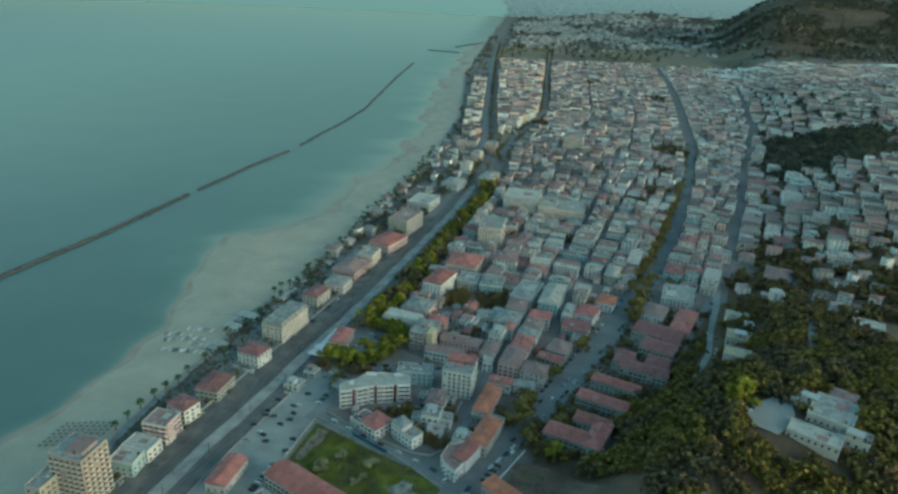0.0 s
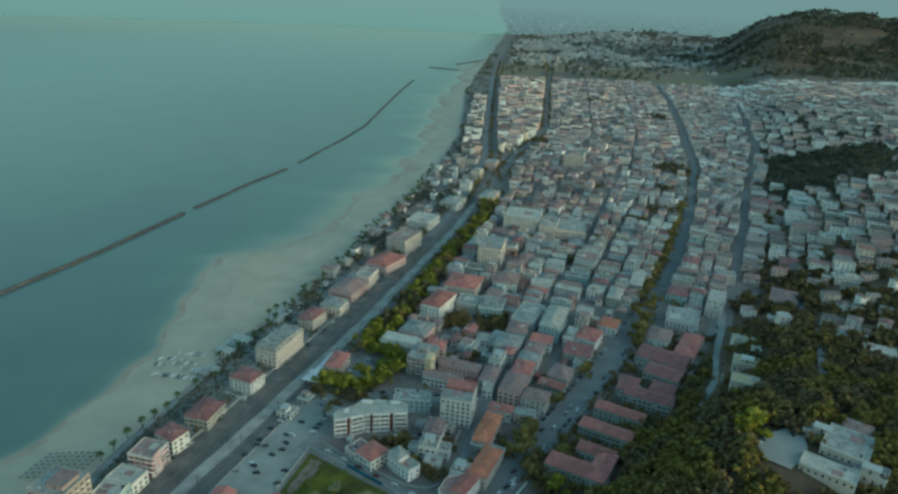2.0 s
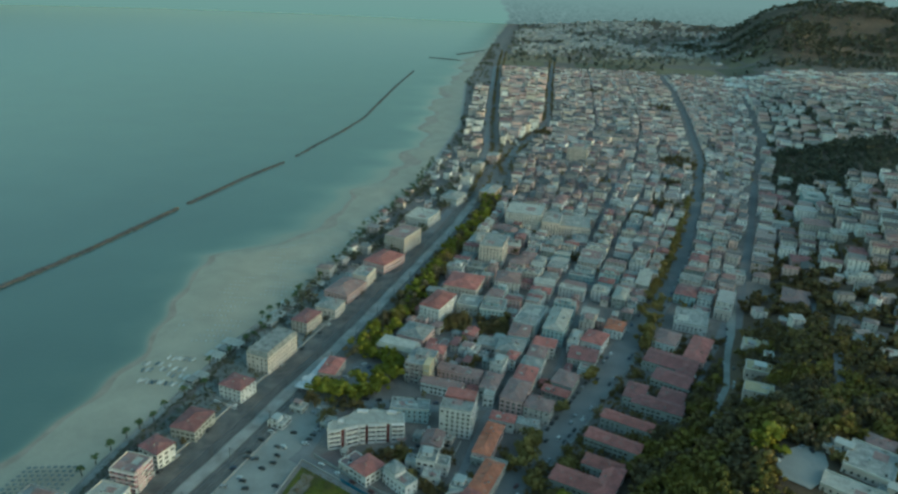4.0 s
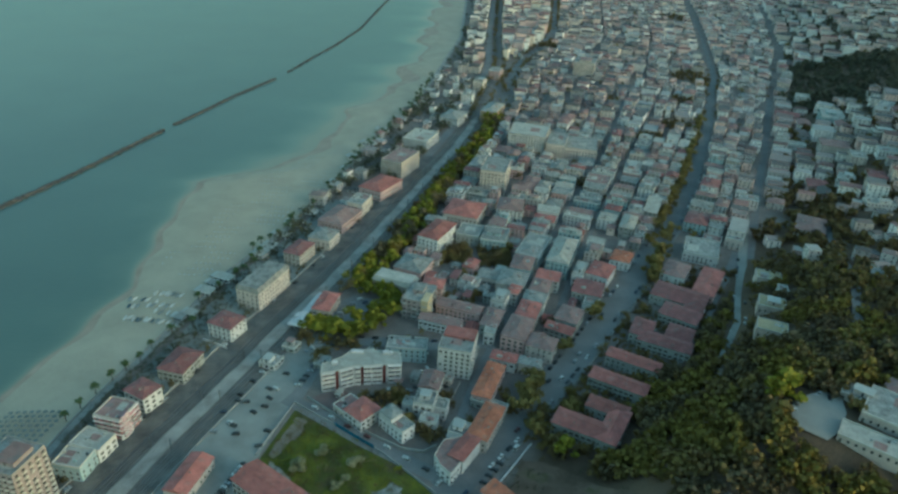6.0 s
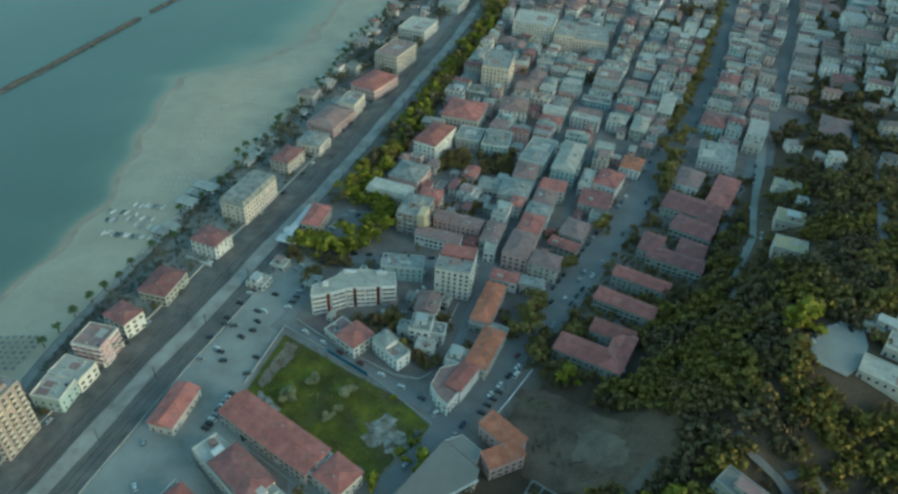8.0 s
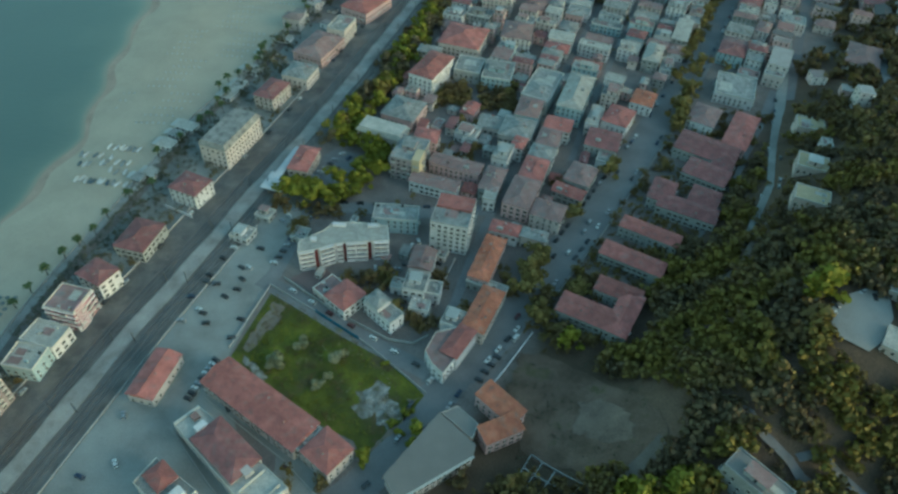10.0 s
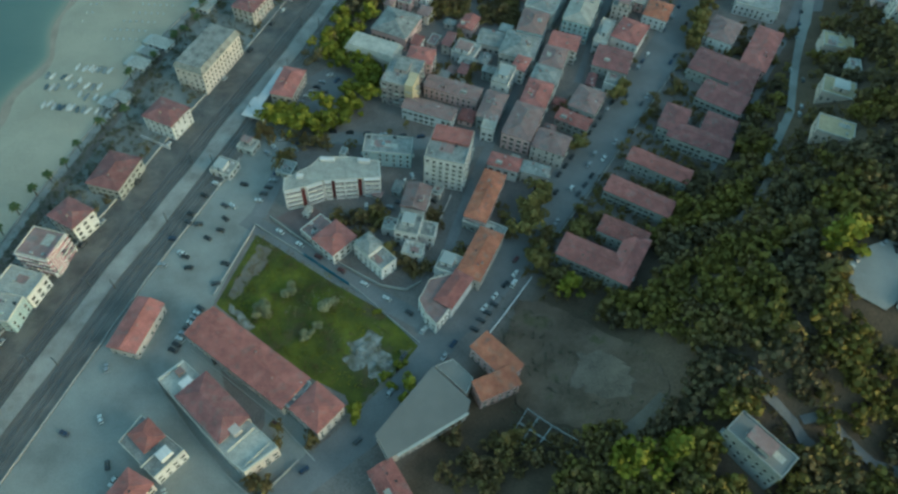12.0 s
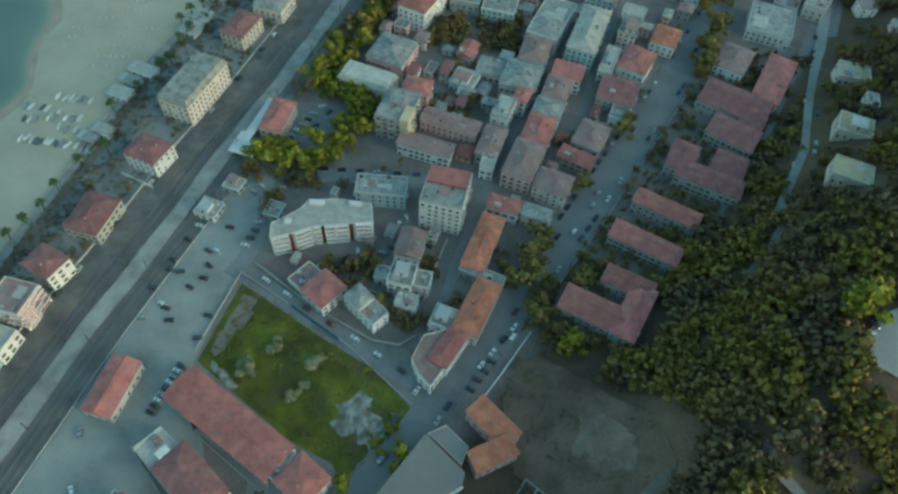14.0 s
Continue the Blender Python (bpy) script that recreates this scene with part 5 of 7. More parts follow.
FAR_WALLS, FAR_ROOFS, FAR_FLATS = Build(), Build(), Build()
for i in range(1500):
    y = town.uniform(2750, 4780)
    x = float(RAIL(y)) + 25 + abs(town.gauss(0, 1)) * 560
    if noise.noise(Vector((x / 210, y / 210, 0.7))) > -0.22 and (y > 3500 or float(terrain(x, y)) < 45):
        far_house(x, y, town.uniform(12, 28), town.uniform(10, 20), town.uniform(-30, 10), town.uniform(5, 15), town.choice(("hip", "flat")), town)
NEXT_BUILDS = (FAR_WALLS, FAR_ROOFS, FAR_FLATS)
FAR_WALLS, FAR_ROOFS, FAR_FLATS = Build(), Build(), Build()
for i in range(44):
    u = town.uniform(0, 1)
    far_house(820 + 760 * u + town.uniform(-40, 40), 2210 + 190 * u + town.gauss(0, 60), town.uniform(25, 80), town.uniform(14, 30), town.uniform(-25, 5), town.uniform(6, 9), "flat", town)
far_house(1215, 2030, 90, 55, -12, 9, "flat", town)
SHEDS = (FAR_WALLS, FAR_FLATS)
FAR_WALLS, FAR_ROOFS, FAR_FLATS = NEXT_BUILDS
NEXT_TOWN = (FAR_WALLS, FAR_ROOFS, FAR_FLATS)
FAR_WALLS, FAR_ROOFS, FAR_FLATS = NEAR_TOWN

PAL_WALLS = palette("far_wall_paint", [(0.76, 0.69, 0.64), (0.68, 0.58, 0.51), (0.66, 0.49, 0.45), (0.44, 0.40, 0.385), (0.86, 0.79, 0.74), (0.80, 0.75, 0.72), (0.69, 0.52, 0.46)])
PAL_ROOFS = palette("far_roof_tiles", [(0.255, 0.145, 0.135), (0.145, 0.10, 0.095), (0.225, 0.18, 0.17), (0.29, 0.245, 0.23), (0.26, 0.16, 0.148), (0.15, 0.128, 0.12), (0.105, 0.095, 0.09)], 0.9)
PAL_FLATS = palette("far_flat_roofs", [(0.21, 0.20, 0.19), (0.38, 0.36, 0.34), (0.15, 0.135, 0.13), (0.28, 0.235, 0.22), (0.11, 0.105, 0.105)], 0.9)
PAL_COAST = palette("coast_block_paint", [(0.82, 0.76, 0.70), (0.74, 0.55, 0.50), (0.80, 0.70, 0.58), (0.70, 0.50, 0.46), (0.84, 0.80, 0.76)])
# Greyed, low-contrast wall and roof colours with the distance haze painted in.
PAL_NEXT = palette("hazed_town_mix", [(0.42, 0.40, 0.38), (0.46, 0.43, 0.40), (0.52, 0.50, 0.47), (0.34, 0.33, 0.32)])
PAL_NEXT_ROOF = palette("hazed_roof_mix", [(0.27, 0.26, 0.25), (0.33, 0.31, 0.30), (0.40, 0.38, 0.37)], 0.9)
PAL_SHED = palette("pale_shed_cladding", [(0.72, 0.70, 0.66), (0.62, 0.62, 0.60), (0.78, 0.75, 0.70), (0.55, 0.60, 0.56)])
for nm, bd in (("industrial_shed_walls", SHEDS[0]), ("industrial_shed_roofs", SHEDS[1])):
    tagged(new(nm, bd.done(nm, PAL_SHED)), "pale industrial sheds at the edge of town", "sheds", kind="stuff")
for nm, bd, mt, lb in (("next_town_walls", NEXT_TOWN[0], PAL_NEXT, "haze-greyed walls of the next town along the coast"), ("next_town_tile_roofs", NEXT_TOWN[1], PAL_NEXT_ROOF, "tile roofs of the next town along the coast"),
                       ("next_town_flat_roofs", NEXT_TOWN[2], PAL_NEXT_ROOF, "flat roofs of the next town along the coast")):
    tagged(new(nm, bd.done(nm, mt)), lb, "houses", kind="stuff")
for nm, bd, mt, lb in (("distant_house_walls", FAR_WALLS, PAL_WALLS, "painted walls of the distant town's houses"), ("coast_block_walls", COAST_WALLS, PAL_COAST, "white and pink walls of tall blocks by the coast"), ("distant_tile_roofs", FAR_ROOFS, PAL_ROOFS, "tile roofs of the distant town"),
                       ("distant_flat_roofs", FAR_FLATS, PAL_FLATS, "flat roofs of the distant town"), ("distant_windows", FAR_WINDOWS, M_GLASS, "dark windows of the distant town")):
    tagged(new(nm, bd.done(nm, mt)), lb, "houses", kind="stuff")


# ---- trees ----
def crown_arrays(rng, radius, height, lobes, leaves, size):
    """Many small leaf clumps spread over uneven lobes: vertices (n, 4, 3)."""
    r = np.random.default_rng(rng)
    c = r.normal(0, 1, (lobes, 3)) * (radius * 0.48, radius * 0.48, height * 0.22)
    rad = r.uniform(0.32, 0.58, lobes) * radius
    which = r.integers(0, lobes, leaves)
    d = r.normal(0, 1, (leaves, 3))
    d /= np.linalg.norm(d, axis=1)[:, None]
    p = c[which] + d * (rad[which] * r.uniform(0.72, 1.08, leaves))[:, None] * (1, 1, 0.8)
    up = d + r.normal(0, 0.45, (leaves, 3))
    up /= np.linalg.norm(up, axis=1)[:, None]
    a = np.cross(up, r.normal(0, 1, (leaves, 3)))
    a /= np.linalg.norm(a, axis=1)[:, None] + 1e-9
    b = np.cross(up, a)
    s = r.uniform(0.6, 1.3, (leaves, 1)) * size
    q = np.stack([p - a * s - b * s * 0.6, p + a * s * 0.8 - b * s, p + a * s + b * s * 0.7, p - a * s * 0.7 + b * s], 1)
    q[..., 2] -= q[..., 2].min()
    return q


def crown_mesh(name, q, mat, z0):
    n = len(q)
    v = q.reshape(-1, 3) + (0, 0, z0)
    return mesh(name, v.tolist(), (np.arange(n * 4).reshape(n, 4)).tolist(), mat)


def limb(b, p, q, r0, r1, sides=6):
    p, q = Vector(p), Vector(q)
    ax = (q - p).normalized()
    s = ax.orthogonal().normalized()
    t = ax.cross(s)
    ring = lambda o, r: [o + (s * math.cos(k * 2 * math.pi / sides) + t * math.sin(k * 2 * math.pi / sides)) * r for k in range(sides)]
    b.add(ring(p, r0) + ring(q, r1), [(k, (k + 1) % sides, sides + (k + 1) % sides, sides + k) for k in range(sides)])


def trunk_mesh(seed, height, radius):
    rng, b = random.Random(seed), Build()
    limb(b, (0, 0, -0.6), (0.1, 0.05, height * 0.5), radius, radius * 0.65)
    for k in range(5):
        a = k * 1.26 + rng.uniform(-0.3, 0.3)
        limb(b, (0.1, 0.05, height * rng.uniform(0.36, 0.5)), (math.cos(a) * height * 0.26, math.sin(a) * height * 0.26, height * rng.uniform(0.66, 0.85)), radius * 0.45, radius * 0.12, 5)
    return b.done("trunk", M_BARK)


FULL = [crown_arrays(s + 20, 4.0, 7.0, 12, 175, 0.80) for s in range(6)]
COARSE = [crown_arrays(s + 60, 4.0, 7.0, 10, 100, 1.05) for s in range(5)]
FAR_CROWNS = [crown_arrays(s + 80, 4.0, 6.0, 6, 14, 2.1) for s in range(6)]
SHRUBS = [crown_arrays(s + 40, 2.7, 3.6, 7, 900, 0.27) for s in range(3)]
CROWNS = [crown_arrays(s, 4.0, 7.0, 13, 560, 0.56) for s in range(5)]
TREES = {}
for key in M_LEAF:
    TREES[key] = [(crown_mesh("crown", CROWNS[i], M_LEAF[key], 1.6), trunk_mesh(i, 7.0, 0.28)) for i in range(4)]
TREE_WORDS = {"brown": "broadleaf tree with thin brown autumn leaves", "moss": "mossy green broadleaf tree with a full crown", "dark": "dark green broadleaf tree with a dense uneven crown", "olive": "bright olive-green broadleaf tree with a full crown", "pale": "low pale grey-green shrub in rough grass", "ridge": "dull green broadleaf tree", "yellow": "broadleaf street tree with yellowing autumn leaves"}


def tree(x, y, size, key, rng, group=""):
    cm, tm = rng.choice(TREES[key])
    top = thing("tree", x, y, rng.uniform(0, 360), label=TREE_WORDS[key], category="tree", group=group)
    top.scale = (size, size, size * rng.uniform(0.85, 1.15))
    part("crown", cm, top)
    part("trunk", tm, top)


def woods(name, spots, mat, label, clump=CROWNS, seed=5):
    """Many trees in one mesh: spots of x, y, size."""
    r = np.random.default_rng(seed)
    out = []
    for x, y, s in spots:
        q = clump[r.integers(len(clump))]
        a = r.uniform(0, 6.28)
        rot = np.array([[math.cos(a), -math.sin(a), 0], [math.sin(a), math.cos(a), 0], [0, 0, r.uniform(0.8, 1.2)]])
        out.append(q @ rot.T * s + (x, y, ground_at(x, y) + 0.5 * s))
    v = np.concatenate(out).reshape(-1, 3)
    me = bpy.data.meshes.new(name)
    n = len(v) // 4
    me.vertices.add(n * 4)
    me.vertices.foreach_set("co", v.astype(np.float32).ravel())
    me.loops.add(n * 4)
    me.loops.foreach_set("vertex_index", np.arange(n * 4, dtype=np.int32))
    me.polygons.add(n)
    me.polygons.foreach_set("loop_start", np.arange(0, n * 4, 4, dtype=np.int32))
    me.materials.append(mat)
    me.update(calc_edges=True)
    me.validate()
    return tagged(new(name, me), label, "trees", kind="stuff")


green = random.Random(3)
# olive trees between the railway and the town, and round the station car park
for i in range(150):
    y = 488 + i * 2.75
    tree(float(RAIL(y)) + green.uniform(20, 27) + (i % 2) * green.uniform(6, 12), y, green.uniform(0.95, 1.5), green.choice(("olive", "olive", "moss", "olive", "brown", "dark")), green, "trees along the railway")
for x, y in ((-71, 441), (-64, 437), (-56, 434), (-49, 436), (-43, 441), (-38, 447), (-34, 454), (-31, 461), (-29, 468), (-27, 476), (-24, 484), (-27, 494), (-34, 489), (-42, 484), (-60, 441), (-46, 446), (-37, 461), (-68, 433), (-60, 430), (-51, 430), (-43, 434), (-36, 440), (-30, 448), (-26, 457), (-23, 467), (-21, 477), (-31, 478), (-75, 437), (-66, 445)):
    tree(x, y, green.uniform(0.95, 1.35), "olive", green, "trees round the station car park")
# yellowing street trees by the avenue
for x, y, s in ((57, 368, 1.3), (60, 375, 1.4), (65, 384, 1.45), (69, 392, 1.35), (61, 380, 1.2), (62, 349, 1.35), (65, 355, 1.1), (117, 466, 1.25), (120, 474, 1.1), (90, 427, 1.2), (173, 524, 1.3), (176, 532, 1.5), (170, 518, 1.1), (180, 545, 1.3),
                (186, 556, 1.4), (190, 566, 1.3), (183, 580, 1.2), (200, 590, 1.2), (207, 600, 1.1), (6, 285, 0.9), (4, 279, 0.7), (-16, 273, 0.9), (84, 372, 0.7), (88, 381, 0.7)):
    tree(x, y, s, "yellow" if x > 20 else "olive", green, "street trees along the avenue")
for i in range(34):
    y = 610 + i * 9.5
    tree(float(AVENUE(y)) - 11, y, green.uniform(0.9, 1.3), "yellow", green, "street trees along the avenue")
for x, y, s in ((86, 251, 1.9), (94, 247, 1.3), (104, 254, 1.75), (110, 243, 1.2), (77, 336, 1.35), (180, 334, 1.9), (174, 330, 1.5), (84, 366, 1.1), (88, 372, 1.0), (72, 342, 1.0), (76, 336, 0.9), (-8, 352, 0.9), (2, 347, 0.7), (-22, 372, 0.9), (-16, 376, 0.8),
                (24, 262, 1.0), (32, 254, 1.0), (44, 262, 0.9), (56, 256, 1.0), (20, 505, 0.9), (26, 512, 0.8), (58, 548, 1.0), (64, 556, 0.9), (54, 540, 1.0), (16, 545, 0.9), (24, 552, 0.9), (33, 482, 0.9), (27, 478, 0.8)):
    tree(x, y, s, "olive" if s > 1.3 else "dark", green)


CLEARINGS = [(149, 357), (155, 363), (160, 369), (165, 374), (169, 378), (174, 386), (179, 393), (137, 280), (141, 272), (146, 268), (150, 264), (154, 259), (156, 254), (157, 266), (162, 267), (166, 263), (169, 259),
             (174, 255), (179, 251), (187, 248), (105, 276), (98, 270), (91, 264), (118, 248), (237, 351), (245, 368), (253, 385), (260, 403), (268, 422), (277, 440), (285, 455), (294, 472), (303, 490), (311, 510), (319, 531)]


def wooded(x, y):
    u = (x - 18) * 0.823 - (y - 311) * 0.568
    if u < 52 or any((x - hx) ** 2 + (y - hy) ** 2 < (hr + (5 if y > 400 else 2)) ** 2 for _, (hx, hy, hr) in near(x, y)):
        return False
    if math.hypot((x - 84) / 34, (y - 293) / 26) < 1 or math.hypot((x - 190) / 20, (y - 311) / 24) < 1:
        return False
    if (y < 275 and 44 < x < 76 and y > 252) or math.hypot((x - 132) / 9, (y - 255) / 12) < 1:
        return False
    return not (y > 425 and abs(x - float(np.interp(y, [394, 451, 500, 542, 574, 700], [176, 211, 231, 249, 262, 312]))) < 7) and all((x - px) ** 2 + (y - py) ** 2 > 16 for px, py in CLEARINGS)


spots = []
while len(spots) < 2250:
    x, y = green.uniform(60, 335), green.uniform(205, 520)
    if wooded(x, y) and green.random() < (1.0 if y < 395 else 0.75):
        spots.append((x, y, green.uniform(0.55, 1.15) * (1.0 if y < 395 else 0.8)))
for key, low, high, words in (("dark", -0.16, 0.14, "dense dark green wood on the hillside"), ("brown", -9, -0.16, "bare brown thicket on the hillside"), ("moss", 0.14, 9, "mossy olive-green trees on the hillside")):
    woods("hillside_wood", [p for p in spots if low <= noise.noise(Vector((p[0] / 26, p[1] / 26, 0.8))) + (p[2] - 0.85) * 0.5 < high], M_LEAF[key], words, FULL)
spots = []
while len(spots) < 1700:
    x, y = green.uniform(60, 300), green.uniform(205, 500)
    if wooded(x, y):
        spots.append((x, y, green.uniform(0.3, 0.6)))
woods("undergrowth", spots, M_LEAF["dark"], "low dark scrub under the hillside trees", [c[::5] for c in FULL], 15)
spots, ridge = [], []
while len(spots) + len(ridge) < 2700:
    x, y = green.uniform(230, 1150), green.uniform(540, 1750)
    band = 975 < y < 1225 and x > float(SECOND(y)) + 32 and x < float(SECOND(y)) + 330
    if x > float(SECOND(max(y, 560))) + 12 and free(x, y, 0.5) and (band and green.random() < 0.95 or green.random() < (0.5 if y < 700 else 0.2)):
        (ridge if y > 900 else spots).append((x, y, green.uniform(0.6, 1.3)))
woods("ridge_trees", ridge, M_LEAF["ridge"], "dull green trees on the ridge above the town", [q[::2] for q in COARSE], 33)
for i in range(520):
    x, y = green.uniform(245, 490), green.uniform(470, 655)
    if abs(x - float(np.interp(y, [394, 451, 500, 542, 574, 700], [176, 211, 231, 249, 262, 312]))) > 8 and x > float(SECOND(max(y, 560))) - 8 and free(x, y, 0.5) and noise.noise(Vector((x / 45, y / 45, 0.9))) > -0.12:
        spots.append((x, y, green.uniform(0.6, 1.25)))
woods("slope_trees", spots, M_LEAF["dark"], "dark trees among houses on the eastern slope", COARSE, 6)
spots = []
while len(spots) < 700:
    x, y = green.uniform(-40, 700), green.uniform(420, 1700)
    if float(RAIL(y)) + 20 < x < float(SECOND(max(y, 560))) and free(x, y, -3.0) and abs(x - float(AVENUE(y))) > 13 and abs(x - float(LANE(y))) > 5:
        spots.append((x, y, green.uniform(0.3, 0.6)))
spots += [(x + green.uniform(-3, 3), y + green.uniform(-2, 2), green.uniform(0.5, 0.95)) for x, y in GAPS if y < 2300 and green.random() < 0.62 and not any(inside(r, x, y, 1.0) for r, _ in near(x, y))]
woods("garden_trees", spots, M_LEAF["dark"], "small garden trees and shrubs between houses", [c[::3] for c in COARSE], 7)
spots = []
while len(spots) < 5600:
    x, y = green.uniform(1100, 3300), green.gauss(3050, 330)
    if y > 2500 and noise.noise(Vector((x / 190, y / 120, 0.3))) > -0.16:
        spots.append((x, y, green.uniform(0.9, 1.9)))
woods("far_hill_woods", spots, M_LEAF["ridge"], "dark woods over the far hill", FAR_CROWNS, 18)
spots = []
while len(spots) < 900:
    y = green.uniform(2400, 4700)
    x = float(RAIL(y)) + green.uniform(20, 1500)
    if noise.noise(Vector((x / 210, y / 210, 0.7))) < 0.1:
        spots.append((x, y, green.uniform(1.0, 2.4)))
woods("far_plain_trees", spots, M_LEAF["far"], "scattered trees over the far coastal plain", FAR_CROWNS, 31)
spots = []
for i in range(1000):
    y = green.uniform(880, 3200) if i > 420 else green.uniform(560, 980)
    spots.append((green.uniform(float(BEACH(y)) + 4, float(RAIL(y)) - 24), y, green.uniform(0.5, 1.1)))
woods("coast_park_trees", [s for s in spots if free(s[0], s[1], -2.0) and noise.noise(Vector((s[0] / 30, s[1] / 60, 0.5))) > -0.1], M_LEAF["ridge"], "olive trees between beach and coast road", [c[::4] for c in FULL], 20)
spots = []
for i in range(900):
    y = green.uniform(880, 2900)
    line = green.choice((AVENUE, TREE_ROAD, TREE_ROAD, RAIL, RAIL))
    if line is AVENUE and y > 1250:
        continue
    spots.append((float(line(y)) + green.choice((-1, 1)) * green.uniform(6, 10), y, green.uniform(0.5, 0.9)))
woods("far_street_trees", [s for s in spots if free(s[0], s[1], -4.0)], M_LEAF["dark"], "dark street trees of the far quarters", [c[::4] for c in FULL], 19)
spots = []
for px, py, pr in PARKS[6:]:
    for i in range(int(pr * 1.6)):
        r, t = pr * math.sqrt(green.random()), green.uniform(0, 6.28)
        spots.append((px + r * math.cos(t), py + r * math.sin(t), green.uniform(0.6, 1.0)))
woods("square_trees", spots, M_LEAF["dark"], "dark trees in small town squares", [c[::3] for c in FULL], 23)
spots = []
for i in range(800):
    y = green.uniform(255, 560)
    x = green.uniform(float(BEACH(y)) + 10, float(RAIL(y)) - 27)
    if not any(inside(r, x, y, 1.2) for r, _ in near(x, y)):
        spots.append((x, y, green.uniform(0.35, 0.85)))
spots += [(float(BEACH(y)) + 8 + green.uniform(-1.5, 1.5), y, green.uniform(0.5, 0.9)) for y in np.arange(330, 560, 2.2)]
woods("villa_gardens", spots, M_LEAF["ridge"], "dark shrubs and small trees in the villa gardens", [c[::12] for c in SHRUBS], 24)
# hedges and garden trees between the avenue and the school, and round the town gardens
spots = []
for i in range(700):
    y = green.uniform(340, 540)
    x = float(AVENUE(y)) + green.uniform(13, 90)
    u = (x - 18) * 0.823 - (y - 311) * 0.568
    if u < 56 and not any(inside(r, x, y, 1.0) for r, _ in near(x, y)):
        spots.append((x, y, green.uniform(0.25, 0.6)))
woods("school_hedges", spots, M_LEAF["dark"], "dark hedges and shrubs round the school", [c[::2] for c in FULL], 16)
spots = []
for cx, cy, rx, ry, n in ((51, 546, 12, 17, 110), (20, 545, 11, 13, 90), (-40, 421, 20, 3, 14), (-66, 418, 5, 10, 10), (-14, 374, 8, 6, 14), (0, 345, 8, 5, 16), (-30, 372, 8, 5, 10), (20, 480, 12, 8, 20), (85, 452, 8, 14, 20), (62, 258, 26, 8, 60), (30, 250, 12, 8, 25), (70, 338, 8, 8, 14), (46, 392, 5, 10, 10), (-83, 265, 3, 5, 12), (-80, 258, 3, 3, 8), (-46, 263, 4, 4, 12), (-50, 244, 5, 2, 10), (-30, 262, 3, 3, 6), (-64, 408, 3, 8, 12), (-78, 424, 5, 6, 14), (14, 372, 3, 8, 12), (50, 372, 4, 10, 16), (28, 356, 3, 5, 8), (-20, 362, 4, 4, 8), (8, 345, 4, 4, 8), (66, 366, 6, 4, 10), (98, 376, 12, 3, 14), (124, 398, 12, 3, 14), (84, 338, 8, 3, 10)):
    for i in range(n):
        x, y = cx + green.uniform(-rx, rx), cy + green.uniform(-ry, ry)
        if not any(inside(r, x, y, 0.8) for r, _ in near(x, y)):
            spots.append((x, y, green.uniform(0.3, 0.75)))
woods("garden_shrubs", spots, M_LEAF["dark"], "dense dark shrubs in walled town gardens", [c[::2] for c in FULL], 17)



# ---- patches, paths and walls ----
def patch(name, pts, mat, label, lift=0.09, category="ground", kind="structure", ragged=0.0):
    """A flat piece of ground with an outline of a few corners, draped over the land."""
    r = random.Random(len(pts) + int(pts[0][0]))
    edge = []
    for (x0, y0), (x1, y1) in zip(pts, list(pts[1:]) + [pts[0]]):
        n = max(1, int(math.hypot(x1 - x0, y1 - y0) / 2.2)) if ragged else 1
        for i in range(n):
            edge.append((x0 + (x1 - x0) * i / n + r.uniform(-1, 1) * ragged * (i > 0), y0 + (y1 - y0) * i / n + r.uniform(-1, 1) * ragged * (i > 0)))
    bm = bmesh.new()
    bm.faces.new([bm.verts.new((x, y, 0)) for x, y in edge])
    for k in range(2 if ragged else 3):
        bmesh.ops.triangulate(bm, faces=bm.faces[:])
        bmesh.ops.subdivide_edges(bm, edges=bm.edges[:], cuts=1, use_grid_fill=True)
    for v in bm.verts:
        v.co.z = ground_at(v.co.x, v.co.y) + lift
    bmesh.ops.recalc_face_normals(bm, faces=bm.faces[:])
    me = bpy.data.meshes.new(name)
    bm.to_mesh(me)
    bm.free()
    me.materials.append(mat)
    return tagged(new(name, me), label, category, kind=kind)


def stations(pts, step=4.0):
    out = []
    for (x0, y0), (x1, y1) in zip(pts, pts[1:]):
        n = max(1, int(math.hypot(x1 - x0, y1 - y0) / step))
        out += [(x0 + (x1 - x0) * i / n, y0 + (y1 - y0) * i / n) for i in range(n)]
    return out + [pts[-1]]


def normals(line):
    out = []
    for i in range(len(line)):
        a, b = line[max(0, i - 1)], line[min(len(line) - 1, i + 1)]
        d = math.hypot(b[0] - a[0], b[1] - a[1]) or 1
        out.append((-(b[1] - a[1]) / d, (b[0] - a[0]) / d))
    return out


def path(name, pts, width, mat, label, lift=0.1, category="road"):
    line = stations(pts)
    b = Build()
    v = [(x + s * nx * width / 2, y + s * ny * width / 2, ground_at(x, y) + lift) for (x, y), (nx, ny) in zip(line, normals(line)) for s in (1, -1)]
    b.add(v, [(2 * i, 2 * i + 1, 2 * i + 3, 2 * i + 2) for i in range(len(line) - 1)])
    return tagged(new(name, b.done(name, mat)), label, category, kind="structure")


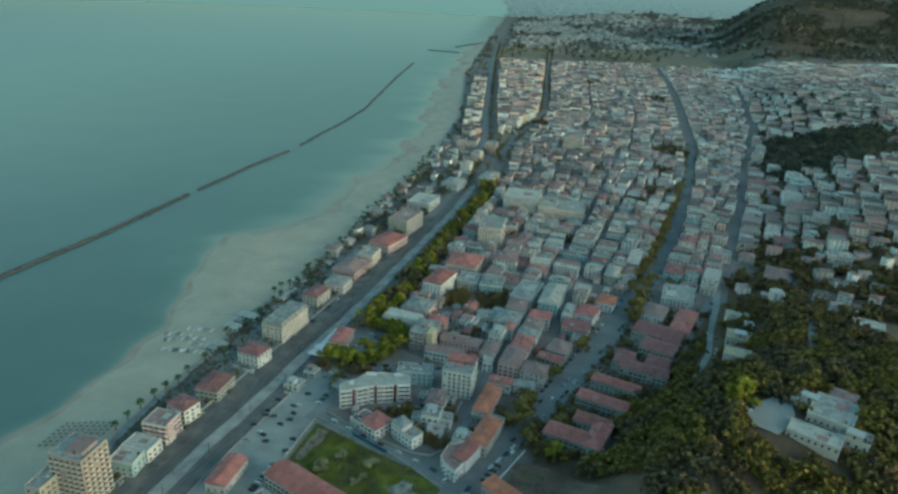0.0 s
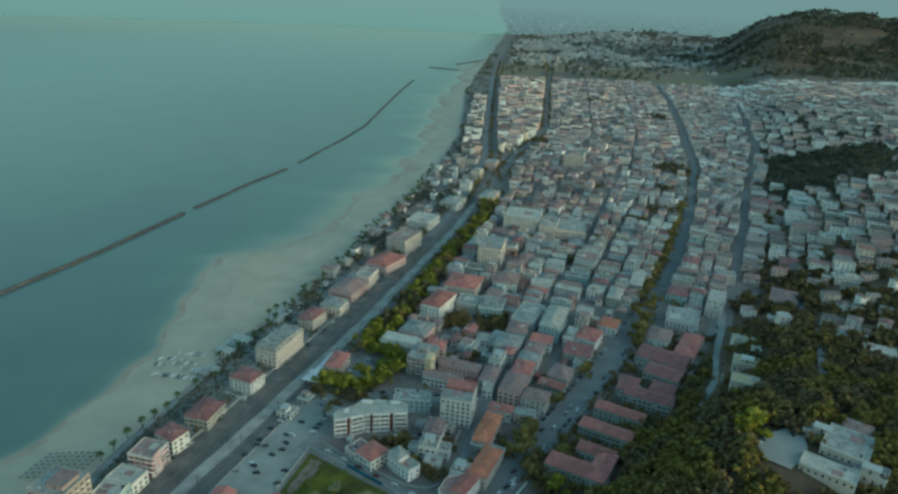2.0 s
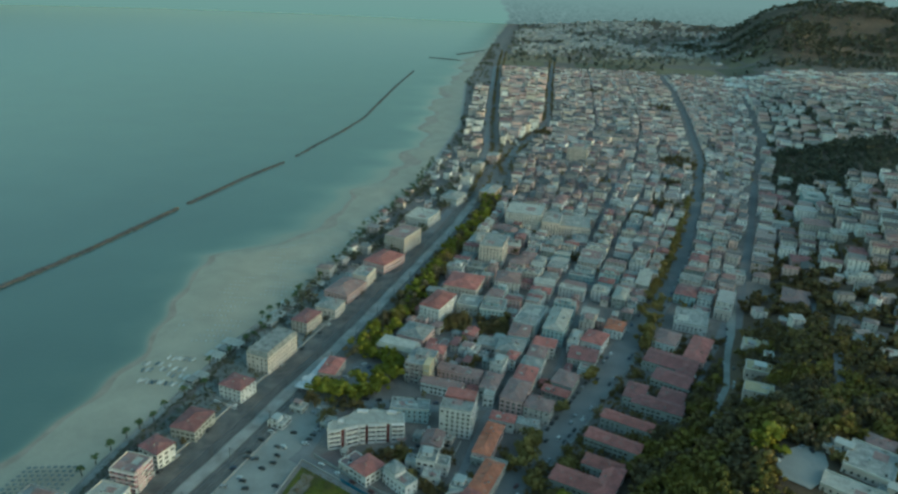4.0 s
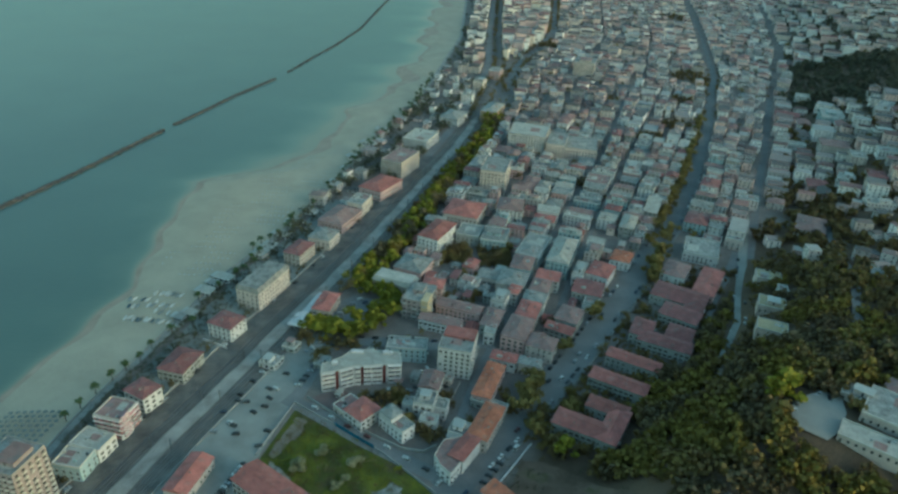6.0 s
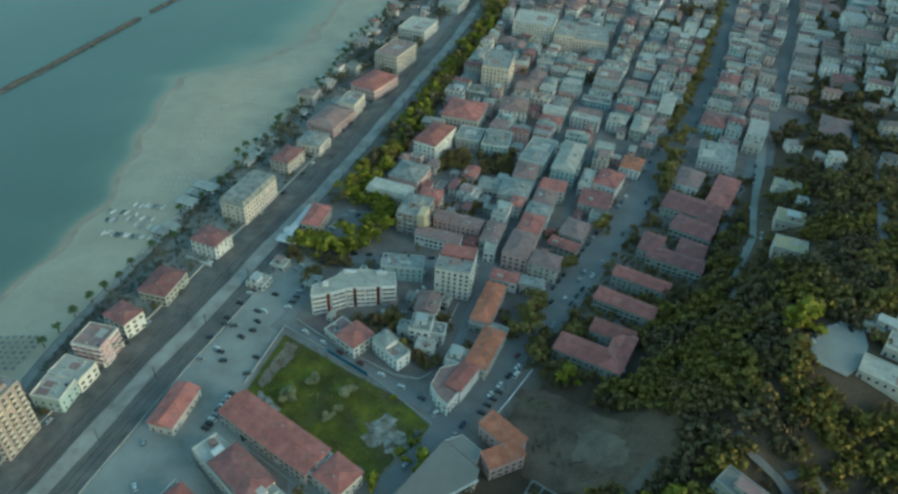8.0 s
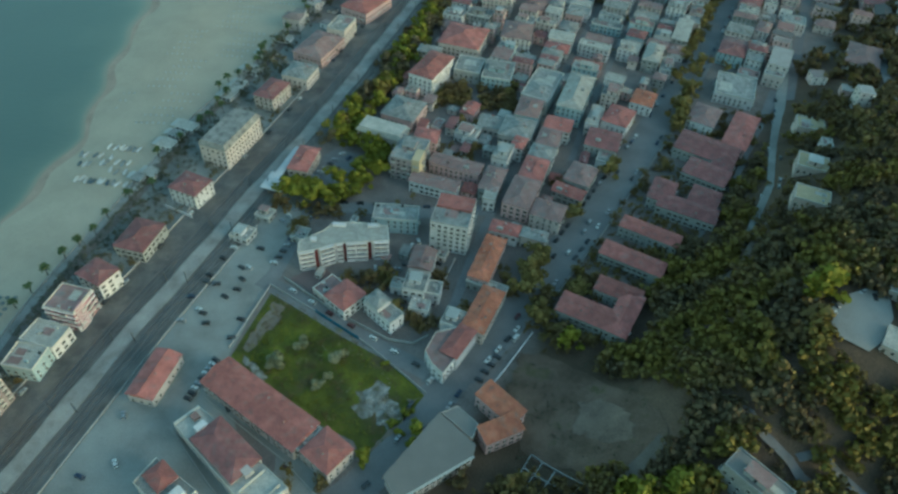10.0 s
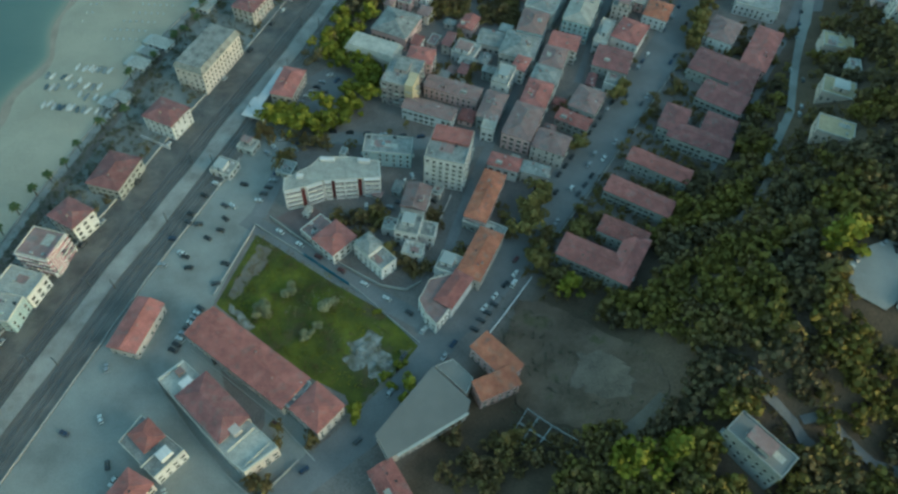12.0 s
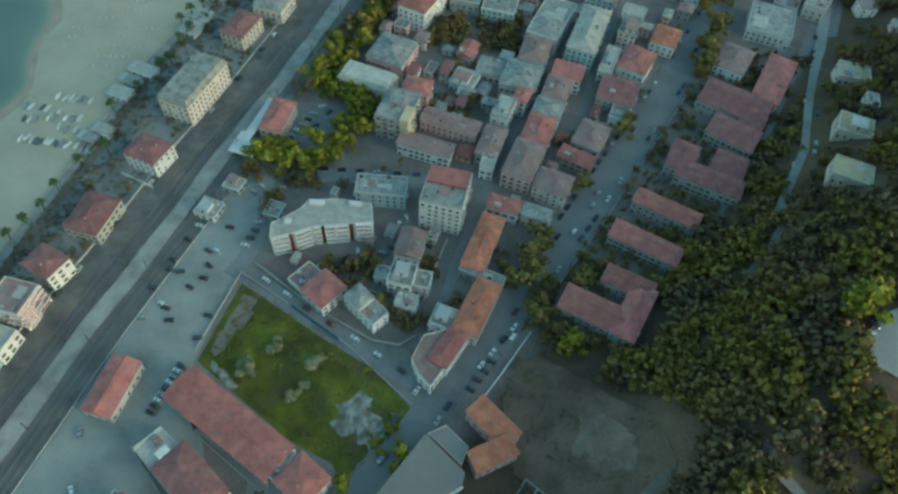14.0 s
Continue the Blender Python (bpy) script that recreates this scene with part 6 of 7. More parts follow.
def boundary(name, pts, height, mat, label, thick=0.3, category="wall"):
    """A free-standing wall with a coping along a line."""
    line = stations(pts, 6.0)
    b, ns = Build(), normals(line)
    for t, z0, z1 in ((thick, -0.4, height), (thick + 0.14, height, height + 0.12)):
        v = []
        for (x, y), (nx, ny) in zip(line, ns):
            g = ground_at(x, y)
            v += [(x + s * nx * t / 2, y + s * ny * t / 2, g + z) for s, z in ((-1, z0), (1, z0), (1, z1), (-1, z1))]
        f = [(4 * i + a, 4 * i + c, 4 * i + 4 + c, 4 * i + 4 + a) for i in range(len(line) - 1) for a, c in ((0, 1), (1, 2), (2, 3), (3, 0))]
        b.add(v, f + [(0, 1, 2, 3), tuple(4 * len(line) - 4 + k for k in (3, 2, 1, 0))])
    return tagged(new(name, b.done(name, mat)), label, category, kind="structure")


M_TRODDEN = surface("trodden_earth", (0.175, 0.132, 0.10), 0.95, grain=0.5, stain=0.09, amount=0.6)
M_HOARDING = surface("blue_hoarding", (0.03, 0.12, 0.19), 0.6)
patch("vacant_lot", ((-70, 364), (-46, 349), (-22, 335), (-6, 320), (8.4, 305), (0, 292.3), (-10.9, 279.4), (-16, 272.5), (-21, 281.5), (-39, 290), (-58, 304.5), (-82, 322.5)), M_GRASS, "overgrown green vacant lot behind a wall", 0.10, "lot")
patch("lot_bare_ground", ((-68.7, 356), (-62, 353), (-65, 341), (-71, 331), (-75, 325), (-77, 330), (-73, 343)), M_DIRT, "strip of bare earth along the vacant lot", 0.16, "ground", ragged=1.4)
patch("rubble_ground", ((-23, 306), (-17, 307.5), (-14, 312), (-7, 309), (-9.5, 303), (-3, 300.5), (-1, 295), (-7, 287), (-12, 291.5), (-13, 296), (-18, 292), (-24, 298), (-19.5, 302)), M_RUBBLE, "pale rubble spread over the vacant lot", 0.17, "rubble", ragged=1.3)
patch("debris_ground", ((-76, 323.4), (-62.7, 311.8), (-64.6, 309.8), (-76, 319.5)), M_RUBBLE, "pale strip of debris beside the warehouse", 0.18, "rubble", ragged=0.8)
patch("scrub_ground", ((0.5, 303), (6.5, 304), (-1, 291.5), (-10, 280), (-15, 276), (-8, 285), (1.5, 295)), M_DIRT, "brown scrubby edge of the vacant lot", 0.21, "ground", ragged=1.2)
M_TERRACE = surface("faded_red_paving", (0.205, 0.148, 0.138), 0.9, grain=0.6, stain=0.08, amount=0.3)
patch("courtyard_paving", ((-63, 372), (-47, 361), (-37, 373), (-46, 379.5), (-58, 376)), M_TERRACE, "faded red paving before the apartment block", 0.2, "pavement")
boundary("court_wall", ((-48, 360.5), (-37, 373), (-24, 377)), 1.2, WALL["g"], "grey wall round a courtyard")
boundary("yard_wall", ((-22, 366), (-9, 358), (-3, 344)), 1.4, WALL["g"], "grey wall between small gardens")
boundary("plot_wall", ((12, 356), (16, 372), (22, 390)), 1.4, WALL["c"], "cream wall beside the narrow lane")
boundary("palazzo_wall", ((-98, 284), (-78, 262), (-62, 247), (-50, 238), (-36, 254)), 1.6, WALL["g"], "grey wall round the palazzo's yard")
boundary("warehouse_kerb", ((-88, 300), (-48, 271), (-30, 254)), 0.5, M_KERB, "pale kerb along the warehouse")
boundary("school_wall", [(float(AVENUE(y)) + 14, y) for y in range(345, 500, 14)], 1.3, WALL["g"], "grey wall before the red-roofed school")
boundary("kerb_island", ((-64, 424), (-48, 421), (-38, 425), (-30, 421)), 0.3, M_KERB, "pale kerb round station planting")
path("lot_lane", ((-78, 371), (-60, 360), (-30, 340), (-8, 327), (12, 316)), 9.0, M_ASPHALT, "asphalt lane between the vacant lot and houses", 0.13)
boundary("lot_wall", ((-72, 367), (-40, 346), (-20, 332), (9, 306)), 1.1, WALL["g"], "grey rendered wall round the vacant lot")
boundary("lot_wall_west", ((-72, 367), (-84, 327)), 0.8, WALL["g"], "pale wall between car park and vacant lot")
boundary("blue_hoarding", ((-47, 350.5), (-24, 334.5)), 2.3, M_HOARDING, "blue painted hoarding along the lane", 0.12, "hoarding")
boundary("garden_wall", ((-66, 372), (-38, 351), (-10, 335), (2, 333), (9, 338)), 1.5, WALL["g"], "grey garden wall along the lane")
boundary("railway_wall", [(float(RAIL(y)) + 19, y) for y in range(200, 425, 15)], 0.7, WALL["g"], "low pale wall between railway and car park")
boundary("coast_wall", [(float(RAIL(y)) - 24.5, y) for y in range(260, 560, 15)], 1.0, WALL["g"], "low grey wall along the coast road")
boundary("avenue_wall", ((60, 342), (46, 321), (36, 307)), 1.2, WALL["w"], "pale retaining wall beside the avenue")
boundary("villa_wall", ((-141, 422), (-124, 414)), 1.6, WALL["w"], "white wall between villa gardens")
boundary("sea_wall", [(float(BEACH(y)) + 0.4, y) for y in range(220, 980, 16)], 0.8, M_KERB, "low pale wall along the promenade")
patch("meadow", ((44, 293), (47, 312), (53, 330), (64, 329), (74, 325), (86, 318), (96, 309), (104, 299), (107, 288), (107, 277), (97, 267), (86, 265), (75, 268), (60, 272), (50, 280)), M_MEADOW, "dry trodden meadow at the foot of the wooded hill", 0.45, "meadow", ragged=1.0)
patch("bare_patch", ((77, 304), (85, 304), (92, 300), (97, 292), (98, 285), (92, 279), (84, 280), (78, 284), (74, 292)), M_TRODDEN, "pale trodden earth in the middle of the meadow", 0.75, "ground", ragged=2.6)
boundary("ruin_wall", ((54.5, 277.5), (73, 262.5), (65, 253.5), (47, 265.5), (54.5, 277.5)), 0.9, WALL["g"], "low broken foundation walls of a ruin")
boundary("ruin_inner_wall", ((59, 274), (51, 263)), 0.6, WALL["g"], "low broken inner wall of a ruin", 0.5)
boundary("ruin_end_wall", ((69, 258), (51, 271.5)), 0.5, WALL["g"], "low broken end wall of a ruin", 0.5)
boundary("ruin_cross_wall", ((64, 270), (56, 259.5)), 0.7, WALL["g"], "low broken cross wall of a ruin", 0.4)
path("meadow_path", ((106, 276), (98, 269), (90, 263)), 6, M_DIRT, "pale gravel path below the meadow", 0.7, "path")
patch("hilltop_yard", ((174, 308), (177, 321), (186, 329), (198, 334), (207, 331), (203, 318), (194, 306), (186, 301)), M_PAVING, "pale paved yard on the wooded hilltop", 0.9, "pavement")
path("woodland_track", ((149, 357), (160, 369), (169, 378), (179, 393), (196, 413)), 4.5, M_DIRT, "bare earth track climbing through the wood", 0.6, "path")
path("hill_road", ((132, 286), (137, 280), (141, 272), (150, 264), (156, 254), (156, 242), (150, 215)), 6, M_ASPHALT, "narrow road winding up the wooded hill", 0.6)
path("hill_road_upper", ((152, 265), (162, 267), (169, 259), (179, 251), (195, 246)), 5, M_ASPHALT, "narrow upper road along the hill", 0.7)
path("hamlet_road", ((235, 350), (253, 385), (268, 422), (285, 455), (303, 490), (319, 531), (353, 617), (380, 690)), 6, M_ASPHALT, "narrow road over the eastern slope", 0.6)
path("school_street", ((150, 398), (187, 448), (210, 488), (233, 529), (256, 572)), 6.5, M_ASPHALT, "grey street behind the red-roofed school", 0.16)
path("bungalow_street", ((176, 394), (184, 406), (211, 451), (231, 500), (249, 542), (262, 574), (300, 668)), 7.0, M_LOT, "pale asphalt street beside bungalows", 0.45)
path("station_street", ((-58, 425), (-30, 428), (0, 425), (20, 428), (40, 430)), 9, M_ASPHALT, "street in front of the station", 0.175)
path("station_lane", ((-60, 425), (-66, 400), (-72, 372)), 8, M_ASPHALT, "street beside the apartment block", 0.155)
path("middle_lane", ((10, 318), (22, 360), (36, 408), (44, 430)), 5, M_ASPHALT, "narrow lane between town houses", 0.19)
patch("station_yard", ((-68, 446), (-60, 440), (-46, 446), (-40, 460), (-36, 476), (-52, 482), (-60, 474)), M_ASPHALT, "dark asphalt station car park", 0.12, "car park")
for nm, w in (("avenue_pavement_west", -12.5), ("avenue_pavement_east", 10.5)):
    ribbon(nm, shifted(AVENUE, w), shifted(AVENUE, w + 2), 312, 1100, M_ASPHALT, 0.20, 2, "grey raised pavement along the avenue", "pavement")


# ---- railway ----
def rails():
    for off in (-8.4, -4.7, 10.2, 13.9):
        top = thing("railway_track", float(RAIL(300)) + off, 300.0, z=0.0, label="pair of steel rails on sleepers in brown ballast", category="railway track", group="railway tracks")
        ys = np.arange(120, 1000, 8.0)
        for side in (-0.75, 0.75):
            b, v = Build(), []
            for y in ys:
                x = float(RAIL(y)) + off + side
                v += [(x + s * 0.09 - float(RAIL(300)) - off, y - 300, z) for s, z in ((-1, 0.1), (1, 0.1), (1, 0.36), (-1, 0.36))]
            b.add(v, [(4 * i + a, 4 * i + c, 4 * i + 4 + c, 4 * i + 4 + a) for i in range(len(ys) - 1) for a, c in ((0, 1), (1, 2), (2, 3), (3, 0))])
            part("rail", b.done("rail", M_STEEL), top)
        s = Build()
        for y in np.arange(210, 620, 1.2):
            x = float(RAIL(y)) + off - float(RAIL(300)) - off
            s.box(x - 1.25, y - 300 - 0.13, 0.05, x + 1.25, y - 300 + 0.13, 0.22)
        tagged(part("sleeper_bed", s.done("sleeper_bed", M_CINDER), top, label="worn concrete sleepers"), kind="stuff")


rails()
MAST = Build()
MAST.box(-0.16, -0.16, -0.5, 0.16, 0.16, 7.4)
MAST = MAST.done("mast", M_STEEL)
ARM = Build()
ARM.box(0, -0.05, 6.6, 3.4, 0.05, 6.7)
ARM.box(0.1, -0.03, 5.6, 2.6, 0.03, 5.66)
ARM = ARM.done("arm", M_STEEL)
for i, y in enumerate(range(215, 820, 38)):
    for off, turn in ((-2.4, 180), (8.0, 0)):
        top = thing("railway_mast", float(RAIL(y)) + off, y, turn - 18, z=0.1, label="grey steel overhead-line mast with a bracket arm", category="mast", group="railway masts")
        part("mast", MAST, top)
        part("arm", ARM, top)

# station canopy beside the track
canopy = thing("platform_canopy", -80.5, 456.0, -17.0, label="long white flat platform canopy on slim posts", category="canopy")
cb = Build()
cb.box(-2.4, -21, 4.2, 2.4, 21, 4.55)
cb.box(2.4, -21, 4.2, 9.0, -12, 4.5)
cb.box(-4.6, -21, 4.2, -2.4, -6, 4.5)
part("canopy_roof", cb.done("canopy_roof", WALL["w"]), canopy)
post = Build()
post.box(-0.12, -0.12, -0.2, 0.12, 0.12, 4.2)
post = post.done("post", M_RAILING)
for k in range(8):
    part("post", post, canopy, pose(0, -19.5 + k * 5.5, 0))

# ---- breakwater and groynes ----
def rock_line(name, pts, width, height, count, label, seed, z=-3.4, big=1.0):
    r = random.Random(seed)
    ico = [Vector(v) for v in ((0, 0, 1), (0.9, 0, 0.3), (0.2, 0.85, 0.35), (-0.75, 0.5, 0.25), (-0.7, -0.55, 0.3), (0.25, -0.9, 0.25), (0.6, 0.5, -0.6), (-0.6, 0.1, -0.7), (0.1, -0.6, -0.7))]
    fcs = [(0, 1, 2), (0, 2, 3), (0, 3, 4), (0, 4, 5), (0, 5, 1), (1, 6, 2), (2, 6, 3), (3, 6, 7), (3, 7, 4), (4, 7, 8), (4, 8, 5), (5, 8, 1), (1, 8, 6), (6, 8, 7)]
    lens = [math.hypot(b[0] - a[0], b[1] - a[1]) for a, b in zip(pts, pts[1:])]
    b = Build()
    for i in range(count):
        u = r.uniform(0, sum(lens))
        k = 0
        while u > lens[k] and k < len(lens) - 1:
            u -= lens[k]
            k += 1
        t = u / lens[k]
        side = r.gauss(0, 0.42)
        x = pts[k][0] + (pts[k + 1][0] - pts[k][0]) * t + side * width / 2
        y = pts[k][1] + (pts[k + 1][1] - pts[k][1]) * t + r.uniform(-1, 1)
        s = r.uniform(0.8, 1.9) * big
        m = pose(x, y, z + height * max(0, 1 - side * side) * r.uniform(0.3, 0.8), r.uniform(0, 360), r.uniform(0, 360), r.uniform(0, 360))
        b.add([m @ (v * s) for v in ico], fcs)
    return tagged(new(name, b.done(name, M_ROCK)), label, "breakwater", kind="stuff")


rock_line("breakwater", ((-400, 520), (-382, 571), (-348, 670), (-309, 812)), 7, 2.0, 900, "long dark breakwater of heaped rocks in the sea", 1)
rock_line("breakwater", ((-304, 832), (-285, 895), (-269, 954), (-236, 1045)), 6, 1.5, 800, "dark breakwater of heaped rocks in the sea", 2)
rock_line("breakwater", ((-226, 1085), (-207, 1175), (-184, 1276), (-158, 1428), (-151, 1533), (-129, 1845), (-97, 2186)), 5.5, 1.4, 1300, "long far breakwater of heaped rocks in the sea", 4)
rock_line("groyne", ((-60, 2570), (50, 2530)), 10, 2, 160, "low rock groyne running out from the beach", 5, big=1.6)
rock_line("groyne", ((40, 2720), (150, 2930)), 12, 2, 200, "low rock groyne running out from the beach", 6, big=1.8)


# ---- palms, huts, boats and umbrellas on the beach ----
def palm_meshes(seed):
    r, b = random.Random(seed), Build()
    limb(b, (0, 0, -0.4), (0.15, 0.1, 6.2), 0.30, 0.20, 7)
    t = b.done("trunk", M_BARK)
    b = Build()
    for k in range(26):
        a, lift = k * 2.399, r.uniform(-0.3, 0.95)
        pts = []
        for s in range(5):
            u = s / 4
            d = 2.7 * u
            pts.append((0.15 + math.cos(a) * d * math.cos(lift * (1 - 0.3 * u)), 0.1 + math.sin(a) * d * math.cos(lift * (1 - 0.3 * u)), 6.2 + math.sin(lift) * d - 1.35 * u * u))
        nx, ny = -math.sin(a), math.cos(a)
        v = [(p[0] + e * nx * w, p[1] + e * ny * w, p[2] - 0.15 * abs(e)) for p, w in zip(pts, (0.10, 0.42, 0.50, 0.38, 0.06)) for e in (-1, 0, 1)]
        b.add(v, [(3 * i + j, 3 * i + j + 1, 3 * i + j + 4, 3 * i + j + 3) for i in range(4) for j in (0, 1)])
    return t, b.done("fronds", M_PALM)


PALMS = [palm_meshes(s) for s in range(3)]


def palm(x, y, s, rng):
    t, f = rng.choice(PALMS)
    top = thing("palm_tree", x, y, rng.uniform(0, 360), label="palm with a rough trunk and drooping fronds beside the promenade", category="palm", group="promenade palms")
    top.scale = (s, s, s)
    part("trunk", t, top)
    part("fronds", f, top)


shore = random.Random(21)
for x, y in ((-169, 411), (-171, 398), (-176, 389), (-180, 380), (-162, 426), (-152, 436), (-137, 505), (-141, 500), (-132, 518), (-184, 368), (-187, 356), (-190, 346), (-158, 466), (-149, 482)):
    palm(x, y, shore.uniform(0.9, 1.2), shore)
for i in range(70):
    y = 524 + i * 8.2
    palm(float(BEACH(y)) + shore.uniform(-3, 9), y, shore.uniform(0.8, 1.2), shore)

hedge = []
for i in range(260):
    y = shore.uniform(330, 1350)
    x = float(BEACH(y)) + shore.uniform(9, 20)
    if free(x, y, 0.5):
        hedge.append((x, y, shore.uniform(0.25, 0.55)))
woods("promenade_shrubs", hedge, M_LEAF["ridge"], "dark shrubs and small trees behind the promenade", [c[::6] for c in CROWNS], 9)
hedge = [(float(RAIL(y)) - shore.uniform(26, 31), y, shore.uniform(0.2, 0.42)) for y in np.arange(300, 900, 4.5)]
woods("villa_hedges", [h for h in hedge if free(h[0], h[1], 0.5)], M_LEAF["dark"], "clipped dark hedges in the villa gardens", [c[::3] for c in CROWNS], 10)


def hut(x, y, w, d, deg, roof, rng):
    top = thing("beach_hut", x, y, deg, label="low white beach pavilion with a flat %s roof" % ROOF_WORDS[roof], category="beach hut", group="beach pavilions")
    claim(x, y, w, d, deg)
    b = Build()
    b.box(-w / 2, -d / 2, -1.5, w / 2, d / 2, 2.6)
    part("wall", b.done("wall", WALL["w"]), top)
    b = Build()
    b.box(-w / 2 - 0.6, -d / 2 - 0.6, 2.6, w / 2 + 0.6, d / 2 + 0.6, 2.82)
    part("roof", b.done("roof", ROOF[roof]), top)
    b = Build()
    b.box(-w / 2 - 3.2, -d / 2, 2.35, -w / 2 - 0.6, d / 2, 2.45)
    for s in (-1, 1):
        b.box(-w / 2 - 3.1, s * (d / 2 - 0.2) - 0.06, -1.5, -w / 2 - 2.98, s * (d / 2 - 0.2) + 0.06, 2.35)
    part("awning", b.done("awning", M_RAILING), top)
    for k in range(3):
        part("window", WINDOWS[2], top, pose(-w / 3 + k * w / 3, -d / 2, 0.8))


for x, y, w, d, c in ((-149, 496, 13, 8, "w"), (-153, 487, 9, 6, "g"), (-156, 477, 10, 8, "w"), (-131, 534, 9, 12, "w"), (-157, 449, 8, 7, "w"), (-163, 444, 6, 6, "g"), (-127, 546, 8, 10, "w"),
                      (-122, 566, 12, 9, "w"), (-116, 588, 12, 8, "g"), (-108, 612, 12, 8, "w"), (-101, 640, 12, 10, "w"), (-92, 676, 14, 9, "w"), (-86, 712, 12, 9, "g"), (-84, 745, 14, 9, "w"), (-74, 790, 14, 10, "w"),
                      (-62, 836, 14, 10, "w"), (-46, 880, 14, 10, "g"), (-24, 952, 12, 10, "w"), (-14, 1010, 14, 10, "w"), (-196, 318, 12, 8, "w"), (-201, 296, 10, 8, "g")):
    hut(x, y, w, d, -20 + shore.uniform(-5, 5), c, shore)


def hull_mesh(length, width):
    """An open boat: a tapered hull with a hollow inside and three benches."""
    b, n = Build(), 9
    rings = []
    for i in range(n):
        u = i / (n - 1)
        w = width / 2 * (1 - abs(2 * u - 0.85) ** 2.6 * 0.75) * (0.08 if i == n - 1 else 1)
        y, z = (u - 0.5) * length, 0.75 + 0.35 * u * u
        rings.append([(-w, y, z), (-w * 0.7, y, 0.25), (0, y, 0.08 + 0.3 * max(0, u - 0.75)), (w * 0.7, y, 0.25), (w, y, z), (w * 0.85, y, z), (w * 0.55, y, 0.42), (-w * 0.55, y, 0.42), (-w * 0.85, y, z)])
    v = [p for r in rings for p in r]
    f = [(9 * i + j, 9 * i + (j + 1) % 9, 9 * i + 9 + (j + 1) % 9, 9 * i + 9 + j) for i in range(n - 1) for j in range(9)]
    b.add(v, f + [tuple(range(8, -1, -1)), tuple(range(9 * n - 9, 9 * n))])
    return b


BOATS = []
for label, col, (ln, wd) in (("small white fishing boat drawn up on sand", (0.62, 0.62, 0.60), (5.2, 1.9)), ("small dark blue rowing boat drawn up on sand", (0.05, 0.09, 0.13), (4.6, 1.7)), ("small grey boat drawn up on sand", (0.26, 0.28, 0.28), (5.6, 2.0))):
    mt = surface("boat_paint", col, 0.45)
    hull = hull_mesh(ln, wd).done("hull", mt)
    bb = Build()
    bb.box(-wd * 0.38, -0.14, 0.55, wd * 0.38, 0.14, 0.62)
    bench = bb.done("bench", M_TRIM)
    BOATS.append((label, hull, bench))
for (x0, y0), (x1, y1), n in (((-206, 468), (-186, 464), 7), ((-194, 476), (-172, 471), 9), ((-203, 458), (-170, 458), 11), ((-199, 444), (-160, 437), 15), ((-182, 452), (-164, 447), 5)):
    for i in range(n):
        if shore.random() < 0.12:
            continue
        x, y = x0 + (x1 - x0) * i / (n - 1) + shore.uniform(-0.5, 0.5), y0 + (y1 - y0) * i / (n - 1) + shore.uniform(-1, 1)
        label, hull, bench = shore.choice(BOATS[:1] * 3 + BOATS[1:])
        top = thing("rowing_boat", x, y, shore.uniform(-30, 0), label=label, category="boat", group="boats on the beach")
        top.location.z += 0.02
        part("hull", hull, top)
        for yy in (-1.3, 0.0, 1.2):
            part("bench", bench, top, pose(0, yy, 0))

M_PARASOL = surface("faded_blue_canvas", (0.17, 0.19, 0.19), 0.8)
pb = Build()
pb.add([(0, 0, 2.35)] + [(1.25 * math.cos(k * math.pi / 4), 1.25 * math.sin(k * math.pi / 4), 1.95) for k in range(8)], [(0, 1 + k, 1 + (k + 1) % 8) for k in range(8)])
pb.add([(0, 0, 2.30)] + [(1.25 * math.cos(k * math.pi / 4), 1.25 * math.sin(k * math.pi / 4), 1.90) for k in range(8)], [(0, 1 + (k + 1) % 8, 1 + k) for k in range(8)])
PARASOL = pb.done("canopy", M_PARASOL)
pole = Build()
limb(pole, (0, 0, -0.4), (0, 0, 2.3), 0.04, 0.03, 6)
POLE = pole.done("pole", M_RAILING)
for i in range(9):
    for j in range(7):
        x, y = -226 + i * 3.6 + j * 0.8, 328 + j * 3.6 - i * 0.4 + i * 0.6
        top = thing("beach_umbrella", x, y, label="faded blue beach umbrella standing in the sand", category="umbrella", group="beach umbrellas")
        part("canopy", PARASOL, top)
        part("pole", POLE, top)
stakes = Build()
for i in range(34):
    for j in range(16):
        y = 500 + i * 8.5
        x = float(BEACH(y)) - 12 - j * 3.6
        if x > float(SHORE(y)) + 14 and (i // 5 + j // 6) % 2 == 0:
            z = ground_at(x, y)
            stakes.box(x - 0.1, y - 0.1, z - 0.2, x + 0.1, y + 0.1, z + 1.5)
            stakes.box(x - 0.45, y - 0.9, z + 0.15, x + 0.45, y + 0.9, z + 0.32)
tagged(new("umbrella_stakes", stakes.done("umbrella_stakes", M_RAILING)), "rows of bare umbrella stakes and low loungers on sand", "beach furniture", kind="stuff")


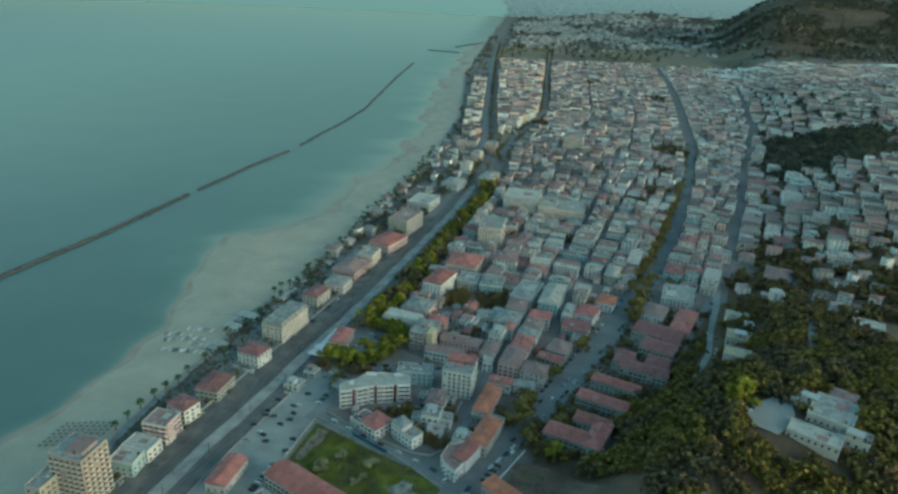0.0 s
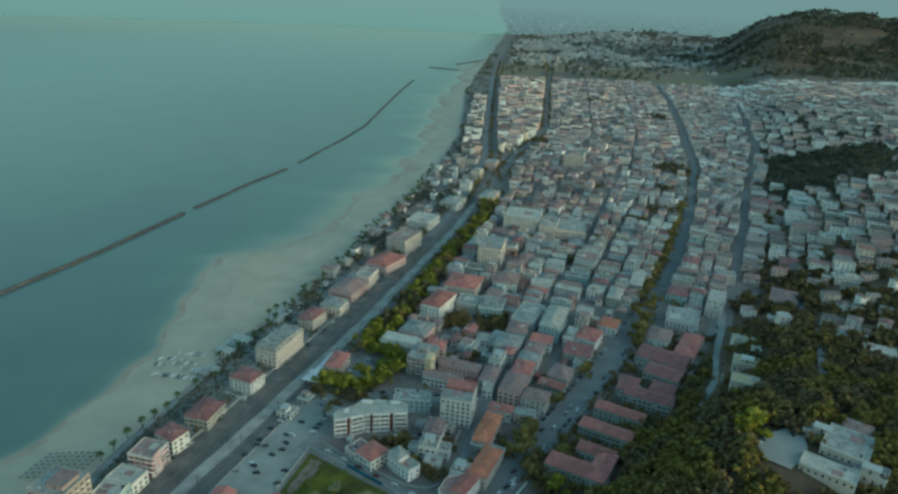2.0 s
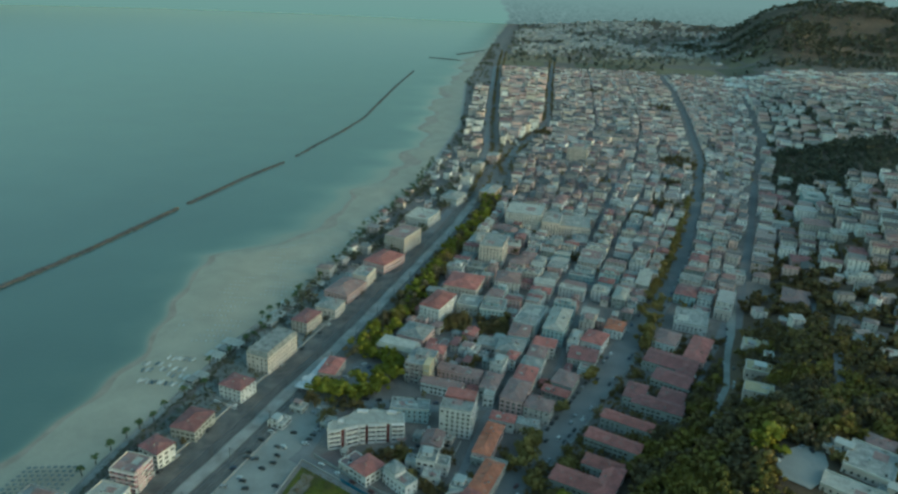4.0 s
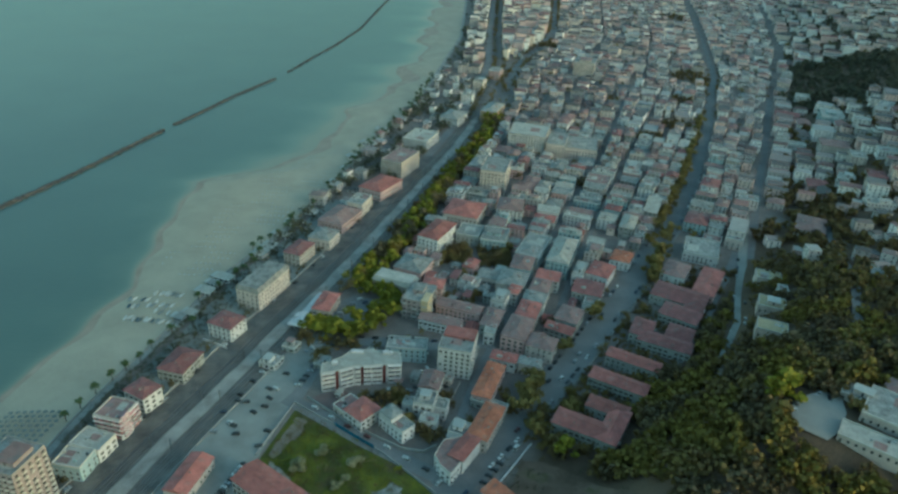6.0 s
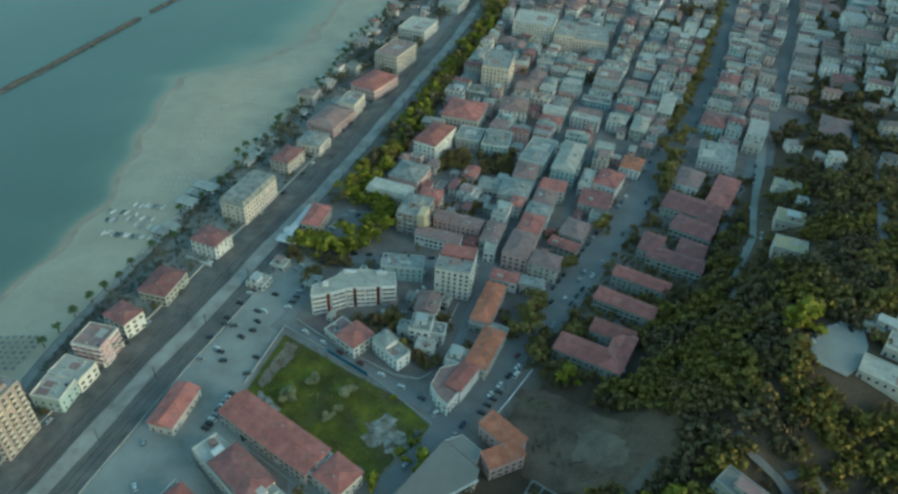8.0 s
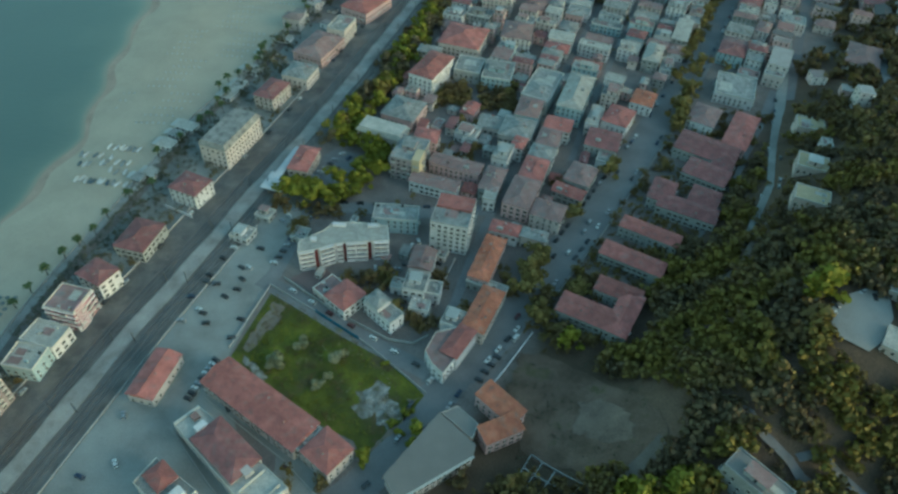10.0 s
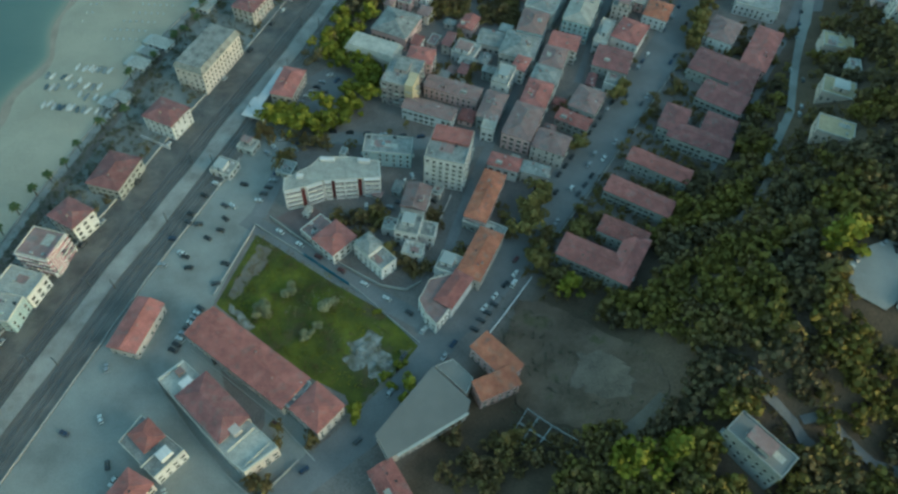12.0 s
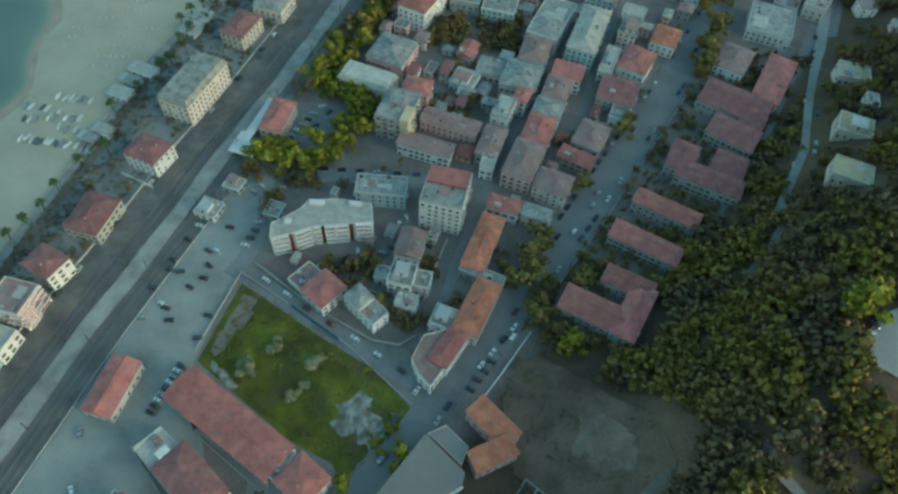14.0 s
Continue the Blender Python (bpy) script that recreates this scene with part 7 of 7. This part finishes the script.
# ---- cars ----
def car_meshes(color, van=False):
    paint = surface("car_paint", color, 0.32, grain=0.1, amount=0.05, bump=0.0, vary=0.05)
    L, W = (4.9, 1.95) if van else (4.2, 1.75)
    b = Build()
    prof = ([(-L / 2, 0.35), (-L / 2, 0.95), (-L / 2 + 0.1, 1.05), (L / 2 - 1.1, 1.1), (L / 2 - 0.1, 0.85), (L / 2, 0.7), (L / 2, 0.35)] if not van else
            [(-L / 2, 0.35), (-L / 2, 1.1), (-L / 2 + 0.05, 1.2), (L / 2 - 0.9, 1.2), (L / 2 - 0.05, 0.95), (L / 2, 0.8), (L / 2, 0.35)])
    n = len(prof)
    for s in (1,):
        v = [(-W / 2 * (0.94 if z > 1.0 else 1), y, z) for y, z in prof] + [(W / 2 * (0.94 if z > 1.0 else 1), y, z) for y, z in prof]
        b.add(v, [tuple(range(n)), tuple(range(2 * n - 1, n - 1, -1))] + [(i, (i + 1) % n, n + (i + 1) % n, n + i) for i in range(n)])
    body = b.done("body", paint)
    lo, hi, z0, z1 = ((-L / 2 + 0.15, L / 2 - 1.25, 1.05, 1.5) if not van else (-L / 2 + 0.05, L / 2 - 0.95, 1.2, 2.0))
    c = Build()
    c.add([(-W * 0.46, lo, z0), (W * 0.46, lo, z0), (W * 0.46, hi, z0), (-W * 0.46, hi, z0), (-W * 0.38, lo + 0.45, z1 - 0.06), (W * 0.38, lo + 0.45, z1 - 0.06), (W * 0.38, hi - 0.7, z1 - 0.06), (-W * 0.38, hi - 0.7, z1 - 0.06)],
          [(0, 1, 5, 4), (1, 2, 6, 5), (2, 3, 7, 6), (3, 0, 4, 7), (4, 5, 6, 7)])
    r = Build()
    r.box(-W * 0.39, lo + 0.4, z1 - 0.06, W * 0.39, hi - 0.65, z1)
    return body, c.done("cabin_glass", M_GLASS), r.done("roof", paint)


M_TYRE = surface("tyre_rubber", (0.02, 0.02, 0.02), 0.9)
wb = Build()
limb(wb, (-0.11, 0, 0), (0.11, 0, 0), 0.32, 0.32, 12)
wb.poly([(0.11, 0.32 * math.cos(k * math.pi / 6), 0.32 * math.sin(k * math.pi / 6)) for k in range(12)])
wb.poly([(-0.11, 0.32 * math.cos(-k * math.pi / 6), 0.32 * math.sin(-k * math.pi / 6)) for k in range(12)])
WHEEL = wb.done("wheel", M_TYRE)
CARS = []
for word, col, van in (("white", (0.60, 0.60, 0.58), False), ("silver grey", (0.33, 0.34, 0.35), False), ("black", (0.018, 0.019, 0.021), False), ("dark grey", (0.06, 0.062, 0.066), False), ("dark red", (0.10, 0.028, 0.028), False),
                       ("blue", (0.03, 0.045, 0.085), False), ("white", (0.62, 0.62, 0.60), True)):
    CARS.append((word, *car_meshes(col, van), van))


def car(x, y, deg, rng, which=None, where="parked on asphalt", group="parked cars"):
    word, body, glass, roof, van = CARS[which if which is not None else rng.choice((0, 0, 0, 1, 1, 1, 2, 2, 2, 3, 3, 3, 4, 5))]
    top = thing("van" if van else "car", x, y, deg, label="%s %s %s" % (word, "delivery van" if van else "hatchback car", where), category="van" if van else "car", group=group)
    top.location.z += 0.15
    part("body", body, top)
    part("cabin_glass", glass, top)
    part("roof", roof, top)
    for sx in (-1, 1):
        for sy in (-1.3, 1.3):
            part("wheel", WHEEL, top, pose(sx * 0.78, sy, 0.32))


lot = random.Random(8)
for x, y in ((-100, 384), (-89, 378), (-85, 378), (-104, 372), (-104, 367), (-87, 370), (-88, 363), (-109, 357), (-101, 347), (-103, 349), (-98, 341), (-82, 344), (-84, 333), (-105, 316)):
    car(x, y, lot.uniform(50, 110), lot, where="parked on the large car park")
for i in range(9):
    car(-88 - i * 0.9, 320 - i * 2.6, 62 + lot.uniform(-6, 6), lot, where="parked in a row by the warehouse")
for i in range(11):
    car(-73 + i * 1.6, 382 + i * 4.4, 75 + lot.uniform(-8, 8), lot, where="parked in a row beside the street")
for i in range(6):
    car(-64 + i * 2.4, 449 + i * 4.2, 70, lot, where="parked at the station")
for x, y in ((-48, 476), (-44, 472), (-50, 462), (-68, 424), (-71, 418), (-74, 414), (-78, 302), (-70, 296), (-52, 283), (-77, 295), (-108, 250), (-104, 244), (-101, 239), (-84, 240)):
    car(x, y, lot.uniform(0, 180), lot)
for x, y, a in ((-62, 292, 145), (-56, 287, 145), (-47, 268, 60), (-72, 301, 145), (-120, 290, 20), (-128, 262, 70), (-116, 268, 30), (-99, 366, 100), (-93, 358, 60), (-110, 342, 80), (-96, 392, 70), (-82, 392, 75)):
    car(x, y, a, lot, where="parked on worn grey asphalt")
for i in range(7):
    car(-60 + i * 10.5 + lot.uniform(-1, 1), 363.5 - i * 7.0 + lot.uniform(-0.5, 0.5), 57, lot, where="parked along the lane")
for y in np.arange(300, 760, 6.3):
    slope = -math.degrees(math.atan2(float(AVENUE(y + 6)) - float(AVENUE(y - 6)), 12))
    for off in (-8.6, 8.6):
        if lot.random() < (0.62 if y < 560 else 0.45):
            car(float(AVENUE(y)) + off, y, slope + (0 if off < 0 else 180), lot, where="parked along the avenue", group="cars along the avenue")
for y, off in ((283, -3), (262, 2), (250, -3), (352, 3), (395, -3), (398, 3), (415, 3), (423, 2), (470, -3), (540, 3)):
    slope = -math.degrees(math.atan2(float(AVENUE(y + 6)) - float(AVENUE(y - 6)), 12))
    car(float(AVENUE(y)) + off, y, slope, lot, where="driving lane of the avenue", group="cars along the avenue")
for i in range(9):
    car(-52 + i * 9.5 + lot.uniform(-1, 1), 431.5 - 0.2 * i, 92, lot, where="parked along the station street")
for x, y in ((-12, 378), (-8, 381), (-4, 384), (-20, 381), (-2, 398), (2, 402), (-34, 404), (-28, 405), (-22, 406), (10, 378), (13, 386), (16, 394)):
    car(x, y, lot.uniform(0, 180), lot, where="parked in an apartment courtyard")
for x, y in ((33, 314), (36, 318.5), (39, 322.5), (42, 327)):
    car(x, y, 62, lot, lot.choice((2, 3, 3)), "parked against the avenue wall", "cars along the avenue")
car(51.5, 338.5, -33, lot, 6, "parked beside the avenue", "vans")
car(5, 288, -35, lot, 6, "standing on the avenue", "vans")
for y in np.arange(300, 780, 13.0):
    if lot.random() < 0.5:
        car(float(RAIL(y)) - 21.5, y, -19, lot, where="parked along the coast road", group="cars along the coast road")
for y in np.arange(440, 590, 7.0):
    if lot.random() < 0.55:
        car(float(np.interp(y, [432, 451, 500, 542, 574], [200, 211, 231, 249, 262])) + lot.choice((-3.6, 3.6)), y, -17, lot, where="parked beside the bungalow street")
for x, y in ((178, 320), (181, 324), (186, 328), (196, 332), (200, 329)):
    car(x, y, lot.uniform(0, 180), lot, where="parked on the hilltop yard")

# pale shrubs in the vacant lot and a heap of broken concrete
for i, (x, y, s) in enumerate(((-60, 320, 1.45), (-51, 330, 1.05), (-33, 323, 1.2), (-41, 308, 0.9), (-36, 312, 0.7), (-10, 321, 0.5), (-5, 290, 0.7), (1, 296, 0.7), (-2, 286, 0.6))):
    top = thing("shrub", x, y, i * 50, label="low pale grey-green shrub in rough grass", category="shrub", group="shrubs on the lot")
    top.scale = (s * 1.25, s * 1.25, s * 0.9)
    part("foliage", crown_mesh("foliage", SHRUBS[i % 3], M_LEAF["pale" if i < 5 else "olive"], 0.0), top)
def within(pts, x, y):
    hit = False
    for (x0, y0), (x1, y1) in zip(pts, pts[1:] + pts[:1]):
        if (y0 > y) != (y1 > y) and x < x0 + (y - y0) * (x1 - x0) / (y1 - y0):
            hit = not hit
    return hit


LOT = [(-69, 362), (-46, 347), (-22, 333), (-8, 319), (6, 305), (-2, 292.5), (-12, 280), (-16, 275), (-21, 284), (-39, 292), (-58, 307), (-80, 325)]
tufts = {"olive": [], "dark": [], "pale": []}
while sum(len(t) for t in tufts.values()) < 1500:
    x, y = lot.uniform(-84, 8), lot.uniform(284, 364)
    v = noise.noise(Vector((x / 11, y / 11, 0.4)))
    if within(LOT, x, y) and math.hypot((x + 12) / 11, (y - 299) / 12) > 0.9:
        tufts["olive" if v > -0.05 else ("dark" if v > -0.3 or lot.random() < 0.7 else "pale")].append((x, y, lot.uniform(0.05, 0.17)))
for key, word in (("olive", "bright green"), ("dark", "dark green"), ("pale", "dry pale")):
    woods("grass_tufts", tufts[key], M_LEAF[key], "%s rough grass tufts over the vacant lot" % word, [q[::7] for q in FULL], 41)
weeds = []
while len(weeds) < 420:
    x, y = lot.uniform(44, 108), lot.uniform(262, 332)
    if noise.noise(Vector((x / 14, y / 14, 0.2))) > 0.0 and math.hypot((x - 86) / 13, (y - 292) / 14) > 1:
        weeds.append((x, y, lot.uniform(0.05, 0.2)))
woods("meadow_weeds", weeds, M_LEAF["ridge"], "low dull weeds over the dry meadow", [q[::7] for q in FULL], 42)
heap = rock_line("rubble_heap", ((-18, 300), (-12, 306), (-11, 299), (-6, 296), (-9, 290)), 7, 0.5, 260, "heap of broken pale concrete on the lot", 12, z=0.15, big=0.5)
heap.data.materials[0] = M_RUBBLE
heap["category"] = "rubble"

# bays, balconies and red recesses of the bent apartment block
def bays(m0, spots, recess, h):
    for u, wide in spots:
        m = m0 @ pose(u, 0, 0)

        def one(name, mat, *size):
            b = Build()
            b.box(*size)
            return part(name, b.done(name, mat), ZIGZAG, m)

        one("bay_base", WALL["w"], -wide / 2, -1.3, -1.0, wide / 2, 0.1, 0.9)
        for k in range(int(h / 3.15)):
            z = 0.9 + k * 3.15
            one("balcony_front", WALL["w"], -wide / 2, -1.3, z + 1.75, wide / 2, 0.1, z + 2.95 if k < 3 else h)
            one("balcony_glazing", M_GLASS, -wide / 2 + 0.3, -0.4, z, wide / 2 - 0.3, 0.1, z + 1.75)
            for s in (-1, 0, 1):
                one("pier", WALL["w"], s * (wide / 2 - 0.15) - 0.15, -1.3, z, s * (wide / 2 - 0.15) + 0.15, 0.1, z + 1.75)
    for u in recess:
        b = Build()
        b.box(-0.9, -0.25, -1.0, 0.9, 0.1, h - 0.3)
        part("stair_panel", b.done("stair_panel", M_RED_PANEL), ZIGZAG, m0 @ pose(u, 0, 0), "dark red stairwell panel")


bays(ZIGZAG_SIDES[0][0], ((-0.3, 7.6),), (4.6,), 13.0)
bays(ZIGZAG_SIDES[1][0], ((0.4, 7.8),), (), 13.0)
bays(ZIGZAG_SIDES[2][0], ((-7.2, 3.2), (-1.6, 4.4), (4.0, 6.0)), (-4.6, 8.2), 13.0)
bays(ZIGZAG_SIDES[3][0], ((0.4, 7.6),), (), 13.0)
w, d, h = TOWN_TOWER["size"]
tb = Build()
tb.box(-w / 2 + 0.4, 0.5, h + 0.1, w / 2 - 0.4, d / 2 - 0.4, h + 1.4)
part("roof_storey", tb.done("roof_storey", ROOF["r"]), TOWN_TOWER, None, "terracotta tiled rear half of the roof")

# cream lattice of the pink villa's stair tower
w, d, h = PINK_VILLA["size"]
frame_side = pose(w / 2, -d / 4, 0, 0, 0, 90)
tw = Build()
tw.box(-2.6, -0.8, -1.0, 2.6, 0.05, h + 1.6)
tower_part = part("stair_tower", tw.done("stair_tower", WALL["k"]), PINK_VILLA, frame_side, "pink stair tower with cream lattice")
M_LATTICE = surface("white_lattice", (0.72, 0.69, 0.67))
for m, length in sides_of(w, d)[:2]:
    for k in range(4):
        lb = Build()
        lb.box(-length / 2 - 0.3, -0.7, 2.9 + 3.15 * k, length / 2 + 0.3, 0.04, 3.3 + 3.15 * k)
        part("floor_band", lb.done("floor_band", M_LATTICE), PINK_VILLA, m, "white band between the floors")
    for k in (-1, 0, 1):
        lb = Build()
        lb.box(k * (length / 2 - 0.25) - 0.25, -0.6, -0.5, k * (length / 2 - 0.25) + 0.25, 0.03, 2.85)
        part("pier", lb.done("pier", M_LATTICE), PINK_VILLA, m)
for k in range(5):
    lb = Build()
    lb.box(-2.75 + k * 1.375 - 0.13, -1.0, -0.5, -2.75 + k * 1.375 + 0.13, -0.75, h + 1.7)
    part("lattice_bar", lb.done("lattice_bar", M_LATTICE), tower_part)
for k in range(8):
    lb = Build()
    lb.box(-2.75, -0.98, 0.4 + k * 1.95, 2.75, -0.77, 0.62 + k * 1.95)
    part("lattice_bar", lb.done("lattice_bar", M_LATTICE), tower_part)
